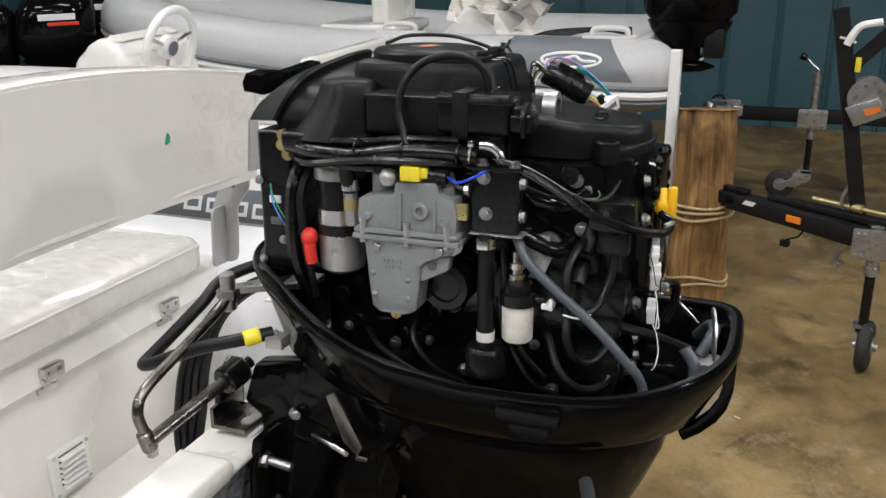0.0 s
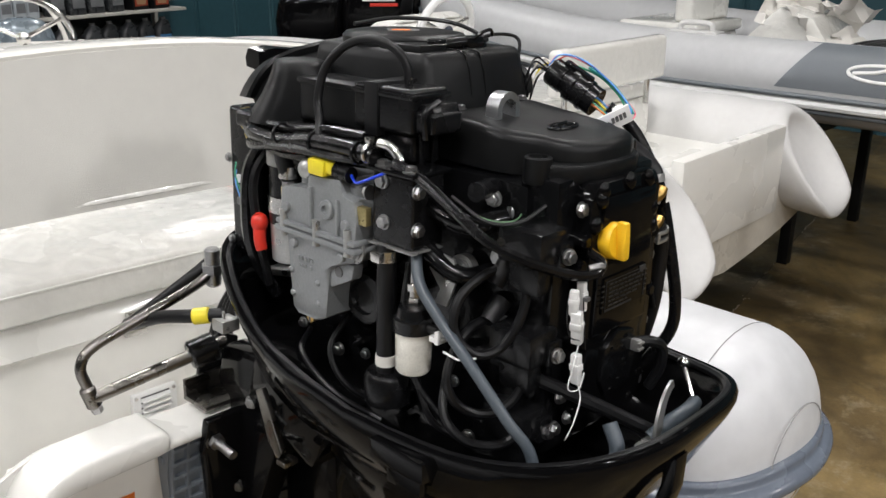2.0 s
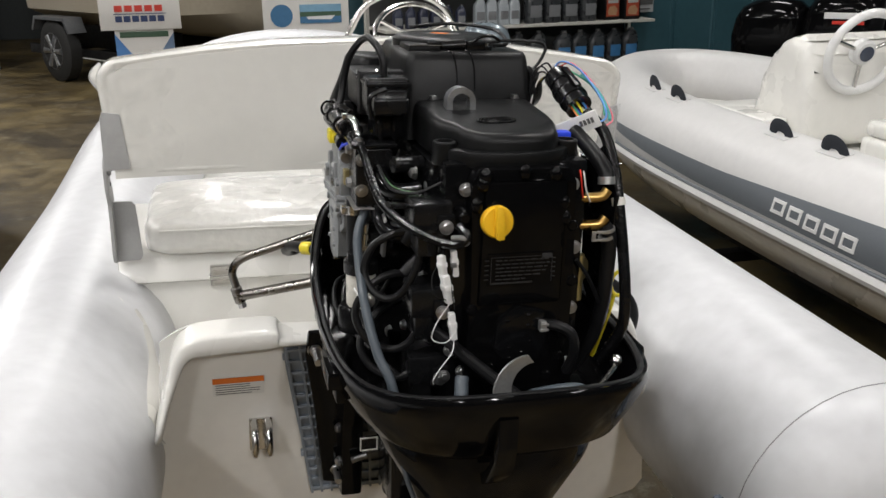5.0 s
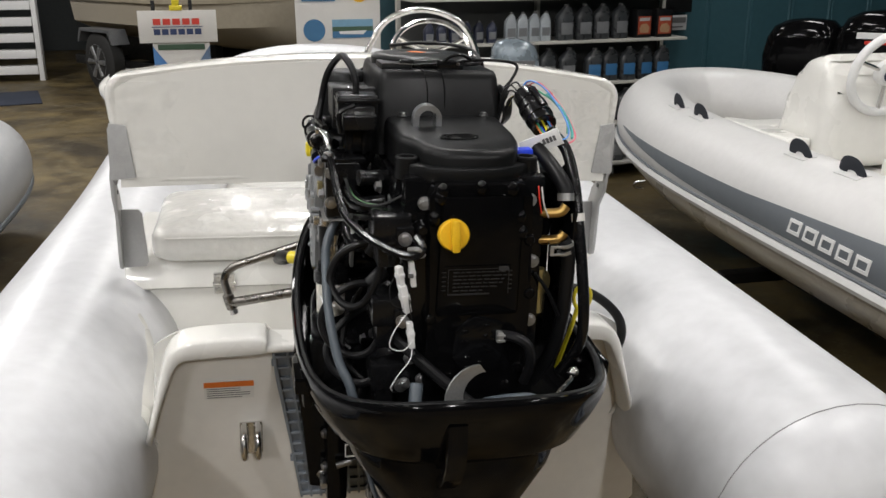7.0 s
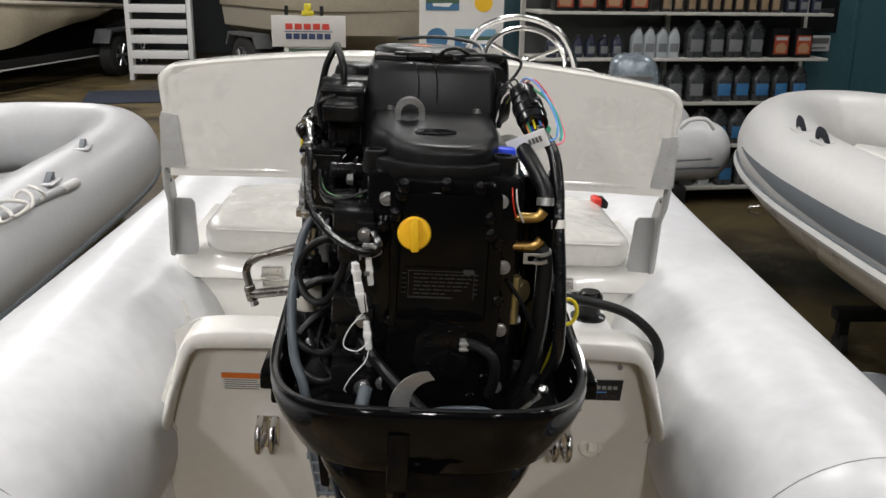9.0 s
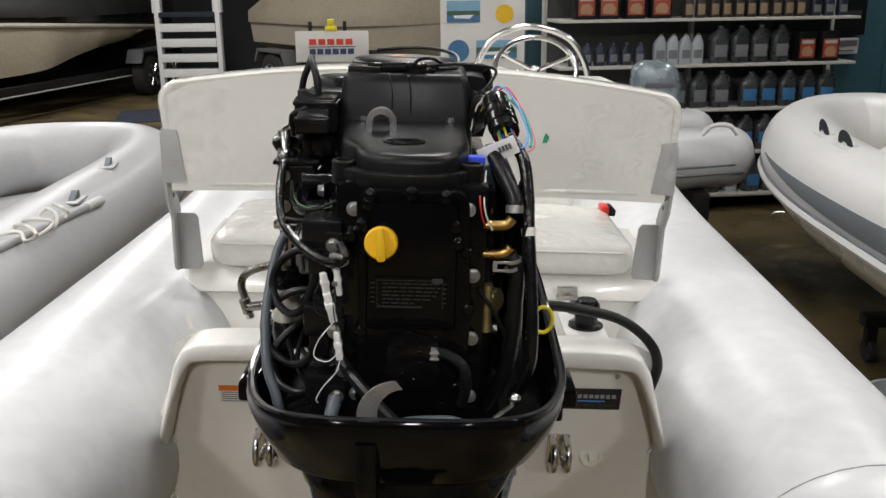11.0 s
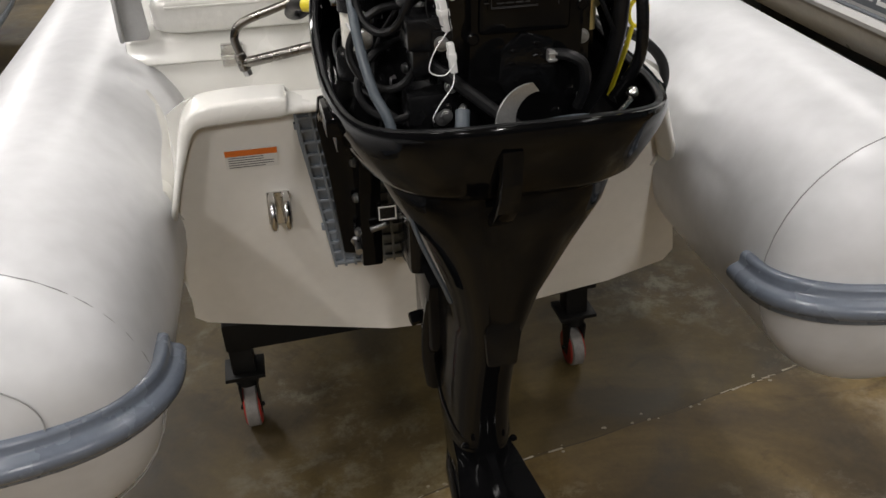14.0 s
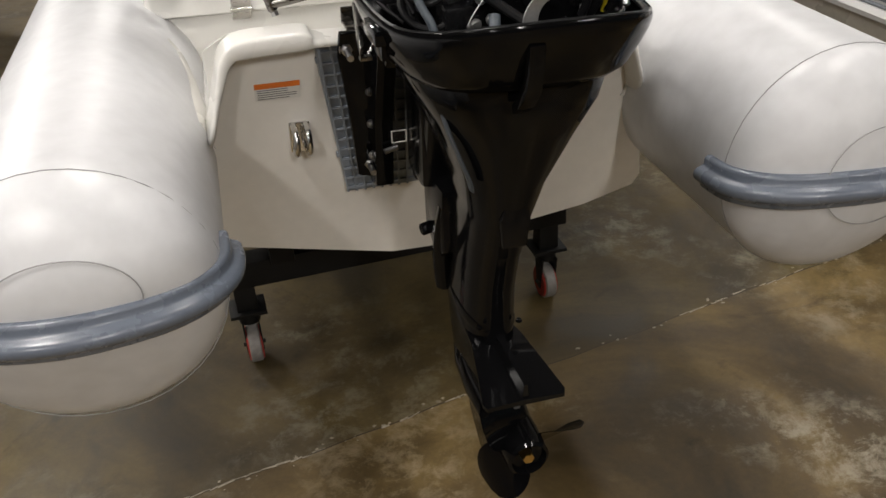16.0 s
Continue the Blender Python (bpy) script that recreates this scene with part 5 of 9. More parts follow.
def cowl_ring(k, dz, shift=0.0, flatz=None, pw=0.60, squeeze=1.0, rear=None):
    out = []
    for i in range(NR):
        a = 6.28319 * i / NR
        c, s = math.cos(a), math.sin(a)
        e = pw if s < 0 else 0.52
        hl = HL if s < 0 else 0.350
        x, v = abs(c) ** e * (1 if c > 0 else -1), abs(s) ** e * (1 if s > 0 else -1)
        y = YC + shift + hl * v * (rear if rear and s < 0 else k) * squeeze
        x *= HW * k * (1 - 0.10 * max(0, v) ** 3 - (0.12 if c < 0 else 0.19) * max(0, -v) ** 2)
        out.append((x, y, rim_z(YC + hl * v) + dz if flatz is None else flatz + (rim_z(YC + hl * v) - 1.336) * 0.5))
    return out


m = M().loft([cowl_ring(0.56, 0, 0.0, 1.232, rear=0.60), cowl_ring(0.72, 0, 0.0, 1.236, rear=0.72), cowl_ring(0.80, 0, 0, 1.244, rear=0.81), cowl_ring(0.88, 0, 0, 1.262, rear=0.88), cowl_ring(0.95, -0.046, rear=0.95), cowl_ring(0.985, -0.024), cowl_ring(1.0, -0.010), cowl_ring(1.0, -0.002), cowl_ring(0.992, 0.002), cowl_ring(0.975, 0.001),
              cowl_ring(0.968, -0.006), cowl_ring(0.955, -0.016), cowl_ring(0.93, -0.022), cowl_ring(0.915, -0.045), cowl_ring(0.87, 0, 0, 1.265), cowl_ring(0.60, 0, 0, 1.262)])
cowl = mp("lower_cowl", m, GLOSS, "gloss black lower cowl tray", angle=50)
mp("rim_seal", M().hose([Vector(p) for p in cowl_ring(0.962, -0.003)][::2], 0.0052, 7, 2, True), HOSE, "black rubber rim seal", cowl)
for s in (-1, 1):
    lt = M().box((-0.012, -0.040, -0.018), (0.012, 0.040, 0.008), 0.006, Matrix.Translation((s * 0.208, 0.135, 1.318)))
    lt.box((-0.008, -0.026, -0.045), (0.006, 0.026, -0.012), 0.006, Matrix.Translation((s * 0.200, 0.135, 1.318)))
    mp("cowl_latch", lt, GLOSS, "black plastic cowl latch", cowl)
mp("rear_grip", M().slab([(-0.094, 1.345), (-0.093, 1.305), (-0.087, 1.280), (-0.076, 1.261), (-0.058, 1.242), (-0.036, 1.226), (-0.028, 1.238), (-0.048, 1.254), (-0.064, 1.272), (-0.074, 1.290), (-0.079, 1.310), (-0.079, 1.338)], "x", -0.053, -0.029, 0.003), GLOSS, "curved black grip under the tray's rim", cowl)
# midsection, leg and gearcase
def sec(z, hw, y0, y1, n=32, pw=0.75):
    out = []
    for i in range(n):
        a = 6.28319 * i / n
        c, s = math.cos(a), math.sin(a)
        v = abs(s) ** pw * (1 if s > 0 else -1)
        out.append((hw * abs(c) ** pw * (1 if c > 0 else -1), (y0 + y1) / 2 + (y1 - y0) / 2 * v, z))
    return out


mp("midsection", M().loft([sec(0.890, 0.049, 0.112, 0.34), sec(0.935, 0.050, 0.098, 0.345), sec(0.965, 0.053, 0.085, 0.35), sec(1.05, 0.076, 0.055, 0.38), sec(1.15, 0.120, 0.010, 0.41), sec(1.205, 0.150, -0.012, 0.43), sec(1.232, 0.158, -0.014, 0.42), sec(1.25, 0.158, -0.012, 0.42)]), GLOSS, "gloss black tapered midsection cover")
mp("midsection_panel", M().slab([(-0.024, 0.935), (0.020, 0.935), (0.026, 0.99), (0.016, 1.03), (-0.018, 1.03), (-0.028, 0.99)], "y", 0.070, 0.085, 0.006), GLOSS)
leg = mp("drive_leg", M().loft([sec(0.630, 0.042, 0.12, 0.405), sec(0.70, 0.050, 0.145, 0.395), sec(0.80, 0.047, 0.140, 0.355), sec(0.88, 0.048, 0.118, 0.35), sec(0.945, 0.050, 0.10, 0.345)]), GLOSS, "gloss black drive shaft leg")
mp("leg_flange", M().loft([sec(0.700, 0.050, 0.148, 0.375), sec(0.712, 0.053, 0.145, 0.38), sec(0.722, 0.051, 0.147, 0.378)]), GLOSS, "", leg)
mp("splash_edge", M().hose([(-0.040, 0.335, 0.89), (-0.047, 0.35, 0.82), (-0.047, 0.36, 0.75), (-0.040, 0.37, 0.69)], 0.022, 10, 5), GLOSS, "", leg)
for s in (-1, 1):
    for yy in (0.150, 0.26):
        bolt((s * 0.040, yy, 0.722), (0, 0, 1), 0.0055, leg, BLACKB)
m = M()
m.loft([[(-w_, y_, z_ - 0.005), (w_, y_, z_ - 0.005), (w_, y_, z_ + 0.003), (0, y_, z_ + 0.006), (-w_, y_, z_ + 0.003)] for y_, w_, z_ in ((0.34, 0.030, 0.665), (0.24, 0.044, 0.672), (0.16, 0.052, 0.680), (0.08, 0.066, 0.668), (0.012, 0.079, 0.655), (0.0, 0.074, 0.653))])
mp("cavitation_plate", m, GLOSS, "gloss black anti-cavitation plate", leg)
mp("plate_ridge", M().loft([[(-w_, y_, z_ - 0.03), (w_, y_, z_ - 0.03), (w_ * 0.45, y_, z_), (-w_ * 0.45, y_, z_)] for y_, w_, z_ in ((0.17, 0.026, 0.708), (0.13, 0.016, 0.700), (0.06, 0.010, 0.694), (0.005, 0.007, 0.688))]), GLOSS, "", leg)
mp("trim_tab", M().slab([(0.03, 0.65), (0.10, 0.65), (0.085, 0.60), (0.045, 0.60)], "x", -0.006, 0.006, 0.003), CASTRAW, "", leg)
gear = mp("gearcase", M().lathe((0, 0.06, 0.535), (0, 1, 0), [(0, 0.040), (0.05, 0.047), (0.15, 0.050), (0.24, 0.043), (0.30, 0.028), (0.34, 0.006)], 32), GLOSS, "gloss black torpedo gearcase")
mp("strut", M().loft([sec(0.54, 0.034, 0.09, 0.400), sec(0.60, 0.038, 0.085, 0.415), sec(0.665, 0.044, 0.09, 0.410)]), GLOSS, "", gear)
mp("skeg", M().slab([(0.13, 0.50), (0.36, 0.50), (0.31, 0.39), (0.23, 0.335), (0.14, 0.34)], "x", -0.007, 0.007, 0.004), GLOSS, "", gear)
prop = mp("propeller", M().lathe((0, 0.07, 0.535), (0, -1, 0), [(0, 0.042), (0.03, 0.043), (0.09, 0.040), (0.095, 0.034), (0.08, 0.030), (0.07, 0.010)], 28), GLOSS, "black three-bladed propeller")
for k in range(3):
    a0 = radians(-6 + 120 * k)
    rows = []
    for i in range(8):
        u = i / 7
        r = 0.036 + 0.092 * u
        wdt = 0.060 * math.sin(0.55 + 2.3 * u) ** 0.7 if u < 1 else 0.012
        pitch = radians(62 - 34 * u)
        row = []
        for j in range(7):
            v = j / 6 * 2 - 1
            ang = a0 + v * wdt * math.sin(pitch) / r + 0.25 * u
            row.append(Vector((r * math.cos(ang), 0.07 - 0.045 - v * wdt * math.cos(pitch) * 0.9, 0.535 + r * math.sin(ang))))
        rows.append(row)
    top_ = [[p + Vector((0, 0.0022, 0)) for p in r_] for r_ in rows]
    m = M()
    m.loft([a + b[::-1] for a, b in zip(rows, top_)])
    mp("blade", m, GLOSS, "", prop)
mp("prop_nut", M().rod((0, 0.0, 0.535), (0, -0.022, 0.535), 0.013, 0.011, n=6), BRASS, "brass propeller nut", prop)
mp("pipe_grey", M().hose([(-0.128, 0.085, 1.21), (-0.116, 0.075, 1.163), (-0.098, 0.075, 1.115), (-0.082, 0.080, 1.075), (-0.074, 0.09, 1.05)], 0.0095, 8, 5, flat=0.35), GHOSE, "flat grey strip on the midsection")

# clamp brackets and swivel
for s in (-1, 1):
    c = M().slab([(0.46, 1.30), (0.555, 1.285), (0.575, 1.225), (0.548, 1.205), (0.548, 1.15), (0.60, 0.865), (0.575, 0.845), (0.52, 0.86), (0.50, 1.02), (0.44, 1.16), (0.42, 1.25)], "x", s * 0.125 - 0.020, s * 0.125 + 0.020, 0.007)
    cb = mp("clamp_bracket", c, GLOSS, "gloss black stern clamp bracket")
    fl = M().slab([(s * 0.105, 0.86), (s * 0.175, 0.875), (s * 0.19, 1.04), (s * 0.205, 1.15), (s * 0.20, 1.20), (s * 0.105, 1.20)], "y", -0.008, 0.008, 0.005, Matrix.Translation((0, 0.543, 0)) @ Matrix.Translation((0, 0, 1.03)) @ Matrix.Rotation(0.12, 4, "X") @ Matrix.Translation((0, 0, -1.03)))
    mp("clamp_flange", fl, GLOSS, "", cb)
    for bx, bz, by in ((0.188, 1.165, 0.522), (0.150, 0.902, 0.560)):
        mp("through_bolt", M().rod((s * bx, by, bz), (s * bx, by - 0.045, bz - 0.006), 0.0065, n=12).bolt((s * bx, by, bz), (0, -1, -0.1), 0.012, 0.010), BOLT, "zinc through bolt", cb)
    for zz in (0.93, 1.00, 1.07, 1.22):
        bolt((s * 0.145, 0.53 if zz < 1.15 else 0.49, zz), (s, -0.4, 0), 0.008, cb)
mp("swivel_bracket", M().slab([(0.40, 1.27), (0.50, 1.25), (0.50, 0.98), (0.46, 0.90), (0.40, 0.93), (0.36, 1.10)], "x", -0.070, 0.070, 0.015), CAST, "black swivel bracket")
for s in (-1, 1):
    mp("tilt_ram", M().rod((s * 0.055, 0.47, 0.90), (s * 0.050, 0.38, 1.16), 0.022).rod((s * 0.050, 0.38, 1.16), (s * 0.045, 0.36, 1.22), 0.011), CAST, "black tilt ram")
wp = mp("warning_plate", M().box((-0.112, 0.500, 0.965), (-0.080, 0.504, 0.992), 0.0), PLAST2)
for q0, q1 in (((-0.112, 0.965), (-0.080, 0.967)), ((-0.112, 0.990), (-0.080, 0.992)), ((-0.112, 0.967), (-0.110, 0.990)), ((-0.082, 0.967), (-0.080, 0.990))):
    mp("plate_edge", M().box((q0[0], 0.4975, q0[1]), (q1[0], 0.4995, q1[1])), PAPER, "", wp)
mp("tilt_pin", M().rod((-0.10, 0.50, 0.955), (-0.128, 0.497, 0.949), 0.006, n=10), BOLT, "zinc tilt pin")
mp("hex_plug", M().rod((-0.078, 0.415, 0.800), (-0.040, 0.42, 0.805), 0.013, n=6, bevel=0.002), GLOSS)
mp("trim_unit", M().box((-0.078, 0.395, 0.90), (0.078, 0.515, 1.24), 0.018), CAST, "black trim and tilt unit")
mp("leg_bracket", M().slab([(0.32, 0.93), (0.46, 0.92), (0.45, 0.80), (0.36, 0.75), (0.31, 0.80)], "x", -0.060, 0.060, 0.012), GLOSS)
mp("tilt_lever", M().slab([(0.404, 1.288), (0.418, 1.280), (0.394, 1.215), (0.374, 1.198), (0.366, 1.212)], "x", -0.190, -0.182, 0.002), DARKSTEEL, "dull steel tilt lever")
mp("tilt_lever_foot", M().box((-0.192, 0.358, 1.192), (-0.170, 0.376, 1.200), 0.002), DARKSTEEL)
mp("linkage_rod", M().rod((-0.14, 0.47, 1.19), (-0.17, 0.40, 1.185), 0.004, n=8), STEEL)
mp("under_bracket", M().slab([(0.28, 1.29), (0.47, 1.32), (0.50, 1.22), (0.36, 1.17)], "x", -0.150, -0.08, 0.012), GLOSS)

# steering tube and link
st = mp("steering_tube", M().rod((-0.13, 0.570, 1.281), (-0.318, 0.613, 1.238), 0.0092, n=16), DARKSTEEL, "dull stainless steering tube")
mp("tube_nut", M().rod((-0.145, 0.573, 1.278), (-0.182, 0.582, 1.269), 0.021, n=12, bevel=0.003), PLAST2, "", st)
mp("tube_end", M().rod((-0.309, 0.612, 1.226), (-0.318, 0.614, 1.257), 0.0105, n=12, bevel=0.003), DARKSTEEL, "", st)
mp("nut", M().rod((-0.306, 0.612, 1.218), (-0.309, 0.612, 1.228), 0.008, n=6), BOLT, "", st)
lk = mp("steering_link", M().hose([(-0.316, 0.614, 1.255), (-0.322, 0.616, 1.285), (-0.305, 0.616, 1.308), (-0.25, 0.612, 1.328), (-0.155, 0.602, 1.362), (-0.128, 0.600, 1.380)], 0.0074, 10, 6), DARKSTEEL, "bent stainless steering link rod")
mp("link_stud", M().rod((-0.126, 0.600, 1.355), (-0.126, 0.600, 1.412), 0.011, n=12, bevel=0.003).rod((-0.126, 0.600, 1.375), (-0.126, 0.600, 1.388), 0.016, n=6), BOLT, "", lk)
mp("steering_arm", M().slab([(-0.135, 0.615), (-0.118, 0.615), (-0.02, 0.54), (-0.02, 0.50), (-0.06, 0.50)], "z", 1.378, 1.388, 0.002), CASTRAW, "bare alloy steering arm")
cab = mp("control_cable", M().hose([(-0.178, 0.500, 1.355), (-0.206, 0.530, 1.352), (-0.220, 0.590, 1.336), (-0.224, 0.655, 1.308), (-0.216, 0.686, 1.295), (-0.200, 0.692, 1.296), (-0.172, 0.672, 1.322), (-0.130, 0.645, 1.360), (-0.085, 0.630, 1.388), (-0.03, 0.58, 1.40), (0.02, 0.52, 1.38)], 0.0092, 10, 6), HOSE, "thick black control cable")
mp("yellow_collar", M().rod((-0.190, 0.512, 1.355), (-0.206, 0.528, 1.352), 0.0112, n=18, bevel=0.002), LEMON, "yellow cable collar", cab)
mp("cable_clip", M().box((-0.194, 0.478, 1.338), (-0.168, 0.503, 1.3545), 0.002).rod((-0.184, 0.490, 1.354), (-0.184, 0.490, 1.364), 0.002, n=8), CASTRAW, "bare metal cable clip")
for k in range(4):
    dy = 0.013 * k
    wire("hanging_cable", [(0.0, 0.60 - dy * 0.5, 1.37), (-0.02, 0.655 - dy * 0.4, 1.34), (-0.03, 0.705 - dy * 0.5, 1.29), (-0.03, 0.757 - dy, 1.21), (-0.03 + 0.004 * k, 0.780 - dy, 1.12), (-0.03, 0.786 - dy, 1.03), (-0.02, 0.77 - dy, 0.86)], 0.0078, HOSE)
mp("angle_bracket", M().box((-0.178, 0.555, 1.190), (-0.100, 0.612, 1.197), 0.001).box((-0.178, 0.606, 1.197), (-0.100, 0.612, 1.222), 0.001), DARKSTEEL, "dull steel angle bracket")
mp("bracket_ear", M().slab([(-0.155, 1.19), (-0.085, 1.19), (-0.080, 1.26), (-0.11, 1.275), (-0.145, 1.25)], "y", 0.613, 0.622, 0.002), PLAST2)
wire("throttle_cable", [(0.14, 0.50, 1.345), (0.20, 0.56, 1.280), (0.286, 0.60, 1.258), (0.379, 0.60, 1.238), (0.437, 0.595, 1.198), (0.458, 0.59, 1.155), (0.452, 0.60, 1.10), (0.44, 0.66, 1.00), (0.38, 0.80, 0.86)], 0.0098, HOSE, "thick black throttle cable", n=10)

# engine block and its aft cover
blk = mp("engine_block", M().box((-0.098, 0.075, 1.262), (0.105, 0.46, 1.600), 0.02), CAST, "black painted engine block")
random.seed(21)
for k in range(16):
    y, z = random.uniform(0.10, 0.44), random.uniform(1.30, 1.57)
    w_, h_ = random.uniform(0.010, 0.030), random.uniform(0.010, 0.030)
    if random.random() < 0.5:
        mp("boss", M().rod((-0.09, y, z), (-0.108 - random.uniform(0, 0.012), y, z), random.uniform(0.009, 0.016), n=14, bevel=0.002), CAST, "", blk)
    else:
        mp("rib", M().box((-0.116, y - w_ / 2, z - h_ / 2), (-0.09, y + w_ / 2, z + h_ / 2), 0.004), CAST, "", blk)
for y, z in ((0.11, 1.58), (0.135, 1.545), (0.10, 1.52), (0.155, 1.36), (0.25, 1.31), (0.35, 1.335), (0.42, 1.35), (0.09, 1.33), (0.30, 1.345), (0.215, 1.585), (0.13, 1.30)):
    bolt((-0.108, y, z), (-1, -0.15, 0), random.choice((0.006, 0.0075)), blk)
for y, z in ((0.12, 1.40), (0.2, 1.50), (0.3, 1.36), (0.35, 1.52), (0.42, 1.42), (0.28, 1.56)):
    bolt((0.106, y, z), (1, 0, 0), 0.007, blk)
mp("intake_runner", M().hose([(-0.10, 0.10, 1.56), (-0.135, 0.12, 1.555), (-0.14, 0.17, 1.57), (-0.11, 0.22, 1.60)], 0.011, 10, 5), CAST, "", blk)
mp("intake_runner", M().hose([(-0.10, 0.11, 1.50), (-0.138, 0.13, 1.50), (-0.14, 0.19, 1.53), (-0.11, 0.24, 1.56)], 0.010, 10, 5), CAST, "", blk)
mp("head", M().box((-0.088, 0.045, 1.300), (0.092, 0.09, 1.606), 0.010), CAST, "black cylinder head", blk)
cov = mp("valve_cover", M().slab([(-0.055, 1.325), (0.060, 1.325), (0.070, 1.345), (0.074, 1.44), (0.069, 1.585), (0.058, 1.602), (-0.052, 1.602), (-0.062, 1.585), (-0.058, 1.45), (-0.064, 1.345)], "y", 0.022, 0.052, 0.007), GLOSS, "gloss black valve cover")
mp("raised_panel", M().slab([(-0.050, 1.435), (0.055, 1.435), (0.055, 1.588), (-0.046, 1.588)], "y", 0.0172, 0.026, 0.006), GLOSS, "", cov)
mp("pump_cover", M().slab([(-0.016, 1.36), (0.030, 1.36), (0.042, 1.385), (0.036, 1.425), (0.0, 1.435), (-0.024, 1.415), (-0.028, 1.38)], "y", 0.0165, 0.03, 0.004), CAST, "crinkled black pump cover", cov)
for x, z in ((-0.065, 1.576), (0.067, 1.578), (0.075, 1.499), (0.076, 1.420), (0.044, 1.420), (-0.040, 1.400), (-0.085, 1.340), (0.076, 1.345), (0.010, 1.345), (-0.062, 1.345), (-0.078, 1.375)):
    bolt((x, 0.034, z), (0, -1, 0.12), 0.0068, cov)
for x, z in ((-0.045, 1.594), (-0.054, 1.560), (-0.047, 1.585), (0.040, 1.594), (0.052, 1.560), (0.002, 1.597), (0.055, 1.540)):
    mp("cast_lug", M().ball((x, 0.022, z), (0.008, 0.007, 0.010), 10, 8), GLOSS, "", cov)
cap = mp("oil_cap", M().lathe((-0.032, 0.022, 1.541), (0, -1, 0.10), [(0, 0.017), (0.004, 0.0192), (0.012, 0.0192), (0.0145, 0.0174), (0.0148, 0.002)], 36), YELLOW, "yellow plastic oil filler cap")
mp("cap_grip", M().slab([(-0.005, -0.018), (0.005, -0.018), (0.0055, 0.0), (0.004, 0.0225), (-0.004, 0.0225), (-0.0055, 0.0)], "y", -0.012, 0.0, 0.003, Matrix.Translation((-0.032, 0.009, 1.5415)) @ Matrix.Rotation(radians(-4), 4, "Y")), YELLOW, "", cap)
PLATE_INK = mat("faded_plate_print", (0.016, 0.0165, 0.018), 0.4)
dec = mp("data_plate", M().box((-0.040, 0.0150, 1.462), (0.042, 0.0175, 1.501)), GLOSS, "black data plate with grey print", cov)
random.seed(12)
for k in range(6):
    x_, z_ = -0.030, 1.4690 + 0.0047 * k
    while x_ < (0.034 if k not in (0, 1) else 0.006 + 0.012 * k):
        w_ = random.uniform(0.004, 0.012)
        mp("text_bar", M().box((x_, 0.0142, z_), (min(x_ + w_, 0.037), 0.0151, z_ + 0.0014)), PLATE_INK, "", dec)
        x_ += w_ + 0.0018
for q0, q1 in (((-0.036, 1.4968), (0.040, 1.4975)), ((-0.036, 1.4640), (0.016, 1.4660)), ((-0.0365, 1.4640), (-0.0358, 1.4975)), ((0.0395, 1.4640), (0.0402, 1.4975))):
    mp("frame_line", M().box((q0[0], 0.0142, q0[1]), (q1[0], 0.0151, q1[1])), PLATE_INK, "", dec)
for k in range(5):
    for x_ in (-0.0415, 0.0415):
        mp("side_tick", M().box((x_ - 0.0025, 0.0142, 1.470 + 0.0058 * k), (x_ + 0.0025, 0.0151, 1.4712 + 0.0058 * k)), PLATE_INK, "", dec)
mp("mark", M().box((0.027, 0.0138, 1.4945), (0.039, 0.0151, 1.5000)), DIM, "", dec)

for x, z in ((-0.068, 1.545), (-0.072, 1.52), (0.066, 1.53), (0.070, 1.46), (-0.055, 1.43), (0.06, 1.36), (-0.03, 1.352), (0.045, 1.335)):
    mp("cast_lug", M().rod((x, 0.05, z), (x, 0.020, z), 0.0085, 0.0072, n=14, bevel=0.002), GLOSS, "", cov)
random.seed(33)
for k in range(9):
    x = -0.020 + 0.006 * (k % 5) + random.uniform(-0.004, 0.004)
    mp("crinkle", M().ball((x + 0.012 + 0.014 * math.sin(k * 2.4), 0.0165, 1.366 + 0.007 * k), (0.0035, 0.0018, 0.0022), 8, 6), GLOSS, "", cov)

# timing belt cover
tout = [(-0.089, 0.205), (-0.090, 0.165), (-0.088, 0.128), (-0.083, 0.108), (-0.073, 0.095), (-0.067, 0.080), (-0.063, 0.064), (-0.052, 0.050), (-0.034, 0.0415), (-0.004, 0.038), (0.028, 0.040), (0.046, 0.047), (0.055, 0.060), (0.059, 0.078), (0.066, 0.096), (0.069, 0.125), (0.067, 0.205)]


def cover_ring(inset, z, slope, grow=0.0):
    """The outline of the cover, drawn in by some millimetres; slope lets it fall towards its nose."""
    out = []
    for x, y in tout:
        d = Vector((-0.011 - x, 0.15 - y))
        k = inset / max(0.02, d.length)
        out.append((x + d.x * k, y + d.y * k - grow * max(0, 0.09 - y), z - slope * (0.205 - y)))
    return out


belt = mp("belt_cover", M().loft([cover_ring(0.004, 1.600, 0.02), cover_ring(0.0, 1.603, 0.02), cover_ring(0.0, 1.642, 0.09), cover_ring(0.0015, 1.6475, 0.09), cover_ring(0.005, 1.6515, 0.09), cover_ring(0.010, 1.6530, 0.09), cover_ring(0.022, 1.6532, 0.09)]), PLAST, "satin black plastic belt cover", angle=50)
nose = [(-0.083, 0.088), (-0.079, 0.062), (-0.060, 0.045), (-0.034, 0.035), (-0.004, 0.032), (0.030, 0.034), (0.052, 0.044), (0.070, 0.062), (0.074, 0.088)]
mp("cover_skirt", M().loft([[(x * k, 0.085 + (y - 0.085) * k, z) for x, y in nose] for k, z in ((0.97, 1.598), (1.0, 1.600), (1.0, 1.6145), (0.985, 1.617), (0.93, 1.618))]), PLAST, "", belt, 50)
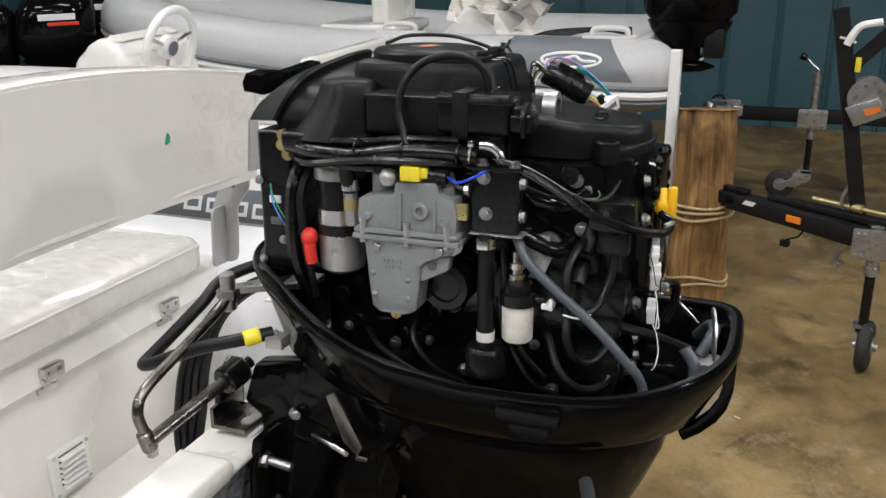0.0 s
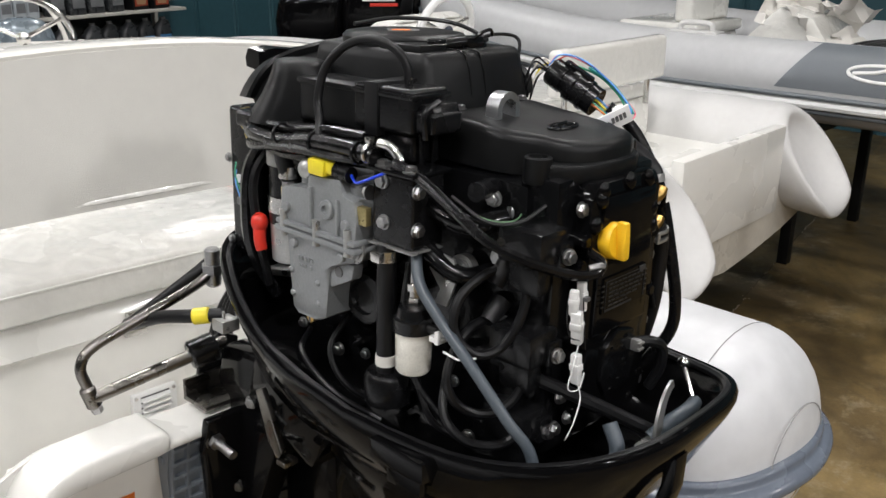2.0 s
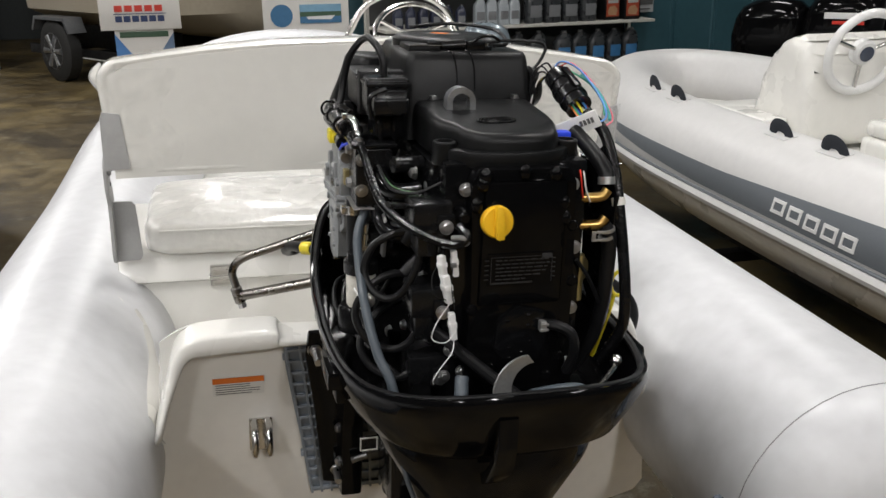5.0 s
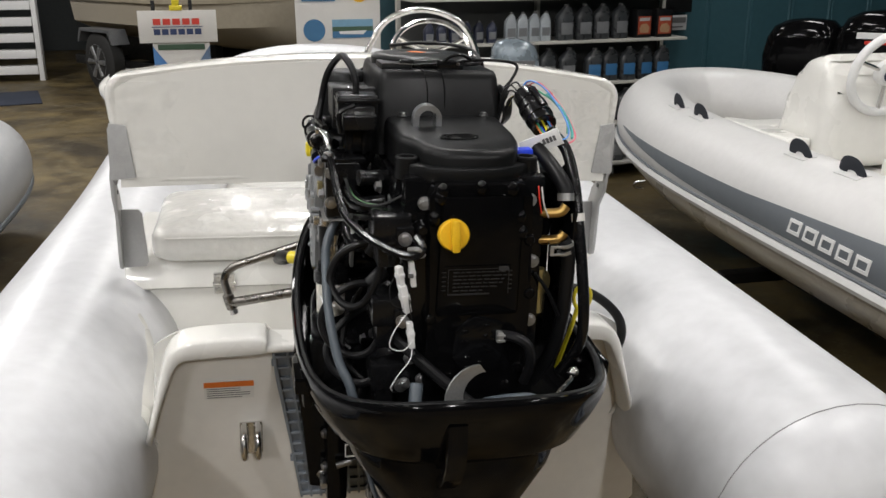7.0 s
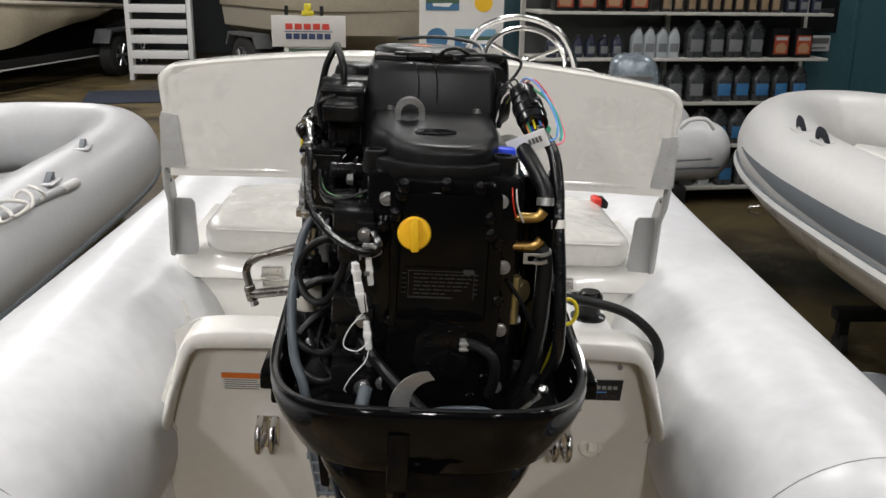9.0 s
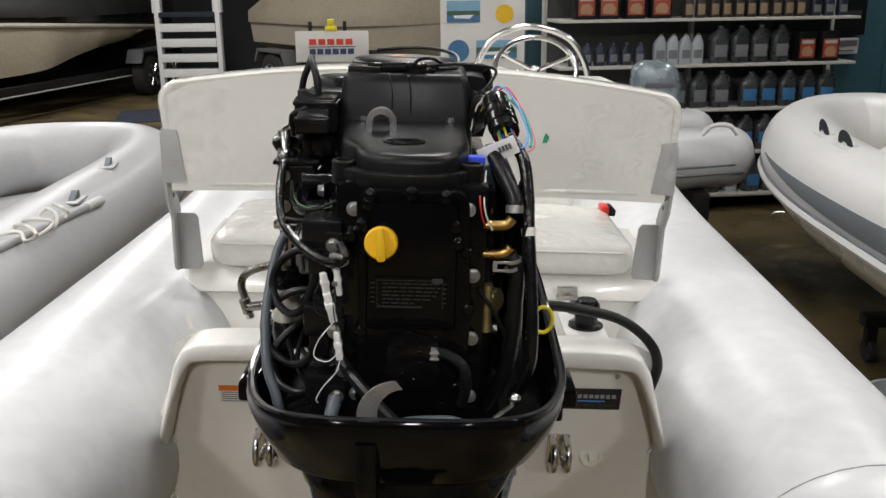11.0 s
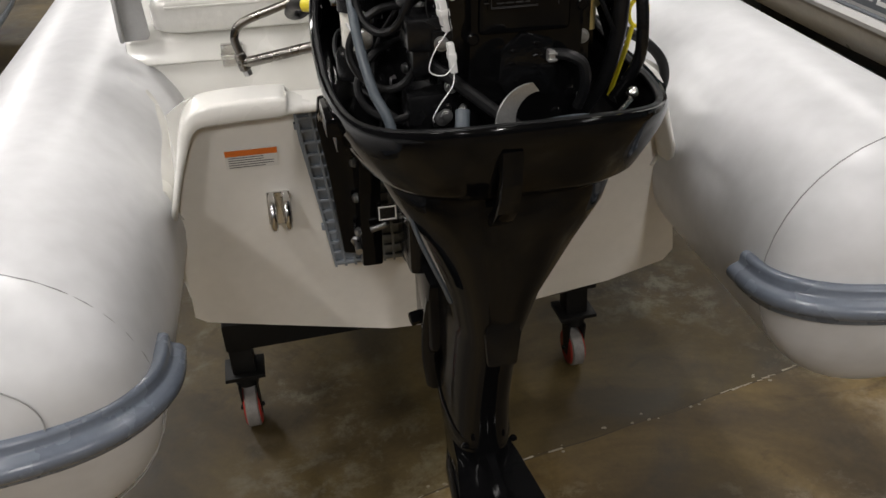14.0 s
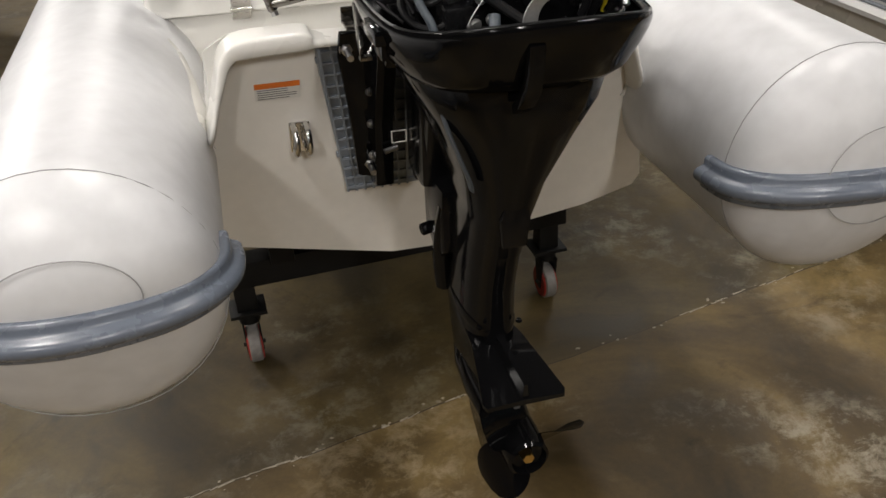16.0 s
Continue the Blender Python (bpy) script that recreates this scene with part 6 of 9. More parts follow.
for lx_, ly_ in ((-0.080, 0.079), (0.071, 0.075)):
    mp("cover_lug", M().lathe((lx_, ly_, 1.597), (0, 0, 1), [(0, 0.0135), (0.002, 0.0150), (0.026, 0.0145), (0.0275, 0.0130), (0.0275, 0.0098), (0.018, 0.0092), (0.018, 0.001)], 24), PLAST, "", belt)
    mp("lug_bolt", M().rod((lx_, ly_, 1.612), (lx_, ly_, 1.619), 0.0055, n=6), DARKSTEEL, "", belt)
mp("badge_oval", M().hose([(-0.010 + 0.024 * math.cos(a), 0.101 + 0.0085 * math.sin(a), 1.6438 + 0.0008 * math.sin(a)) for a in [6.28319 * k / 24 for k in range(24)]], 0.0016, 6, 1, True), PLAST2, "", belt)
for q in (-0.004, 0.004):
    mp("badge_bar", M().hose([(-0.026, 0.101 + q - 0.003, 1.6444 + 0.09 * q), (-0.010, 0.101 + q, 1.6450 + 0.09 * q), (0.006, 0.101 + q + 0.003, 1.6450 + 0.09 * q)], 0.0016, 6, 4), PLAST2, "", belt)
for bx_, by_ in ((-0.066, 0.197), (0.046, 0.201)):
    bolt((bx_, by_, 1.654), (0, 0, 1), 0.0052, belt)
h = []
for k in range(13):
    a = math.pi * k / 12
    h.append((-0.041 - 0.0150 * math.cos(a), 1.6575 + 0.0150 * math.sin(a)))
path = [(-0.0560, 1.640)] + h + [(-0.0260, 1.640)]
rings = []
for i, (x, z) in enumerate(path):
    cx, cz = -0.041, min(z, 1.6575)
    d = Vector((x - cx, 0, z - cz)).normalized()
    rings.append([(x - d.x * 0.0038, 0.150, z - d.z * 0.0038), (x + d.x * 0.0038, 0.150, z + d.z * 0.0038), (x + d.x * 0.0038, 0.167, z + d.z * 0.0038), (x - d.x * 0.0038, 0.167, z - d.z * 0.0038)])
mp("lifting_eye", M().loft(rings), CHROME, "galvanised steel lifting eye")

# air intake silencer on top
def rbox(lo, hi, r, **kw):
    return M().box(lo, hi, r, seg=3, **kw)


def tapered(rows, r):
    """A rounded box that narrows upwards. rows: z, x0, x1, y0, y1."""
    rings = []
    for z, x0, x1, y0, y1, inset in rows:
        ring = []
        for cx, cy, a0 in ((x1 - r, y1 - r, 0), (x0 + r, y1 - r, 90), (x0 + r, y0 + r, 180), (x1 - r, y0 + r, 270)):
            for k in range(4):
                a = radians(a0 + 30 * k)
                ring.append((cx + (r - inset) * math.cos(a), cy + (r - inset) * math.sin(a), z))
        rings.append(ring)
    return M().loft(rings)


sil = mp("intake_silencer", tapered([(1.600, -0.104, 0.077, 0.206, 0.414, 0.0), (1.650, -0.102, 0.075, 0.210, 0.412, 0.0), (1.699, -0.096, 0.071, 0.220, 0.408, 0.0), (1.706, -0.0955, 0.0705, 0.2215, 0.4075, 0.0012), (1.7108, -0.095, 0.070, 0.223, 0.407, 0.004), (1.712, -0.095, 0.070, 0.223, 0.407, 0.009)], 0.012), PLAST, "satin black air intake silencer", angle=50)
for x in (-0.030, -0.006):
    mp("groove_rib", M().hose([(x, 0.2125, 1.655), (x, 0.2165, 1.685), (x - 0.002, 0.2205, 1.700), (x - 0.006, 0.226, 1.7115), (x - 0.016, 0.250, 1.7128)], 0.0011, 6, 5), PLAST2, "", sil)
mp("top_step", M().box((-0.090, 0.236, 1.708), (-0.048, 0.300, 1.7185), 0.003), PLAST, "", sil)
mp("step_edge", M().hose([(-0.090, 0.236, 1.7185), (-0.069, 0.2355, 1.7188), (-0.048, 0.236, 1.7185), (-0.047, 0.262, 1.7188)], 0.0010, 6, 3), STEEL, "", sil)
mp("silencer_cap", M().lathe((-0.018, 0.332, 1.7095), (0, 0, 1), [(0, 0.074), (0.010, 0.074), (0.014, 0.070), (0.016, 0.058), (0.016, 0.002)], 40), PLAST, "", sil)
lbl = mp("warning_label", M().slab([(-0.046, 0.331), (-0.012, 0.314), (0.008, 0.335), (-0.026, 0.355)], "z", 1.7250, 1.7262), INK, "dark label with a worn orange mark", sil)
mp("label_mark", M().slab([(-0.040, 0.331), (-0.020, 0.321), (-0.012, 0.330), (-0.032, 0.341)], "z", 1.7261, 1.7268), ORANGE, "", lbl)
arch = smooth_line([Vector(p) for p in ((-0.118, 0.515, 1.632), (-0.113, 0.505, 1.652), (-0.104, 0.496, 1.670), (-0.085, 0.488, 1.686), (-0.050, 0.480, 1.697), (0.0, 0.475, 1.704), (0.05, 0.472, 1.708), (0.098, 0.470, 1.708), (0.114, 0.476, 1.698), (0.120, 0.490, 1.665), (0.121, 0.505, 1.640))], 5)
rings = []
for i, p in enumerate(arch):
    t = (arch[min(i + 1, len(arch) - 1)] - arch[max(i - 1, 0)]).normalized()
    n = Vector((0, 1, 0)).cross(t).normalized()
    n = n if n.dot(p - Vector((0, 0.49, 1.64))) > 0 else -n
    rings.append([p + n * u + Vector((0, v, 0)) for u, v in ((-0.014, 0.0), (-0.003, -0.002), (0.0, 0.002), (-0.010, 0.030), (-0.026, 0.052), (-0.036, 0.050), (-0.022, 0.022))])
mp("shroud_plate", M().loft(rings), PLAST, "arched black front shroud", sil, 50)
front = [Vector((p.x * 0.90, p.y, 1.62 + (p.z - 1.62) * 0.86)) for p in arch]
mp("front_shroud", M().loft([[Vector((p.x, 0.385, p.z)) for p in front] + [Vector((0.10, 0.385, 1.606)), Vector((-0.10, 0.385, 1.606))], [p + Vector((0, 0.004, 0)) for p in front] + [Vector((0.10, 0.500, 1.606)), Vector((-0.10, 0.508, 1.606))]]), PLAST, "", sil, 50)
rings = []
for z, k, o in ((1.618, 1.42, 0.018), (1.632, 1.30, 0.012), (1.648, 1.14, 0.006), (1.664, 1.0, 0.002), (1.677, 0.90, 0.0), (1.685, 0.84, 0.0), (1.6895, 0.76, 0.0), (1.691, 0.62, 0.0), (1.691, 0.2, 0.0)):
    ring = []
    for i in range(48):
        a = 6.28319 * i / 48
        rr = k * (1 - 0.055 * (0.5 + 0.5 * math.cos(5 * a)) ** 2 * (1 if z < 1.686 else 0.3))
        ring.append((-0.120 + 0.036 * rr * math.cos(a), 0.402 + o + 0.043 * rr * math.sin(a), z))
    rings.append(ring)
mp("resonator_bulge", M().loft(rings), PLAST, "fluted black resonator", sil, 60)
mp("shroud_base", rbox((-0.160, 0.362, 1.606), (-0.09, 0.482, 1.626), 0.006), PLAST2, "", sil)
mp("side_duct", rbox((-0.152, 0.262, 1.630), (-0.095, 0.366, 1.676), 0.006), PLAST, "", sil)
mp("duct_lip", M().box((-0.1535, 0.260, 1.6715), (-0.095, 0.368, 1.6775), 0.002), PLAST, "", sil)

mp("relay_box", rbox((-0.154, 0.184, 1.636), (-0.100, 0.272, 1.683), 0.005), PLAST2, "black plastic relay box")
mp("relay_strap", M().box((-0.1565, 0.232, 1.630), (-0.098, 0.252, 1.686), 0.002), HOSE, "black rubber strap")
mp("relay_lid", M().box((-0.1555, 0.182, 1.672), (-0.098, 0.274, 1.678), 0.002), PLAST2)
cb_ = mp("connector_block", rbox((-0.150, 0.158, 1.640), (-0.106, 0.184, 1.662), 0.004), PLAST2, "black plastic connector on the relay box")
mp("block_cap", M().slab([(0.160, 1.661), (0.183, 1.661), (0.180, 1.670), (0.164, 1.670)], "x", -0.146, -0.108, 0.002), PLAST2, "", cb_)
mp("connector_clip", M().hose([(-0.152, 0.166, 1.636), (-0.154, 0.166, 1.662), (-0.134, 0.166, 1.6725)], 0.0032, 8, 4), PLAST2)
mp("aft_connector", rbox((-0.145, 0.190, 1.606), (-0.105, 0.235, 1.638), 0.005), PLAST2)
for x in (-0.140, -0.122):
    mp("connector_rib", M().box((x, 0.184, 1.605), (x + 0.006, 0.187, 1.635), 0.0015), PLAST2)
mp("front_handle", M().loft([[(-0.062, 0.562 + a, z) for a, z in ((0, 1.656), (0.030, 1.660), (0.032, 1.672), (0.026, 1.684), (0.002, 1.682))], [(-0.040, 0.555 + a, z) for a, z in ((0, 1.658), (0.032, 1.662), (0.034, 1.676), (0.028, 1.688), (0.002, 1.686))],
                              [(-0.005, 0.548 + a, z) for a, z in ((0, 1.664), (0.022, 1.666), (0.024, 1.676), (0.020, 1.684), (0.002, 1.682))], [(0.07, 0.538 + a, z) for a, z in ((0, 1.668), (0.024, 1.670), (0.026, 1.682), (0.020, 1.692), (0.002, 1.690))]]).box((0.0, 0.48, 1.664), (0.06, 0.545, 1.684), 0.004), GLOSS, "gloss black front latch handle")
mp("breather_hose", M().hose([(-0.127, 0.216, 1.680), (-0.128, 0.217, 1.698), (-0.132, 0.224, 1.714), (-0.138, 0.240, 1.724), (-0.141, 0.264, 1.726), (-0.147, 0.292, 1.717), (-0.158, 0.311, 1.694), (-0.165, 0.316, 1.662), (-0.170, 0.308, 1.638), (-0.178, 0.300, 1.620)], 0.0048, 10, 6), HOSE, "black breather hose")
mp("hose_clip", M().hose([(-0.129, 0.214, 1.684), (-0.136, 0.207, 1.687), (-0.140, 0.199, 1.692)], 0.0012, 6, 4), STEEL)
sn_ = mp("sensor", M().rod((-0.046, 0.246, 1.7170), (-0.012, 0.243, 1.7190), 0.0065, n=12, bevel=0.001).box((-0.012, 0.236, 1.7115), (0.014, 0.254, 1.7250), 0.003), PLAST2, "black air sensor")
mp("sensor_ear", M().rod((0.016, 0.245, 1.7115), (0.016, 0.245, 1.7170), 0.009, n=14), PLAST2, "", sn_)
mp("sensor_screw", M().rod((0.016, 0.245, 1.7170), (0.016, 0.245, 1.7205), 0.004, n=6), STEEL, "", sn_)
mp("sensor_clip", M().hose([(-0.004, 0.236, 1.7230), (0.004, 0.230, 1.7300), (0.020, 0.232, 1.7320), (0.034, 0.240, 1.7250)], 0.0022, 6, 4), PLAST2, "", sn_)
mp("sensor_plug", M().box((-0.064, 0.238, 1.7150), (-0.046, 0.252, 1.7240), 0.002), PLAST2)
wire("sensor_lead", [(0.014, 0.245, 1.7210), (0.045, 0.250, 1.7240), (0.085, 0.262, 1.7220), (0.104, 0.262, 1.7185), (0.106, 0.256, 1.7110), (0.095, 0.248, 1.6950), (0.082, 0.240, 1.685)], 0.0022, HOSE)
wire("top_lead", [(-0.06, 0.375, 1.7310), (0.0, 0.365, 1.7370), (0.05, 0.320, 1.7330), (0.055, 0.270, 1.7190), (0.030, 0.250, 1.7170)], 0.0026, HOSE)
mp("right_motor", M().rod((0.074, 0.24, 1.662), (0.092, 0.24, 1.662), 0.030, 0.024, n=20, bevel=0.004), PLAST)

# left side of the engine, from the front
cdi = mp("ignition_box", rbox((-0.135, 0.484, 1.432), (-0.060, 0.532, 1.622), 0.006), PLAST2, "black ignition module")
for z, mt, w_ in ((1.530, WHITE, 0.010), (1.500, INK, 0.01)):
    mp("module_tag", M().box((-0.1385, 0.500, z - w_ / 2), (-0.134, 0.516, z + w_ / 2), 0.001), mt, "", cdi)
for z in (1.445, 1.475, 1.555):
    bolt((-0.137, 0.530 if z != 1.475 else 0.498, z), (-1, 0, 0), 0.005, cdi)
mp("gold_bracket", M().slab([(0.478, 1.600), (0.496, 1.606), (0.500, 1.622), (0.488, 1.626), (0.490, 1.612), (0.474, 1.606)], "x", -0.140, -0.132, 0.002).rod((-0.138, 0.486, 1.592), (-0.128, 0.486, 1.592), 0.008, n=14).rod((-0.139, 0.494, 1.604), (-0.128, 0.494, 1.604), 0.007, n=14), GOLDZINC, "yellow zinc throttle link", cdi)
for c_, dz in ((GREEN, 0), (SKY, 0.010)):
    wire("thin_wire", [(-0.140, 0.512, 1.552 - dz), (-0.146, 0.505, 1.535 - dz), (-0.142, 0.490, 1.505 - dz), (-0.125, 0.475, 1.48)], 0.0010, c_, n=5)
wire("front_loom", [(-0.10, 0.47, 1.60), (-0.142, 0.475, 1.56), (-0.150, 0.478, 1.50), (-0.145, 0.475, 1.44), (-0.12, 0.46, 1.38)], 0.0085, LOOM)
wire("front_loom", [(-0.10, 0.45, 1.60), (-0.146, 0.462, 1.55), (-0.148, 0.460, 1.48), (-0.135, 0.455, 1.40)], 0.006, HOSE)
sx, sy = -0.118, 0.420
sm = mp("starter_motor", M().lathe((sx, sy, 1.436), (0, 0, 1), [(0, 0.022), (0.006, 0.030), (0.055, 0.0315), (0.056, 0.0315)], 32), CASTRAW, "starter motor with alloy end caps")
mp("starter_band", M().lathe((sx, sy, 1.490), (0, 0, 1), [(0, 0.0322), (0.016, 0.0322)], 32), PLAST2, "", sm)
mp("starter_ring", M().lathe((sx, sy, 1.505), (0, 0, 1), [(0, 0.0335), (0.020, 0.0335)], 32), STEEL, "", sm)
mp("starter_body", M().lathe((sx, sy, 1.5245), (0, 0, 1), [(0, 0.0315), (0.040, 0.0315)], 32), PLAST2, "", sm)
mp("starter_top", M().lathe((sx, sy, 1.564), (0, 0, 1), [(0, 0.034), (0.018, 0.034), (0.024, 0.030)], 32), CASTRAW, "", sm)
mp("starter_flange", M().slab([(-0.165, 0.355), (-0.150, 0.345), (-0.10, 0.36), (-0.09, 0.46), (-0.15, 0.465)], "z", 1.584, 1.594, 0.002), CASTRAW, "", sm)
mp("red_boot", M().ball((-0.150, 0.452, 1.487), (0.0105, 0.0115, 0.0125), 14, 12).hose([(-0.150, 0.452, 1.480), (-0.151, 0.451, 1.464), (-0.150, 0.449, 1.452)], lambda u: 0.0085 - 0.001 * u, 10, 5), RED, "red rubber terminal boot")
# grey fuel vapour separator
vs = mp("vapour_separator", M().slab([(0.238, 1.516), (0.362, 1.516), (0.367, 1.530), (0.365, 1.555), (0.345, 1.560), (0.318, 1.562), (0.316, 1.578), (0.262, 1.582), (0.258, 1.566), (0.240, 1.562), (0.236, 1.54)], "x", -0.182, -0.115, 0.005), CASTGREY, "grey painted alloy fuel vapour separator")
mp("separator_flange", M().slab([(-0.188, 0.232), (-0.11, 0.232), (-0.11, 0.372), (-0.188, 0.372)], "z", 1.504, 1.511, 0.003), CASTGREY, "", vs)
mp("separator_flange", M().slab([(-0.187, 0.234), (-0.11, 0.234), (-0.11, 0.370), (-0.187, 0.370)], "z", 1.5125, 1.519, 0.003), CASTGREY, "", vs)
mp("separator_bowl", M().loft([[(-0.182, a_, z), (-0.178, a_ - 0.006, z), (-0.12, a_ - 0.006, z), (-0.12, b_ + 0.004, z), (-0.178, b_ + 0.004, z), (-0.182, b_ - 0.002, z)] for a_, b_, z in ((0.246, 0.356, 1.504), (0.250, 0.354, 1.492), (0.276, 0.353, 1.482), (0.290, 0.352, 1.472), (0.294, 0.349, 1.44), (0.297, 0.346, 1.415), (0.306, 0.338, 1.409))]), CASTGREY, "", vs)
mp("bowl_bracket", M().slab([(0.246, 1.488), (0.290, 1.488), (0.300, 1.470), (0.285, 1.452), (0.250, 1.470)], "x", -0.176, -0.160, 0.003), CASTGREY, "", vs)
mp("bracket_hole", M().rod((-0.1775, 0.270, 1.475), (-0.165, 0.270, 1.475), 0.006, n=14), INK, "", vs)
for y in (0.248, 0.300, 0.358):
    mp("flange_screw", M().rod((-0.183, y, 1.500), (-0.183, y, 1.526), 0.0048, n=10).rod((-0.183, y, 1.526), (-0.183, y, 1.530), 0.0056, n=6), CASTRAW, "", vs)
for k in range(5):
    mp("cast_text_bar", M().box((-0.1836, 0.3305 - 0.0055 * k, 1.4760), (-0.178, 0.3340 - 0.0055 * k, 1.4810), 0.0006), CASTGREY, "", vs)
    if k != 3:
        mp("cast_text_bar", M().box((-0.1832, 0.3295 - 0.0050 * k, 1.4675), (-0.178, 0.3325 - 0.0050 * k, 1.4720), 0.0006), CASTGREY, "", vs)
for y, z in ((0.252, 1.534), (0.352, 1.534), (0.340, 1.494), (0.258, 1.496)):
    mp("cast_boss", M().rod((-0.176, y, z), (-0.1865, y, z), 0.0062, 0.0054, n=14, bevel=0.001), CASTGREY, "", vs)
mp("port_collar", M().lathe((-0.182, 0.282, 1.545), (-1, 0, 0), [(0, 0.011), (0.003, 0.011), (0.0045, 0.0095), (0.0045, 0.0055), (0.001, 0.005), (0.001, 0.001)], 22), CASTGREY, "", vs)
mp("drain_screw", M().lathe((-0.172, 0.318, 1.408), (-1, 0, -0.1), [(0, 0.0065), (0.008, 0.0065), (0.0085, 0.002)], 16), BRASS, "brass drain screw", vs)
mp("screw_slot", M().box((-0.1815, 0.3170, 1.402), (-0.180, 0.3185, 1.413)), INK, "", vs)
for y, z in ((0.232, 1.548),):
    mp("yellow_tag", M().box((-0.178, y - 0.007, z - 0.011), (-0.170, y + 0.007, z + 0.009), 0.001), GOLDZINC, "", vs)
mp("lid_boss", M().rod((-0.150, 0.345, 1.545), (-0.150, 0.345, 1.584), 0.013, n=18, bevel=0.003), CASTGREY, "", vs)
mp("lid_boss", M().rod((-0.160, 0.255, 1.54), (-0.160, 0.255, 1.576), 0.010, n=16, bevel=0.003), CASTGREY, "", vs)
mp("lid_rib", M().box((-0.186, 0.306, 1.520), (-0.178, 0.311, 1.566), 0.002), CASTGREY, "", vs)
mp("lid_rib", M().box((-0.186, 0.262, 1.520), (-0.178, 0.266, 1.560), 0.002), CASTGREY, "", vs)
for y, z in ((0.300, 1.455), (0.300, 1.430), (0.347, 1.46), (0.345, 1.432)):
    mp("cast_nub", M().ball((-0.182, y, z), (0.003, 0.004, 0.004), 8, 6), CASTGREY, "", vs)
yc = mp("yellow_connector", M().box((-0.190, 0.280, 1.582), (-0.160, 0.306, 1.600), 0.003).box((-0.186, 0.272, 1.586), (-0.166, 0.282, 1.598), 0.002), LEMON, "yellow electrical connector")
mp("connector_plug", M().rod((-0.176, 0.274, 1.590), (-0.176, 0.250, 1.588), 0.009, n=14), PLAST2, "", yc)
mp("relay_round", M().lathe((-0.165, 0.327, 1.580), (-1, 0, 0.2), [(0, 0.011), (0.012, 0.011), (0.015, 0.008), (0.016, 0.001)], 18), CASTRAW)
wire("blue_wire", [(-0.176, 0.250, 1.588), (-0.182, 0.235, 1.584), (-0.182, 0.215, 1.592), (-0.172, 0.196, 1.602)], 0.0017, BLUE, "blue wire")
# loom across the top of the left side
wire("upper_loom", [(-0.140, 0.480, 1.604), (-0.168, 0.430, 1.606), (-0.176, 0.370, 1.606), (-0.180, 0.310, 1.616), (-0.179, 0.250, 1.618), (-0.176, 0.214, 1.614)], 0.0092, LOOM, "taped black wiring loom", n=10)
wire("upper_loom", [(-0.130, 0.485, 1.592), (-0.166, 0.440, 1.590), (-0.180, 0.380, 1.600), (-0.184, 0.320, 1.606), (-0.180, 0.262, 1.606), (-0.160, 0.225, 1.604)], 0.0058, LOOM, "taped black wiring loom", n=9)
wire("upper_loom", [(-0.120, 0.470, 1.618), (-0.160, 0.420, 1.620), (-0.168, 0.360, 1.622), (-0.172, 0.300, 1.630), (-0.166, 0.240, 1.630)], 0.0050, LOOM, "taped black wiring loom", n=9)
wire("upper_hose", [(-0.150, 0.390, 1.555), (-0.160, 0.388, 1.590), (-0.165, 0.36, 1.605), (-0.17, 0.32, 1.606), (-0.17, 0.28, 1.606)], 0.0105, HOSE, n=10)
mp("hose_clamp", M().lathe((-0.150, 0.390, 1.556), (0, 0, 1), [(0, 0.0125), (0.014, 0.0125)], 20), STEEL, "steel hose clamp")
wire("sleeve", [(-0.150, 0.390, 1.552), (-0.150, 0.388, 1.51)], 0.0095, CASTRAW)
mp("sleeve_tag", M().rod((-0.150, 0.3895, 1.545), (-0.150, 0.389, 1.530), 0.0102, n=16), GOLDZINC, "yellow band on the hose sleeve")
for y in (0.235, 0.305, 0.365):
    mp("cable_tie", M().hose([Vector((-0.1785 + 0.0112 * math.cos(a), y, 1.6155 + 0.0112 * math.sin(a))) for a in [6.28319 * k / 12 for k in range(12)]], 0.002, 5, 2, True), PLAST2)
wire("lower_loom", [(-0.12, 0.47, 1.595), (-0.158, 0.43, 1.598), (-0.166, 0.38, 1.592), (-0.165, 0.33, 1.596), (-0.15, 0.28, 1.60)], 0.008, LOOM)
# black regulator and its pipe
reg = mp("regulator_box", rbox((-0.172, 0.163, 1.523), (-0.125, 0.222, 1.600), 0.004), PLAST2, "black regulator box with zinc bolts")
mp("reg_plate", M().slab([(-0.178, 0.158), (-0.12, 0.158), (-0.12, 0.226), (-0.178, 0.226)], "z", 1.600, 1.6045, 0.001), CAST, "", reg)
mp("reg_plate", M().slab([(-0.176, 0.158), (-0.13, 0.158), (-0.13, 0.222), (-0.176, 0.224)], "z", 1.5205, 1.5225, 0.001), CASTRAW, "", reg)
for p_, d_ in (((-0.172, 0.206, 1.590), (-1, 0, 0)), ((-0.172, 0.203, 1.547), (-1, 0, 0)), ((-0.165, 0.163, 1.585), (0, -1, 0)), ((-0.165, 0.163, 1.545), (0, -1, 0)), ((-0.175, 0.222, 1.575), (0, 1, 0)), ((-0.168, 0.210, 1.6045), (0, 0, 1)), ((-0.168, 0.170, 1.6045), (0, 0, 1))):
    bolt(p_, d_, 0.0068, reg)
mp("steel_elbow", M().hose([(-0.166, 0.186, 1.604), (-0.166, 0.187, 1.612), (-0.167, 0.192, 1.621), (-0.169, 0.201, 1.627), (-0.172, 0.212, 1.628)], 0.0056, 10, 6), STEEL, "bright steel pipe elbow", reg)
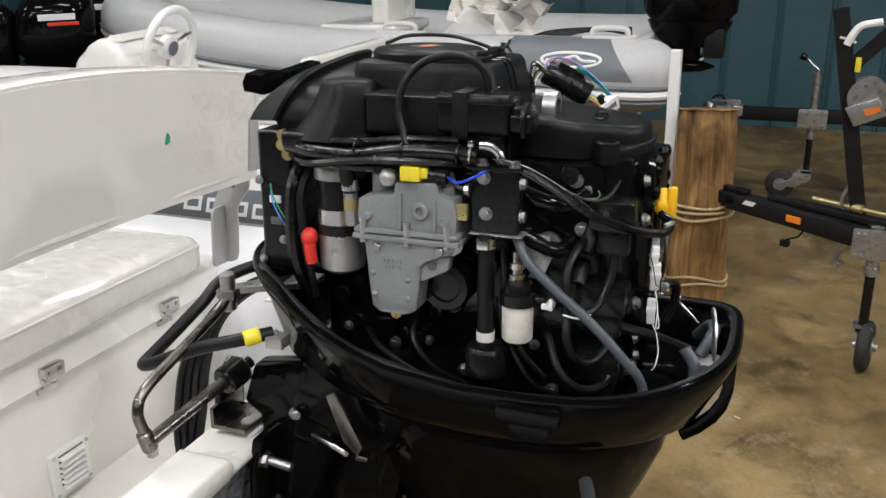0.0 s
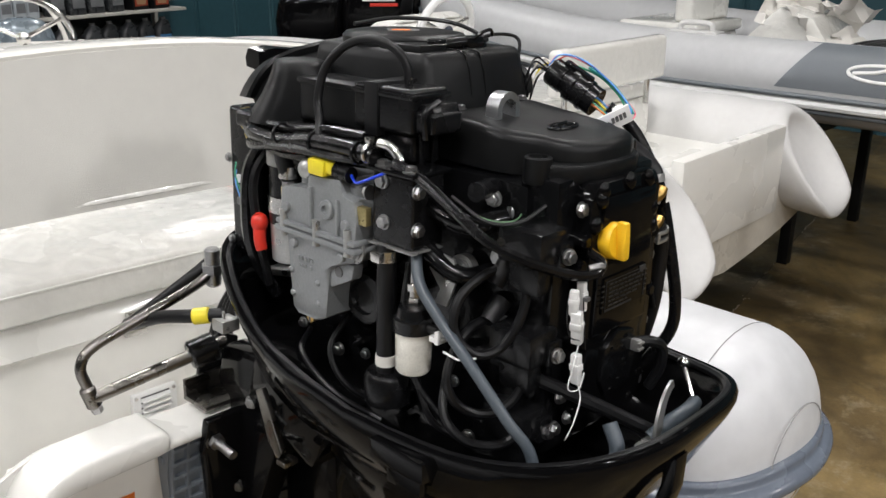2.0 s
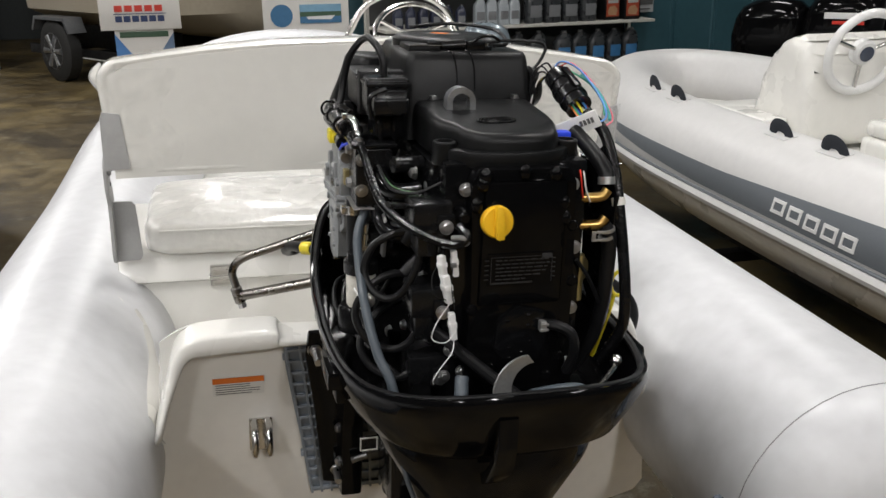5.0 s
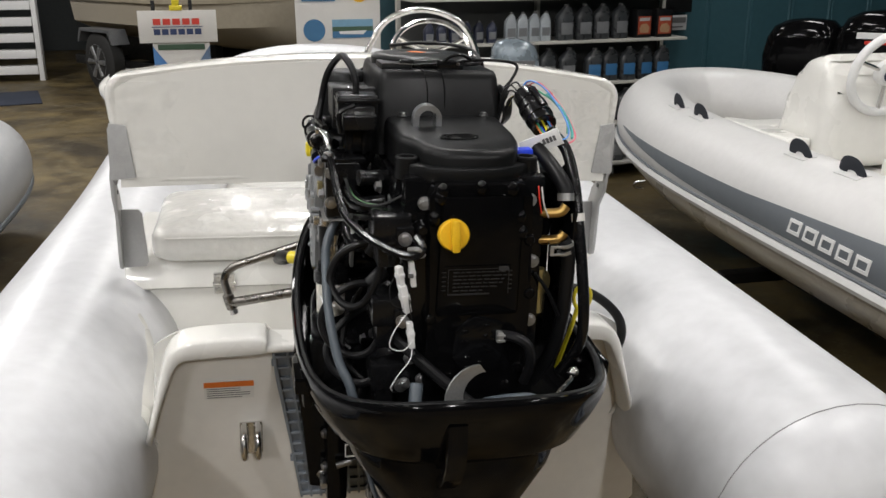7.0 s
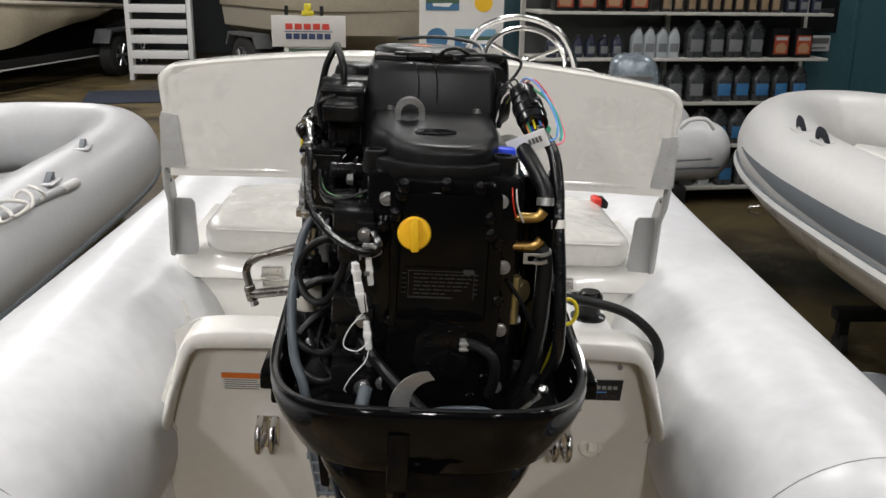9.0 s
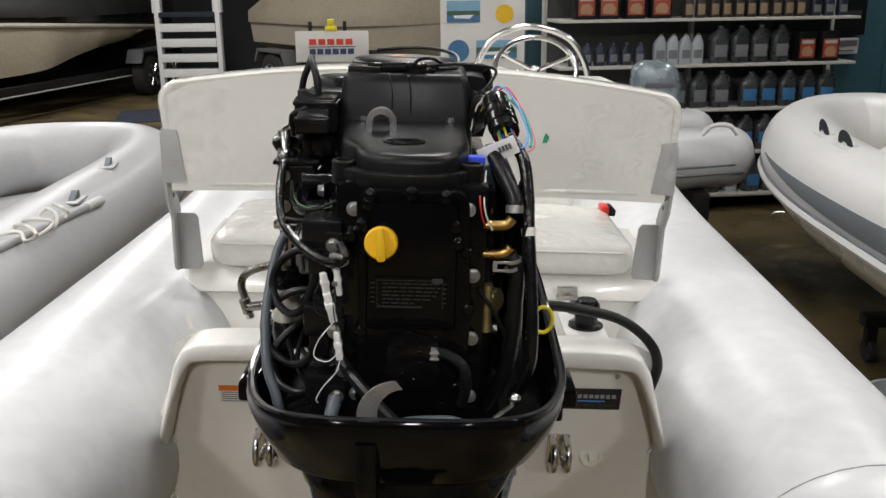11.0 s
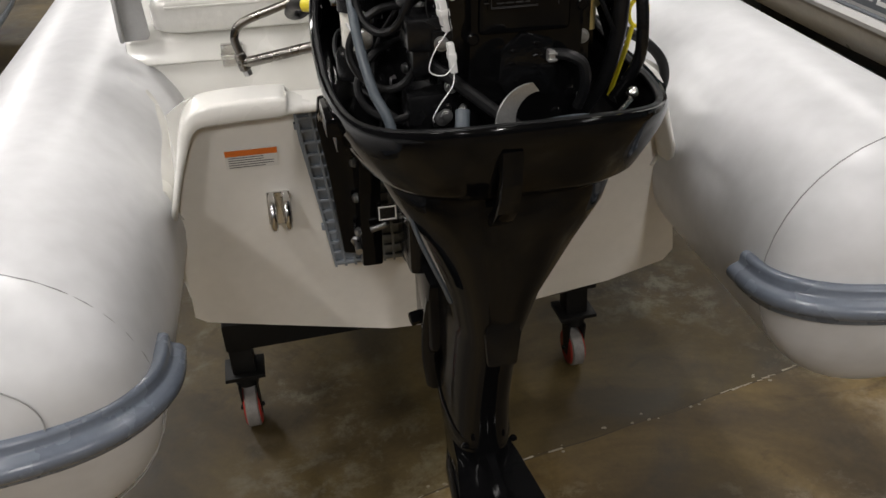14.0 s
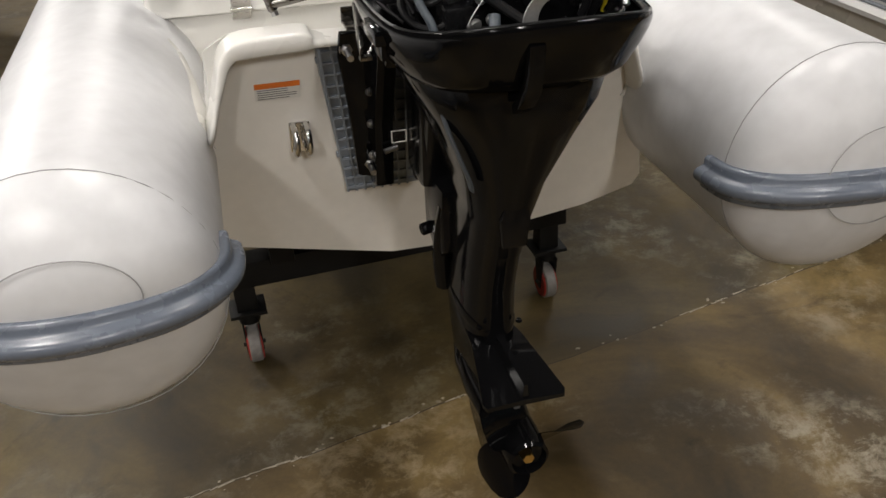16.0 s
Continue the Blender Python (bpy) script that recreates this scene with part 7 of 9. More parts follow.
mp("band_clamp", M().hose([Vector((-0.177 + 0.0105 * math.cos(a), 0.220, 1.617 + 0.0095 * math.sin(a))) for a in [6.28319 * k / 14 for k in range(14)]], 0.0018, 6, 2, True).box((-0.181, 0.217, 1.627), (-0.173, 0.224, 1.634), 0.001), STEEL)
mp("down_pipe", M().rod((-0.168, 0.203, 1.522), (-0.168, 0.203, 1.372), 0.0105, n=18), HOSE, "black rubber down pipe")
mp("pipe_band", M().rod((-0.168, 0.203, 1.384), (-0.168, 0.203, 1.396), 0.0115, n=18), PAPER, "white printed band")
mp("pipe_clamp", M().rod((-0.168, 0.203, 1.504), (-0.168, 0.203, 1.516), 0.0125, n=18).box((-0.186, 0.196, 1.505), (-0.172, 0.210, 1.516), 0.002), STEEL)
mp("pipe_socket", M().lathe((-0.165, 0.203, 1.340), (0, 0, 1), [(0, 0.026), (0.030, 0.026), (0.036, 0.022), (0.036, 0.012)], 26), PLAST2)
mp("bright_bracket", M().slab([(0.132, 1.516), (0.162, 1.520), (0.166, 1.500), (0.150, 1.480), (0.158, 1.462), (0.140, 1.462), (0.128, 1.492)], "x", -0.142, -0.138, 0.001), CASTRAW, "bent bright bracket")
# oil filter drum and fuel filter
mp("oil_filter", M().lathe((-0.095, 0.265, 1.437), (-1, 0, 0), [(0, 0.033), (0.045, 0.033), (0.050, 0.030), (0.051, 0.020), (0.047, 0.018), (0.047, 0.001)], 36), PLAST2, "black oil filter drum")
ff = mp("fuel_filter", M().lathe((-0.166, 0.163, 1.390), (0, 0, 1), [(0, 0.017), (0.003, 0.019), (0.042, 0.0195), (0.050, 0.0195)], 26), CREAM, "cream fuel filter bowl with black cap")
mp("filter_cap", M().lathe((-0.166, 0.163, 1.437), (0, 0, 1), [(0, 0.0225), (0.014, 0.0225), (0.016, 0.019), (0.026, 0.017), (0.027, 0.010)], 26), PLAST2, "", ff)
mp("filter_fitting", M().rod((-0.162, 0.166, 1.463), (-0.162, 0.166, 1.472), 0.0095, n=6).rod((-0.162, 0.166, 1.472), (-0.160, 0.167, 1.50), 0.0065, n=12).rod((-0.162, 0.166, 1.48), (-0.162, 0.166, 1.487), 0.0095, n=14), STEEL, "bright steel filter fitting", ff)
mp("filter_nozzle", M().rod((-0.166, 0.142, 1.445), (-0.166, 0.128, 1.445), 0.005, n=10), PLAST2, "", ff)
mp("white_tie", M().box((-0.176, 0.118, 1.436), (-0.160, 0.132, 1.442), 0.001).box((-0.178, 0.118, 1.436), (-0.172, 0.123, 1.450), 0.001), WHITE)
bolt((-0.124, 0.139, 1.499), (-1, -0.2, 0.1), 0.0105)
mp("large_washer", M().rod((-0.112, 0.139, 1.498), (-0.122, 0.139, 1.499), 0.0165, n=24), CASTRAW)
mp("round_bolt", M().lathe((-0.172, 0.245, 1.505), (-1, 0, 0), [(0, 0.014), (0.004, 0.014)], 20), CASTRAW)
bolt((-0.176, 0.245, 1.505), (-1, 0, 0), 0.008)
# hoses on the left and aft
wire("grey_hose", [(-0.158, 0.170, 1.520), (-0.172, 0.150, 1.492), (-0.176, 0.115, 1.462), (-0.176, 0.070, 1.425), (-0.168, 0.030, 1.380), (-0.155, 0.012, 1.350), (-0.145, 0.005, 1.30)], 0.0060, GHOSE, "slate grey rubber hose", n=10)
wire("ignition_lead", [(-0.112, 0.092, 1.512), (-0.140, 0.098, 1.505), (-0.162, 0.104, 1.488), (-0.172, 0.103, 1.462), (-0.166, 0.094, 1.440), (-0.150, 0.082, 1.429), (-0.132, 0.070, 1.438), (-0.118, 0.060, 1.468), (-0.110, 0.060, 1.500), (-0.104, 0.064, 1.520)], 0.0050, HOSE, "thick black ignition lead", n=9)
wire("ignition_lead", [(-0.112, 0.106, 1.452), (-0.145, 0.104, 1.450), (-0.172, 0.101, 1.432), (-0.184, 0.098, 1.405), (-0.174, 0.090, 1.378), (-0.148, 0.076, 1.364), (-0.126, 0.062, 1.374), (-0.111, 0.054, 1.402), (-0.104, 0.058, 1.428)], 0.0050, HOSE, "thick black ignition lead", n=9)
wire("ignition_lead", [(-0.112, 0.150, 1.40), (-0.150, 0.128, 1.392), (-0.176, 0.108, 1.362), (-0.166, 0.085, 1.336), (-0.136, 0.062, 1.330), (-0.112, 0.052, 1.346)], 0.0050, HOSE, "thick black ignition lead", n=9)
wire("side_hose", [(-0.150, 0.188, 1.500), (-0.168, 0.178, 1.440), (-0.166, 0.160, 1.380), (-0.150, 0.130, 1.335)], 0.0036, HOSE)
wire("side_hose", [(-0.125, 0.31, 1.40), (-0.165, 0.30, 1.37), (-0.168, 0.27, 1.335), (-0.13, 0.24, 1.30)], 0.0036, HOSE)
wire("side_hose", [(-0.13, 0.38, 1.36), (-0.175, 0.34, 1.355), (-0.178, 0.28, 1.325), (-0.14, 0.24, 1.29)], 0.0036, HOSE)
wire("side_hose", [(-0.11, 0.205, 1.42), (-0.14, 0.185, 1.38), (-0.15, 0.15, 1.33), (-0.12, 0.12, 1.30)], 0.0036, HOSE)
mp("lead_boot", M().rod((-0.105, 0.088, 1.52), (-0.122, 0.092, 1.495), 0.012, 0.009, n=14), HOSE)
mp("lead_boot", M().rod((-0.100, 0.10, 1.47), (-0.122, 0.10, 1.452), 0.012, 0.009, n=14), HOSE)
mp("white_zip", M().hose([(-0.184, 0.104, 1.436), (-0.180, 0.086, 1.432), (-0.168, 0.074, 1.434)], 0.0012, 6, 4), WHITE)
wire("diagonal_loom", [(-0.172, 0.190, 1.612), (-0.165, 0.155, 1.598), (-0.162, 0.115, 1.575), (-0.155, 0.080, 1.552), (-0.135, 0.045, 1.535), (-0.105, 0.018, 1.522), (-0.082, 0.002, 1.520), (-0.072, 0.0, 1.530), (-0.078, 0.012, 1.540)], 0.0054, LOOM, "shiny taped wiring loom", n=9)
for k, off in enumerate((0.006, -0.005)):
    wire("loom_wire", [(-0.176, 0.190 - off, 1.614), (-0.168, 0.15, 1.597 + off), (-0.165, 0.105, 1.572 + off), (-0.155, 0.078, 1.556)], 0.0011, LOOM if k == 0 else HOSE, n=5)
mp("oil_switch", M().rod((-0.098, 0.120, 1.588), (-0.135, 0.112, 1.590), 0.010, n=14).rod((-0.105, 0.118, 1.588), (-0.112, 0.117, 1.588), 0.0115, n=6), PLAST2)
wire("green_lead", [(-0.150, 0.130, 1.584), (-0.140, 0.098, 1.568), (-0.118, 0.082, 1.563), (-0.095, 0.085, 1.566), (-0.080, 0.11, 1.572)], 0.0009, mat("yellow_green_wire", (0.10, 0.20, 0.10), 0.4), n=5)
wire("teal_lead", [(-0.150, 0.13, 1.585), (-0.142, 0.09, 1.566), (-0.115, 0.07, 1.565), (-0.085, 0.06, 1.580)], 0.0020, HOSE, n=5)
mp("bright_stud", M().rod((-0.125, 0.085, 1.545), (-0.150, 0.065, 1.553), 0.0040, n=10), STEEL)
mp("regulator_knob", M().lathe((-0.088, 0.100, 1.566), (0, -1, 0.1), [(0, 0.0115), (0.006, 0.0115), (0.008, 0.0095), (0.0085, 0.001)], 24), CHROME, "bright steel sender disc")
for z, y0_ in ((1.543, 0.035), (1.435, 0.04), (1.345, 0.045)):
    c_ = mp("ignition_coil", M().box((-0.126, y0_, z - 0.020), (-0.078, y0_ + 0.055, z + 0.018), 0.006).box((-0.120, y0_ + 0.005, z - 0.050), (-0.095, y0_ + 0.045, z - 0.015), 0.006), PLAST2, "black ignition coil")
    bolt((-0.088, y0_ - 0.006, z - 0.010), (-0.2, -1, 0.1), 0.0070, c_)
    mp("coil_foot", M().box((-0.098, y0_ - 0.004, z - 0.022), (-0.076, y0_ + 0.006, z + 0.004), 0.002), PLAST2, "", c_)
mp("loop_clip", M().hose([(-0.078, 0.01, 1.515), (-0.070, 0.002, 1.522), (-0.078, -0.004, 1.530), (-0.088, 0.004, 1.528)], 0.003, 6, 4), CASTRAW)
for p0, p1, w_ in (((-0.098, 0.012, 1.505), (-0.094, 0.014, 1.478), 0.007), ((-0.083, 0.014, 1.510), (-0.079, 0.014, 1.478), 0.0065), ((-0.094, 0.010, 1.482), (-0.086, 0.012, 1.446), 0.0085), ((-0.083, 0.014, 1.432), (-0.079, 0.014, 1.398), 0.0075)):
    a, b = Vector(p0), Vector(p1)
    mx = Matrix.Translation((a + b) / 2) @ (b - a).to_track_quat("Z", "Y").to_matrix().to_4x4()
    L_ = (b - a).length / 2
    w_ *= 0.66
    mp("white_connector", M().box((-w_, -w_ * 0.8, -L_), (w_, w_ * 0.8, L_), 0.0018, mx).box((-w_ * 1.15, -w_ * 0.95, -L_ * 0.35), (w_ * 1.15, w_ * 0.95, L_ * 0.1), 0.001, mx), WHITE, "white plastic wire connector")
mp("connector_slot", M().box((-0.087, 0.004, 1.492), (-0.081, 0.009, 1.496)), INK)
for pts, c_ in (([(-0.079, 0.012, 1.398), (-0.083, 0.005, 1.385), (-0.098, 0.0, 1.368), (-0.106, 0.002, 1.352), (-0.104, 0.006, 1.345)], WHITE), ([(-0.086, 0.01, 1.446), (-0.103, 0.004, 1.425), (-0.108, 0.004, 1.405), (-0.092, 0.002, 1.400), (-0.078, 0.006, 1.412)], WHITE), ([(-0.094, 0.02, 1.50), (-0.108, 0.012, 1.48), (-0.106, 0.008, 1.46), (-0.092, 0.006, 1.452)], HOSE), ([(-0.083, 0.012, 1.505), (-0.086, 0.006, 1.47), (-0.082, 0.004, 1.44)], HOSE)):
    wire("connector_lead", pts, 0.0007, c_, n=5)
wire("aft_hose", [(-0.095, 0.06, 1.395), (-0.060, 0.010, 1.372), (-0.020, -0.025, 1.345), (0.01, -0.045, 1.325)], 0.0075, HOSE, n=9)
wire("small_hose", [(0.032, 0.018, 1.408), (0.050, 0.004, 1.409), (0.066, -0.002, 1.398), (0.070, 0.0, 1.372), (0.066, 0.01, 1.345)], 0.0066, HOSE, n=9)
mp("small_clamp", M().box((0.028, 0.006, 1.401), (0.036, 0.018, 1.4145), 0.002).box((0.0265, 0.004, 1.403), (0.0375, 0.008, 1.4055), 0.0006).box((0.0265, 0.004, 1.410), (0.0375, 0.008, 1.4125), 0.0006), CASTRAW)
# cowl hook plate at the back of the tray
arc = [(0.040 * math.cos(a), 0.040 * math.sin(a)) for a in [radians(85 + 125 * k / 10) for k in range(11)]]
arc2 = [(0.010 + 0.027 * math.cos(a), 0.003 + 0.027 * math.sin(a)) for a in [radians(200 - 112 * k / 10) for k in range(11)]]
hk = Matrix.Translation((-0.014, -0.058, 1.364)) @ Matrix.Rotation(radians(12), 4, "Z")
mp("hook_plate", M().slab(arc + arc2, "y", -0.0015, 0.0015, 0.0, hk), CASTRAW, "bare steel cowl hook")
mp("hook_base", M().box((-0.045, -0.072, 1.318), (-0.005, -0.040, 1.336), 0.003), CASTRAW)
mp("hook_spring", M().hose([(0.0, -0.058, 1.340), (0.008, -0.062, 1.345), (0.014, -0.06, 1.338)], 0.004, 6, 4), PAPER)
wire("tray_hose", [(-0.02, -0.045, 1.335), (0.0, -0.055, 1.350), (0.03, -0.060, 1.356), (0.06, -0.052, 1.350), (0.08, -0.035, 1.325)], 0.0080, GHOSE, "grey hose in the tray", n=10)
wire("tray_hose_front", [(-0.08, -0.03, 1.37), (-0.085, -0.045, 1.345), (-0.088, -0.04, 1.30)], 0.0080, GHOSE, n=10)
# right side
wire("main_harness", [(0.118, 0.128, 1.648), (0.134, 0.104, 1.625), (0.139, 0.078, 1.588), (0.140, 0.058, 1.548), (0.145, 0.042, 1.485), (0.148, 0.030, 1.425), (0.146, 0.032, 1.382), (0.132, 0.06, 1.33)], 0.0076, LOOM, "taped black main harness", n=10)
mp("harness_band", M().rod((0.1398, 0.0595, 1.552), (0.1406, 0.0565, 1.5425), 0.0088, n=16), PAPER, "white tape band")
wire("water_hose", [(0.100, 0.12, 1.625), (0.112, 0.085, 1.605), (0.122, 0.065, 1.585), (0.122, 0.058, 1.572)], 0.0100, HOSE, n=10)
wire("water_hose", [(0.118, 0.048, 1.521), (0.126, 0.046, 1.505), (0.127, 0.046, 1.46), (0.126, 0.05, 1.41), (0.118, 0.06, 1.36), (0.10, 0.08, 1.31)], 0.0094, HOSE, n=10)
for z in (1.560, 1.525):
    mp("brass_elbow", M().hose([(0.078, 0.055, z - 0.004), (0.095, 0.050, z - 0.004), (0.112, 0.047, z - 0.002), (0.119, 0.047, z + 0.006)], 0.0064, 12, 5), BRASS, "brass hose elbow")
mp("spring_clamp", M().rod((0.122, 0.058, 1.570), (0.122, 0.060, 1.579), 0.0106, n=18), CASTRAW)
mp("spring_clamp", M().rod((0.1235, 0.047, 1.504), (0.1220, 0.047, 1.508), 0.0108, n=18).rod((0.1225, 0.047, 1.513), (0.1215, 0.047, 1.517), 0.0108, n=18).box((0.098, 0.034, 1.504), (0.119, 0.037, 1.507), 0.0008).box((0.098, 0.034, 1.514), (0.119, 0.037, 1.517), 0.0008).box((0.098, 0.034, 1.507), (0.103, 0.037, 1.514), 0.0008), CASTRAW)
wire("red_wire", [(0.085, 0.08, 1.61), (0.080, 0.045, 1.592), (0.083, 0.042, 1.57), (0.090, 0.05, 1.55)], 0.0010, RED, n=5)
wire("white_wire", [(0.088, 0.08, 1.615), (0.085, 0.046, 1.59), (0.088, 0.042, 1.57), (0.096, 0.044, 1.552)], 0.0010, PAPER, n=5)
mp("olive_regulator", M().rod((0.086, 0.09, 1.455), (0.108, 0.07, 1.455), 0.016, n=18, bevel=0.003).rod((0.094, 0.06, 1.42), (0.094, 0.06, 1.48), 0.007, n=12), GOLDZINC, "olive zinc pressure regulator")
wire("side_rod", [(0.082, 0.04, 1.48), (0.10, 0.04, 1.455), (0.118, 0.042, 1.42)], 0.0028, HOSE, n=6)
mp("dipstick_ring", M().hose([(0.168 + 0.012 * math.cos(a), 0.09, 1.425 + 0.017 * math.sin(a)) for a in [6.28319 * k / 16 for k in range(16)]], 0.0026, 7, 2, True), LEMON, "yellow dipstick ring")
wire("dipstick", [(0.162, 0.09, 1.409), (0.155, 0.09, 1.38), (0.14, 0.095, 1.32)], 0.003, LEMON, n=6)
mp("right_plate", M().slab([(0.05, 1.40), (0.09, 1.38), (0.14, 1.42), (0.15, 1.58), (0.10, 1.61), (0.05, 1.56)], "x", 0.132, 0.138, 0.004), PLAST2)
mp("tray_clip", M().hose([(0.125, -0.005, 1.352), (0.105, -0.022, 1.345), (0.090, -0.035, 1.338)], 0.003, 6, 4).ball((0.128, 0.0, 1.358), 0.008, 8, 6), STEEL)
mp("right_panel", M().box((0.104, 0.14, 1.33), (0.135, 0.44, 1.59), 0.012), CAST)
# multi-pin connector with loose leads
cdir = Vector((0.16, -0.86, -0.47)).normalized()
c0 = Vector((0.103, 0.203, 1.684))
cn = mp("harness_connector", M().lathe(c0, cdir, [(0, 0.0150), (0.003, 0.0172), (0.022, 0.0172), (0.0225, 0.0160), (0.030, 0.0160), (0.0305, 0.0198), (0.038, 0.0198), (0.040, 0.0182), (0.050, 0.0182), (0.0505, 0.0195), (0.056, 0.0195), (0.057, 0.0180), (0.070, 0.0178), (0.070, 0.0150), (0.062, 0.002)], 28), PLAST2, "round black multi-pin connector")
mp("lock_tab", M().box((-0.005, 0.0155, 0.012), (0.005, 0.0225, 0.052), 0.002, Matrix.Translation(c0) @ cdir.to_track_quat("Z", "Y").to_matrix().to_4x4()), PLAST2, "", cn)
end = c0 + cdir * 0.066
for k, c_ in enumerate((RED, SKY, LEMON, GREEN, ORANGE, BLUE, PAPER)):
    a = 6.283 * k / 7
    o = Vector((0.010 * math.cos(a), 0.006 * math.sin(a), 0.006 * math.sin(a)))
    wire("pin_lead", [end + o - cdir * 0.004, end + cdir * 0.014 + o, end + cdir * 0.030 + o * 0.6 + Vector((0, 0, -0.004))], 0.0015, c_, "", cn, 5)
    wire("rear_lead", [c0 + o + cdir * 0.003, c0 - cdir * 0.010 + o * 1.2 + Vector((-0.004, 0, 0.002)), c0 + Vector((-0.020, 0.012, -0.004)) + o * 0.8, c0 + Vector((-0.028, 0.016, -0.04)) + o * 0.5], 0.0013, (LEMON, PAPER, HOSE, HOSE, HOSE, PAPER, HOSE)[k], "", cn, 5)
for pts, c_, r_ in (([(0.100, 0.205, 1.690), (0.108, 0.196, 1.702), (0.122, 0.172, 1.696), (0.136, 0.146, 1.678), (0.146, 0.122, 1.654), (0.146, 0.108, 1.639), (0.130, 0.106, 1.631)], PINK, 0.0011),
                    ([(0.098, 0.203, 1.690), (0.105, 0.192, 1.703), (0.118, 0.168, 1.698), (0.131, 0.142, 1.678), (0.139, 0.120, 1.656), (0.136, 0.108, 1.642), (0.122, 0.108, 1.636)], SKY, 0.0012),
                    ([(0.114, 0.178, 1.692), (0.130, 0.152, 1.680), (0.140, 0.130, 1.660), (0.138, 0.116, 1.645)], GREEN, 0.0013), ([(0.122, 0.162, 1.690), (0.137, 0.138, 1.672), (0.144, 0.118, 1.650), (0.142, 0.108, 1.640)], mat("teal_wire", (0.05, 0.33, 0.30), 0.4), 0.0020),
                    ([(0.106, 0.198, 1.696), (0.116, 0.184, 1.702), (0.128, 0.158, 1.690)], RED, 0.0010)):
    wire("loose_lead", pts, r_, c_, "", cn, 6)
tagm = Matrix.Translation((0.103, 0.117, 1.632)) @ Euler((radians(10), radians(-26), radians(-36))).to_matrix().to_4x4()
tg = mp("paper_tag", M().box((-0.027, -0.0015, -0.011), (0.029, 0.0015, 0.011), 0.0008, tagm).rod(tagm @ Vector((0.018, 0.006, -0.009)), tagm @ Vector((0.018, 0.006, 0.009)), 0.007, n=12), WHITE, "white paper tag on the harness", cn)
for k in range(4):
    mp("text_bar", M().box((0.004 + 0.005 * k, -0.0024, -0.003), (0.0075 + 0.005 * k, -0.0016, 0.004), 0, tagm), INK, "", tg)
mp("blue_connector", M().box((0.066, 0.098, 1.612), (0.088, 0.116, 1.628), 0.003), BLUE, "blue wire connector")

# ---- things round the hall ----
# pilings bundled with rope
def piling(base, r, h, seed, label):
    e = thing("wooden_piling", base, label, "piling", "bundled pilings")
    random.seed(seed)
    rings, n = [], 72
    checks = {random.randrange(n): random.uniform(0.012, 0.03) for _ in range(9)}
    for i in range(22):
        z = h * min(i, 19) / 19
        k = (1.0 - 0.05 * i / 21) if i < 20 else (0.955, 0.80)[i - 20]
        ring = []
        for j in range(n):
            a = 6.28319 * j / n
            q = noise.fractal(Vector((math.cos(a) * 2.2 + seed, math.sin(a) * 2.2, z * 1.1)), 1.0, 2.0, 4)
            g = noise.noise(Vector((math.cos(a) * 9 + seed, math.sin(a) * 9, z * 1.4)))
            rr = r * k + 0.016 * q + 0.007 * g
            if i < 20:
                rr -= checks.get(j, 0) * max(0, 0.5 + 0.8 * math.sin(z * 3.1 + j))
            if i in (18, 19):
                rr -= 0.008 * (i - 17)
            ring.append((base[0] + rr * math.cos(a), base[1] + rr * math.sin(a), base[2] + z + (0.022 * math.cos(a + seed) + 0.006 * g if i > 17 else 0) + (0.006 if i > 19 else 0)))
        rings.append(ring)
    part("log", M().loft(rings), WOOD, e)
    for z in ((0.12, 0.155, 0.52, 0.555, 0.585) if h > 1 else (0.13, 0.16, 0.56, 0.59)):
        m = M().hose([(base[0] + (r + 0.008) * math.cos(a), base[1] + (r + 0.008) * math.sin(a), base[2] + z + 0.016 * math.sin(a * 2 + z * 9) + 0.010 * math.sin(a * 3 + z * 31)) for a in [6.28319 * k / 20 for k in range(20)]], 0.0085, 7, 2, True)
        part("rope_turn", m, ROPE, e)
    return e


piling((3.92, 0.20, 0), 0.165, 1.085, 3, "tall weathered wooden piling bound with manila rope")
piling((3.98, 0.56, 0), 0.150, 0.830, 8, "short weathered wooden piling bound with manila rope")
piling((4.25, 0.34, 0), 0.150, 0.78, 12, "weathered wooden piling behind the bundle")


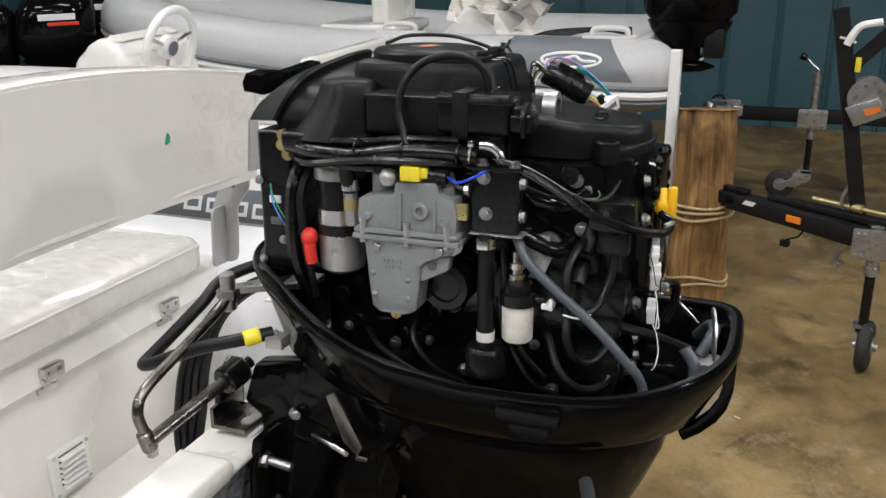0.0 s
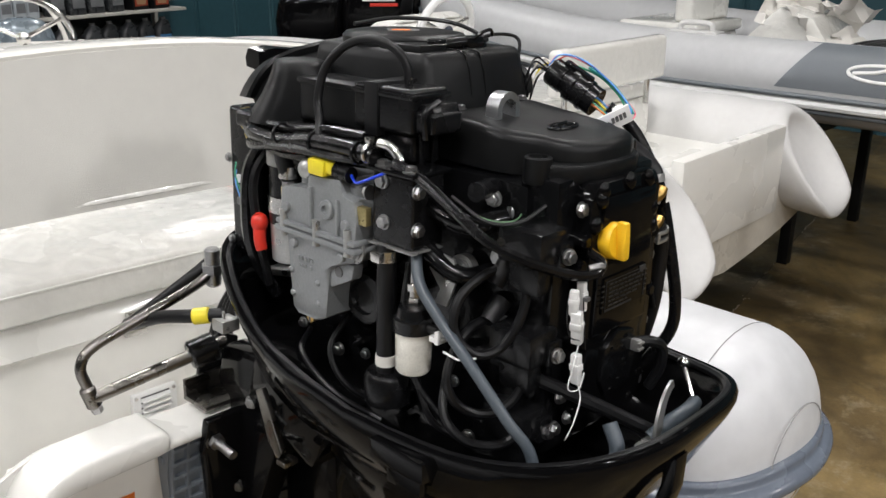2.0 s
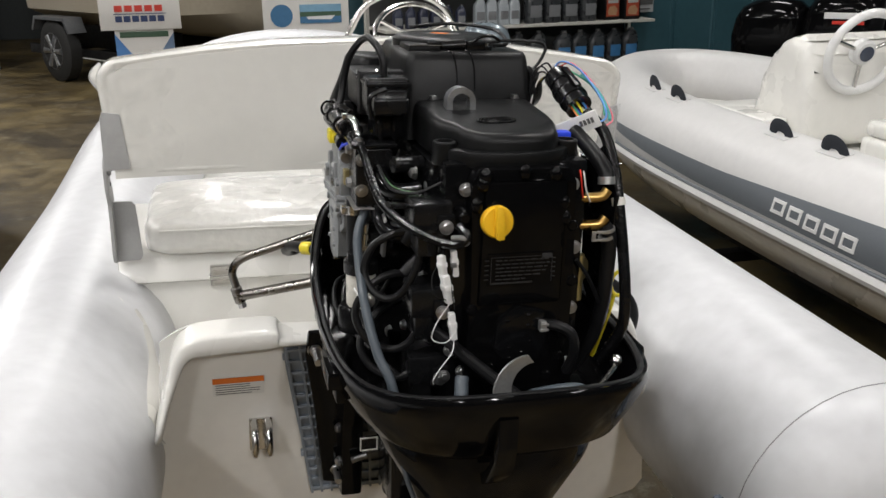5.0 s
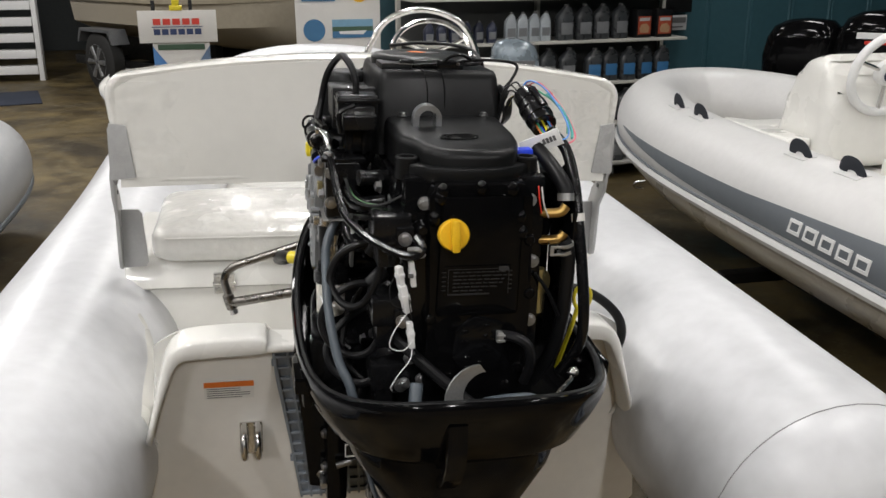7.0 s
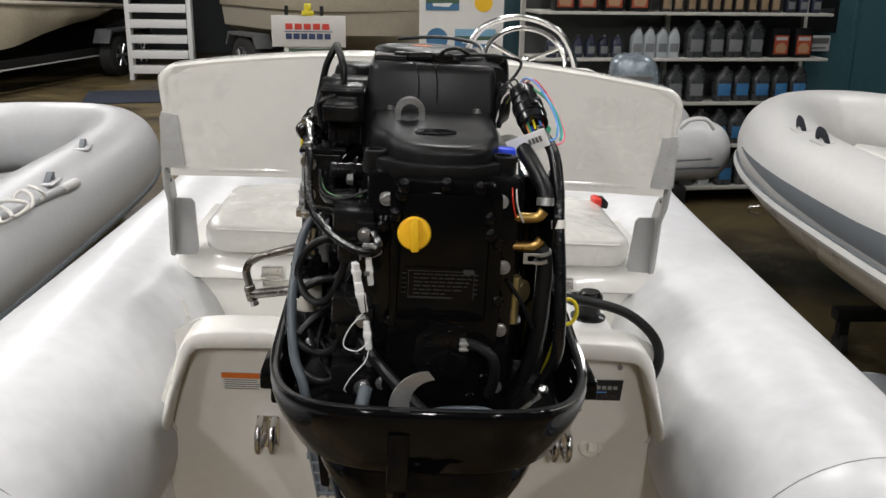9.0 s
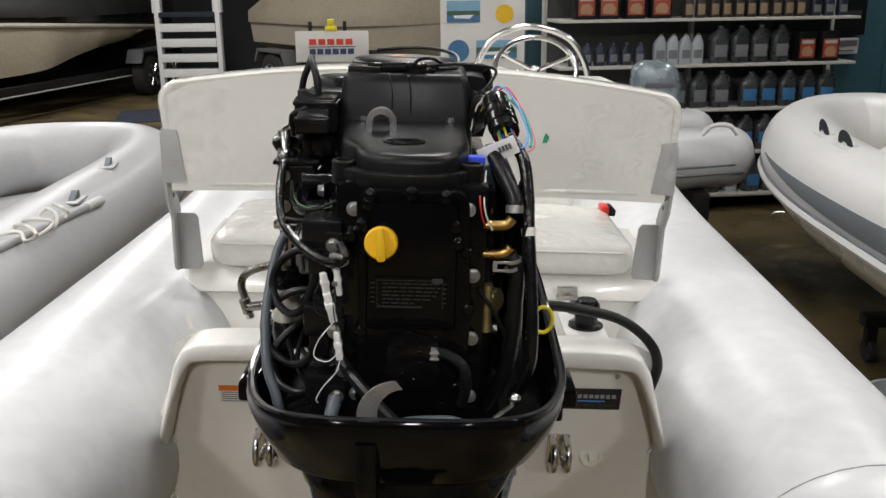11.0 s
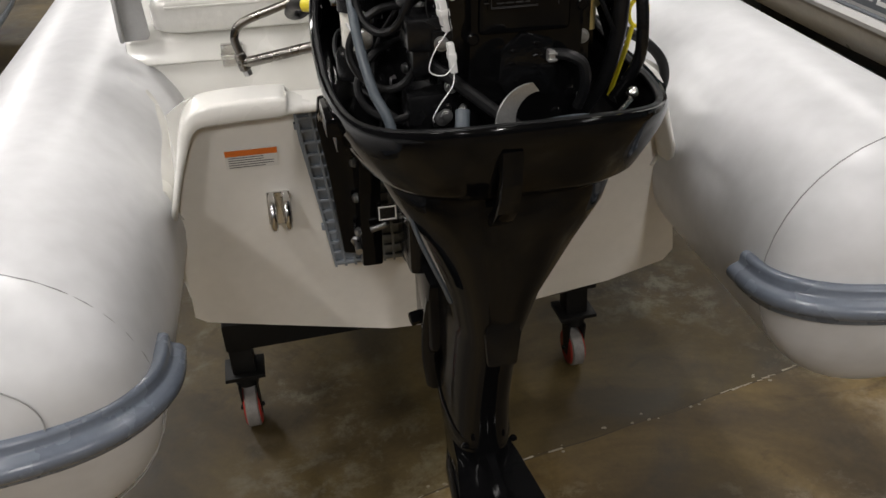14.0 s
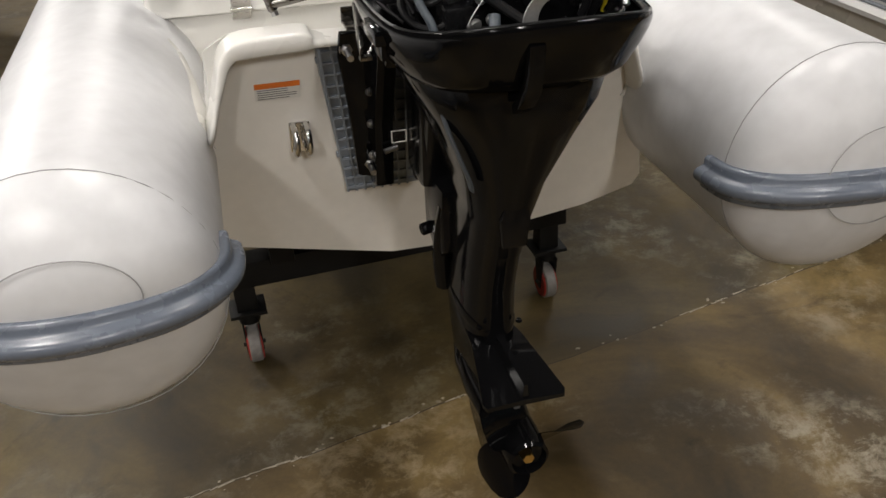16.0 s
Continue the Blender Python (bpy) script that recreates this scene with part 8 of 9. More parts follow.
# trailers
def jack(e, x, y, zc, ztop, wy, wheel_r=0.10, crank=True):
    """A swivel jack: tube, clamp plates with their bolts, foot yoke and a wheel set off by wy."""
    tube = part("jack_tube", M().rod((x, y, zc - 0.14), (x, y, ztop), 0.027, n=18).rod((x, y, zc - 0.10), (x, y, zc - 0.13), 0.034, n=18), CHROME, e, "galvanised jack tube")
    part("clamp_plate", M().box((x - 0.045, y - 0.095, zc - 0.060), (x - 0.036, y + 0.095, zc + 0.075), 0.004), CHROME, tube)
    for dy in (-0.075, -0.050, 0.050, 0.075):
        part("clamp_bolt", M().rod((x - 0.060, y + dy, zc + 0.05), (x - 0.036, y + dy, zc + 0.05), 0.009, n=8).rod((x - 0.060, y + dy, zc - 0.04), (x - 0.036, y + dy, zc - 0.04), 0.009, n=8), CHROME, tube)
    part("jack_screw", M().rod((x, y, 0.19), (x, y, zc - 0.12), 0.021, n=16), PLAST2, e, "dark greased inner jack tube")
    part("foot_yoke", M().slab([(y - 0.035, 0.215), (y + 0.035, 0.215), (y + wy * 0.55 + 0.03, wheel_r + 0.035), (y + wy + 0.022, wheel_r + 0.012), (y + wy + 0.022, wheel_r - 0.014), (y + wy * 0.5 - 0.02, wheel_r - 0.010), (y - 0.035, 0.150)], "x", x - 0.046, x - 0.038, 0.002).slab([(y - 0.035, 0.215), (y + 0.035, 0.215), (y + wy * 0.55 + 0.03, wheel_r + 0.035), (y + wy + 0.022, wheel_r + 0.012), (y + wy + 0.022, wheel_r - 0.014), (y + wy * 0.5 - 0.02, wheel_r - 0.010), (y - 0.035, 0.150)], "x", x + 0.038, x + 0.046, 0.002).box((x - 0.046, y - 0.036, 0.190), (x + 0.046, y + 0.036, 0.216), 0.004), CHROME, e)
    if crank:
        part("crank", M().hose([(x, y, ztop), (x, y, ztop + 0.025), (x, y + 0.03, ztop + 0.05), (x, y + 0.085, ztop + 0.10)], 0.009, 8, 4), CHROME, e)
        part("crank_knob", M().rod((x, y + 0.078, ztop + 0.095), (x, y + 0.120, ztop + 0.118), 0.022, 0.026, n=14, bevel=0.006), PLAST2, e)
    turn = Vector((1, 0, 0)) if crank else Vector((0.25, 1, 0)).normalized()
    axle = Vector((x, y + wy, wheel_r))
    w = part("jack_wheel", M().lathe(axle - turn * 0.03, turn, [(0, 0.03), (0.004, wheel_r - 0.018), (0.014, wheel_r - 0.003), (0.022, wheel_r), (0.038, wheel_r), (0.046, wheel_r - 0.003), (0.056, wheel_r - 0.018), (0.06, 0.03)], 32), TYRE, e, "black rubber jack wheel")
    part("hub", M().rod(axle - turn * 0.050, axle + turn * 0.050, 0.016, n=14).rod(axle - turn * 0.034, axle + turn * 0.034, 0.045, n=20), CHROME, w)


ta = thing("boat_trailer", (5.73, -0.9, 0), "black boat trailer tongue with galvanised jack", "trailer")
part("tongue", M().box((5.68, -2.9, 0.535), (5.77, 0.10, 0.625), 0.008), BLACKFR, ta)
part("coupler", M().box((5.675, 0.08, 0.56), (5.775, 0.27, 0.635), 0.015).lathe((5.725, 0.32, 0.565), (0, 0, 1), [(0, 0.046), (0.06, 0.046), (0.085, 0.028), (0.09, 0.005)], 20).box((5.712, 0.10, 0.635), (5.738, 0.20, 0.670), 0.006).box((5.69, 0.20, 0.655), (5.76, 0.30, 0.668), 0.004), CHROME, ta, "galvanised coupler")
part("coupler_latch", M().hose([(5.725, 0.20, 0.64), (5.725, 0.23, 0.69), (5.725, 0.27, 0.695), (5.725, 0.30, 0.67)], 0.008, 8, 4), PLAST2, ta)
jack(ta, 5.63, -0.385, 0.575, 0.894, 0.165, 0.10)
tb = thing("boat_trailer", (3.0, -0.65, 0), "black boat trailer with orange reflector and winch", "trailer")
mt_ = Matrix.Translation((3.426, 0.035, 0.590)) @ Matrix.Rotation(math.atan2(-0.825, -0.566), 4, "Z")
part("tongue", M().slab([(0.0, -0.045), (0.30, -0.050), (0.62, -0.060), (2.6, -0.060), (2.6, 0.030), (0.62, 0.030), (0.30, 0.035), (0.0, 0.035)], "y", -0.045, 0.045, 0.007, mt_), BLACKFR, tb)
part("upper_beam", M().slab([(0.20, 0.036), (2.6, 0.070), (2.6, 0.110), (0.30, 0.062), (0.20, 0.058)], "y", 0.0, 0.055, 0.004, mt_), BLACKFR, tb)
part("coupler", M().box((-0.10, -0.045, -0.03), (0.06, 0.045, 0.040), 0.014, mt_).rod(mt_ @ Vector((-0.06, 0, -0.06)), mt_ @ Vector((-0.06, 0, 0.055)), 0.024, n=14).box((-0.06, -0.02, 0.04), (0.10, 0.02, 0.062), 0.006, mt_), PLAST2, tb)
part("brake_rod", M().rod(mt_ @ Vector((0.42, 0.03, 0.088)), mt_ @ Vector((0.66, 0.03, 0.092)), 0.012, n=10).rod(mt_ @ Vector((0.60, 0.03, 0.092)), mt_ @ Vector((0.66, 0.03, 0.092)), 0.020, n=12), GOLDZINC, tb)
part("brake_line", M().rod(mt_ @ Vector((0.66, 0.03, 0.092)), mt_ @ Vector((1.6, 0.03, 0.100)), 0.010, n=10), GOLDZINC, tb)
part("reflector", M().box((0.345, -0.052, -0.024), (0.420, -0.044, 0.008), 0.003, mt_), mat("orange_reflector", (0.80, 0.22, 0.02), 0.25), tb, "orange side reflector")
part("pale_sticker", M().slab([(0.10, 0.0), (0.16, 0.0), (0.175, 0.022), (0.115, 0.022)], "y", -0.0475, -0.0445, 0.0, mt_), PAPER, tb)
part("plug_lead", M().hose([mt_ @ Vector((0.43, -0.03, -0.05)), mt_ @ Vector((0.41, -0.035, -0.085)), mt_ @ Vector((0.37, -0.035, -0.105)), mt_ @ Vector((0.345, -0.035, -0.125))], 0.005, 6, 5).box((0.325, -0.05, -0.150), (0.365, -0.02, -0.120), 0.004, mt_), HOSE, tb)
part("safety_hook", M().hose([mt_ @ Vector((0.60, 0, -0.055)), mt_ @ Vector((0.60, 0.01, -0.10)), mt_ @ Vector((0.58, 0.01, -0.15)), mt_ @ Vector((0.59, 0.01, -0.19)), mt_ @ Vector((0.605, 0.01, -0.16))], 0.013, 7, 4), CHROME, tb)
part("lever", M().hose([mt_ @ Vector((0.57, 0.02, 0.08)), mt_ @ Vector((0.57, 0.02, 0.13)), mt_ @ Vector((0.59, 0.02, 0.19))], 0.010, 7, 4), CHROME, tb)
jp = mt_ @ Vector((0.80, -0.085, 0))
jack(tb, jp.x, jp.y, 0.585, 0.66, -0.02, 0.115, False)


def square_bar(p0, p1, w):
    """A square tube between two points."""
    a, b = Vector(p0), Vector(p1)
    t = (b - a).normalized()
    u = Vector((1, 0, 0))
    v = t.cross(u).normalized()
    return M().loft([[p + u * i * w + v * j * w for i, j in ((-1, -1), (1, -1), (1, 1), (-1, 1))] for p in (a, b)])


part("winch_post", square_bar((3.12, -0.520, 0.62), (3.12, -0.337, 1.53), 0.032), BLACKFR, tb, "black leaning winch post")
part("bow_arm", square_bar((3.12, -0.405, 1.29), (3.12, -0.560, 1.46), 0.026), BLACKFR, tb)
wd_ = part("winch", M().lathe((3.03, -0.482, 1.175), (1, 0, 0), [(0, 0.03), (0.002, 0.080), (0.012, 0.083), (0.014, 0.05), (0.07, 0.05), (0.072, 0.083), (0.08, 0.083), (0.082, 0.03)], 28), CHROME, tb, "galvanised strap winch")
for k in range(5):
    a = 6.28319 * k / 5
    part("winch_hole", M().rod((3.0285, -0.482 + 0.052 * math.cos(a), 1.175 + 0.052 * math.sin(a)), (3.0305, -0.482 + 0.052 * math.cos(a), 1.175 + 0.052 * math.sin(a)), 0.009, n=12), INK, wd_)
part("winch_side", M().slab([(-0.395, 1.135), (-0.520, 1.180), (-0.560, 1.110), (-0.440, 1.055)], "x", 3.012, 3.026, 0.006), CHROME, wd_)
part("winch_label", M().slab([(-0.468, 1.128), (-0.525, 1.150), (-0.535, 1.128), (-0.478, 1.106)], "x", 3.008, 3.013), ORANGE, wd_)
part("strap_hook", M().hose([(3.08, -0.375, 1.385), (3.08, -0.395, 1.43), (3.08, -0.425, 1.465), (3.08, -0.50, 1.480)], 0.016, 8, 4), WHITE, tb)
part("strap_wrap", M().hose([(3.083, -0.345, 1.415), (3.080, -0.38, 1.408), (3.083, -0.41, 1.395)], 0.006, 6, 3), PAPER, tb)
part("yellow_tag", M().box((3.075, -0.440, 1.275), (3.088, -0.418, 1.335), 0.002), LEMON, tb)


# outboard motors on stands
def stand_motor(base, yaw_, label, cowl_mat, stripe=True, group="", h=0.86, reach=0.62, stand=True):
    e = thing("display_outboard", (0, 0, 0), label, "outboard motor", group)
    part("cowling", M().loft([[(x * k, y * k - 0.02 * s_, z) for x, y in [(0.17 * math.copysign(abs(math.cos(a)) ** 0.7, math.cos(a)), 0.29 * math.copysign(abs(math.sin(a)) ** 0.7, math.sin(a))) for a in [6.28319 * i / 28 for i in range(28)]]] for k, z, s_ in ((0.80, h, 0), (0.97, h + 0.05, 0), (1.0, h + 0.20, 0), (0.97, h + 0.34, 1), (0.86, h + 0.43, 2), (0.60, h + 0.48, 3), (0.2, h + 0.495, 3))]), cowl_mat, e)
    part("lower_pan", M().loft([[(0.15 * k * math.cos(a), 0.26 * k * math.sin(a), z) for a in [6.28319 * i / 24 for i in range(24)]] for k, z in ((0.55, h - 0.16), (0.9, h - 0.06), (1.0, h))]), GLOSS, e)
    part("leg", M().loft([[(0.05 * math.cos(a), -0.02 + 0.10 * math.sin(a), z) for a in [6.28319 * i / 18 for i in range(18)]] for z in (h - reach, h - 0.16)]), GLOSS, e)
    part("gearcase", M().lathe((0, -0.16, h - reach - 0.04), (0, 1, 0), [(0, 0.035), (0.1, 0.045), (0.25, 0.035), (0.33, 0.005)], 20), GLOSS, e)
    part("plate", M().box((-0.08, -0.16, h - reach + 0.02), (0.08, 0.10, h - reach + 0.03), 0.003), GLOSS, e)
    if stripe:
        for s in (-1, 1):
            part("red_flash", M().box((s * 0.165 - 0.006, -0.16, h + 0.25), (s * 0.165 + 0.006, 0.06, h + 0.275), 0.002), RED, e)
            part("name_bar", M().box((s * 0.165 - 0.006, -0.14, h + 0.29), (s * 0.165 + 0.006, 0.12, h + 0.335), 0.002), PEARL, e)
    if not stand:
        part("clamp", M().box((-0.10, 0.10, h - 0.22), (0.10, 0.22, h - 0.04), 0.02), BLACKFR, e)
        e.matrix_basis = pose(*base, 0, 0, yaw_)
        return e
    part("stand_post", M().box((-0.04, 0.22, 0.05), (0.04, 0.28, h - 0.02), 0.005), BLACKFR, e)
    part("stand_foot", M().box((-0.25, -0.25, 0.0), (-0.19, 0.35, 0.05), 0.005), BLACKFR, e)
    part("stand_foot", M().box((0.19, -0.25, 0.0), (0.25, 0.35, 0.05), 0.005), BLACKFR, e)
    part("stand_bar", M().box((-0.25, 0.22, 0.0), (0.25, 0.28, 0.05), 0.005), BLACKFR, e)
    part("clamp", M().box((-0.10, 0.10, h - 0.30), (0.10, 0.24, h - 0.04), 0.02), BLACKFR, e)
    e.matrix_basis = pose(*base, 0, 0, yaw_)
    return e


stand_motor((4.45, 5.15, 0), 48, "black display outboard on a stand with pale stripe", GLOSS, True, "display motors", 1.16)
stand_motor((4.12, 5.60, 0), 40, "plain black display outboard on a stand", GLOSS, False, "display motors", 1.08)
stand_motor((5.15, 5.25, 0), 55, "black display outboard on a stand with pale stripe", GLOSS, True, "display motors", 1.18)
bm3 = stand_motor((CX + 0.05, 0.42, 0.0), 180, "black outboard motor on the grey boat's transom", GLOSS, False, "", 1.50, 0.24, False)
for k in range(5):
    wire_pts = [(CX - 0.10, 0.75, 1.42 + 0.01 * k), (CX - 0.28, 0.95 + 0.05 * k, 1.46), (CX - 0.35, 1.2 + 0.04 * k, 1.40), (CX - 0.3, 1.5, 1.25)]
    part("control_cable", M().hose(wire_pts, 0.008, 6, 5), HOSE, bm3).matrix_parent_inverse = bm3.matrix_basis.inverted()

# small dinghy with a blue-silver outboard
dg = thing("small_dinghy", (1.4, 5.3, 0), "light grey inflatable dinghy with a dark band", "boat")
dl = [Vector((0.15 + 0.185 * i, 4.62 + 0.003 * i * i, 0.80)) for i in range(10)]
DR = 0.20
part("tube", M().loft(swept(dl, DR, 28)), TUBE_M, dg)
part("end_cone", M().lathe(dl[-1], (1, 0.05, 0), cone_profile(DR, 0.22, 2.6), 28), TUBE_M, dg)
dl2 = [p + Vector((0, 0.85, 0)) for p in dl]
part("tube", M().loft(swept(dl2, DR, 28)), TUBE_M, dg)
part("end_cone", M().lathe(dl2[-1], (1, 0.05, 0), cone_profile(DR, 0.22, 2.6), 28), TUBE_M, dg)
for dz in (-0.020, -0.075):
    part("dark_band", M().hose([p + Vector((0, -math.sqrt(DR * DR - dz * dz) + 0.006, dz)) for p in dl] + [dl[-1] + Vector((0.10, -0.165, dz)), dl[-1] + Vector((0.19, -0.08, dz))], 0.014, 8, 2), STRIPE, dg)
part("floor", M().box((0.2, 4.75, 0.64), (1.85, 5.45, 0.70), 0.01), TUBE_G, dg)
part("carry_handle", M().hose([(1.62, 4.60, 0.985), (1.68, 4.58, 1.045), (1.78, 4.58, 1.045), (1.84, 4.60, 0.985)], 0.014, 8, 5), TUBE_W, dg)
for x in (0.5, 1.6):
    part("support", M().box((x, 4.6, 0.031), (x + 0.1, 5.5, 0.605), 0.006), BLACKFR, dg)
# its own small motor, seen only by the cowl
so = thing("small_outboard", (1.54, 5.05, 0.7), "blue-silver cowled outboard motor on the dinghy", "outboard motor")
cw = [(0.165 * math.copysign(abs(math.cos(a)) ** 0.75, math.cos(a)), 0.13 * math.copysign(abs(math.sin(a)) ** 0.75, math.sin(a))) for a in [6.28319 * i / 28 for i in range(28)]]
part("cowling", M().loft([[(1.54 + x * k + q, 5.05 + y * k, z) for x, y in cw] for k, z, q in ((0.94, 1.105, 0), (1.0, 1.14, 0), (1.0, 1.20, 0), (0.97, 1.27, -0.004), (0.88, 1.325, -0.012), (0.70, 1.36, -0.02), (0.40, 1.378, -0.028), (0.1, 1.382, -0.03))]), COWL, so, "blue-silver moulded cowl", 60)
part("lower_pan", M().loft([[(1.54 + x * k, 5.05 + y * k, z) for x, y in cw] for k, z in ((0.5, 0.95), (0.9, 1.06), (0.97, 1.102))]), GLOSS, so)
part("name_bar", M().box((1.44, 4.913, 1.215), (1.64, 4.922, 1.245), 0.001), INK, so)
part("leg", M().loft([[(1.54 + 0.05 * math.cos(a), 5.05 + 0.07 * math.sin(a), z) for a in [6.28319 * i / 18 for i in range(18)]] for z in (0.705, 0.96)]), GLOSS, so)

# oil shelves
sf = thing("oil_shelf", (2.3, 6.8, 0), "cream steel shelf unit stocked with oil bottles", "shelf")
for z in (0.16, 0.53, 0.895, 1.262, 1.632, 2.02):
    part("shelf_board", M().box((1.06, 6.55, z - 0.024), (3.62, 7.05, z), 0.004), SHELF, sf)
part("back_panel", M().box((1.06, 7.06, 0.0), (3.62, 7.09, 2.4)), mat("dark_pegboard", (0.06, 0.062, 0.06), 0.6), sf)
for x in (1.03, 2.33, 3.62):
    part("upright", M().box((x, 7.0, 0), (x + 0.035, 7.055, 2.4), 0.003), SHELF, sf)


def jug(kind, material, w_, d_, h_, lab):
    e = thing(kind, (0, 0, 0), lab, "bottle", kind + "s on the shelf")
    rows = ((0.95, 0.0, 0), (1.0, 0.01, 0), (1.0, h_ * 0.60, 0), (0.94, h_ * 0.69, 0), (0.66, h_ * 0.82, 0.06), (0.36, h_ * 0.91, 0.11), (0.29, h_ * 0.95, 0.11))
    part("body", M().loft([[(x * k + o * w_, y * k, z) for x, y in [(w_ / 2 * math.copysign(abs(math.cos(a)) ** 0.45, math.cos(a)), d_ / 2 * math.copysign(abs(math.sin(a)) ** 0.45, math.sin(a))) for a in [6.28319 * (i + 0.5) / 16 for i in range(16)]]] for k, z, o in rows]), material, e)
    part("cap", M().rod((0.11 * w_, 0, h_ * 0.94), (0.11 * w_, 0, h_), w_ * 0.16, n=12), INK, e)
    if w_ > 0.12:
        part("handle", M().hose([(0.20 * w_, 0, h_ * 0.88), (0.40 * w_, 0, h_ * 0.87), (0.50 * w_, 0, h_ * 0.72), (0.49 * w_, 0, h_ * 0.40)], 0.011, 8, 5), material, e)
    return e


labels = {"blue": mat("blue_label", (0.035, 0.14, 0.30), 0.45), "pale": mat("pale_label", (0.40, 0.42, 0.42), 0.45), "orange": mat("orange_red_label", (0.30, 0.05, 0.02), 0.45), "dark": mat("dark_label", (0.15, 0.155, 0.16), 0.45)}
PALEL = labels["pale"]
JG = jug("oil_jug", JUG, 0.155, 0.11, 0.29, "dark grey plastic oil jug")
part("label", M().box((-0.055, -0.0585, 0.05), (0.055, -0.0545, 0.15), 0.001), labels["blue"], JG)
JD = jug("oil_jug_dark", JUG, 0.155, 0.11, 0.30, "dark grey oil jug with dark label")
part("label", M().box((-0.055, -0.0585, 0.05), (0.055, -0.0545, 0.15), 0.001), labels["dark"], JD)
JS = jug("silver_bottle", SILVERJ, 0.105, 0.08, 0.245, "silver plastic oil bottle")
part("label", M().box((-0.036, -0.0405, 0.045), (0.036, -0.0365, 0.115), 0.001), labels["dark"], JS)
JN = jug("navy_bottle", NAVY, 0.085, 0.07, 0.18, "navy blue plastic oil bottle")
part("label", M().box((-0.030, -0.0385, 0.03), (0.030, -0.0345, 0.09), 0.001), labels["dark"], JN)
JR = thing("oil_carton", (0, 0, 0), "red and black oil pack", "pack", "oil packs on the shelf")
part("body", M().box((-0.085, -0.06, 0), (0.085, 0.06, 0.245), 0.012), HOSE, JR)
part("label", M().box((-0.068, -0.0635, 0.03), (0.068, -0.0605, 0.185), 0.001), labels["orange"], JR)
part("label_picture", M().slab([(-0.045, 0.045), (0.040, 0.040), (0.055, 0.085), (0.020, 0.125), (-0.035, 0.115), (-0.055, 0.080)], "y", -0.0645, -0.0634), mat("faded_tan_picture", (0.34, 0.20, 0.11), 0.5), JR)
part("label_band", M().box((-0.055, -0.0645, 0.145), (0.055, -0.0632, 0.172), 0.0), PALEL, JR)
JB = jug("brown_bottle", BROWNJ, 0.08, 0.065, 0.19, "black plastic oil bottle with a tan label")
part("label", M().box((-0.030, -0.036, 0.025), (0.030, -0.0325, 0.11), 0.001), mat("tan_label", (0.24, 0.17, 0.10), 0.5), JB)
random.seed(31)
first = {}


def place(proto, x, z, y=6.66):
    y += random.uniform(-0.012, 0.012)
    m_ = pose(x, y, z + 0.0005, 0, 0, random.uniform(-6, 6))
    if proto.name not in first:
        first[proto.name] = 1
        proto.matrix_basis = m_
        return proto
    return copy_thing(proto, m_)


for i in range(4):
    place(JS, 1.93 + 0.108 * i, 1.262)
    place(JD, 2.44 + 0.178 * i, 1.262)
for i in range(5):
    place(JG, 2.73 + 0.172 * i, 0.895)
for i in range(3):
    place(JD, 2.10 + 0.19 * i, 0.895)
for i in range(2):
    place(JR, 3.20 + 0.20 * i, 1.262)
    place(JR, 1.28 + 0.20 * i, 1.632)
    place(JR, 1.70 + 0.22 * i, 1.632)
for i in range(6):
    place(JN, 1.20 + 0.112 * i, 1.262)
for i in range(10):
    place(JB, 2.16 + 0.108 * i, 1.632)
for i in range(3):
    place(JN, 3.26 + 0.12 * i, 1.632)
for i in range(6):
    place(JG, 2.55 + 0.172 * i, 0.53)
for i in range(5):
    place(JD, 1.30 + 0.19 * i, 0.53)
for i in range(13):
    place((JG, JD, JS)[i % 3], 1.2 + 0.18 * i, 0.16)
sg = thing("wall_sign", (3.85, 7.2, 1.35), "black sign board with pale print on the wall", "sign")
part("board", M().box((3.70, 7.115, 1.44), (4.02, 7.15, 1.84), 0.004), HOSE, sg)
part("print_bar", M().box((3.76, 7.108, 1.62), (3.97, 7.114, 1.655)), DIM, sg)
low = part("lower_board", M().box((3.72, 7.11, 1.275), (3.97, 7.15, 1.415), 0.004), mat("sign_grey_white", (0.42, 0.43, 0.43), 0.6), sg, "pale plate with black print")
part("print_bar", M().box((3.735, 7.103, 1.345), (3.955, 7.109, 1.395)), INK, low)
part("print_bar", M().box((3.76, 7.103, 1.30), (3.93, 7.109, 1.312)), INK, low)

# poster board
pb = thing("poster_board", (0.47, 6.3, 0), "white photo board on a stand", "display board")
part("panel", M().box((0.14, 6.28, 0.60), (0.80, 6.31, 1.95), 0.003), PAPER, pb, "white board with pasted pictures")
part("leg", M().box((0.20, 6.31, 0), (0.24, 6.35, 1.9), 0.003), BLACKFR, pb)
part("leg", M().box((0.70, 6.31, 0), (0.74, 6.35, 1.9), 0.003), BLACKFR, pb)
SEA, LAND, SKYB = mat("photo_sea_blue", (0.05, 0.16, 0.30), 0.4), mat("photo_dark_green", (0.05, 0.10, 0.06), 0.4), mat("photo_sky_blue", (0.20, 0.38, 0.52), 0.4)
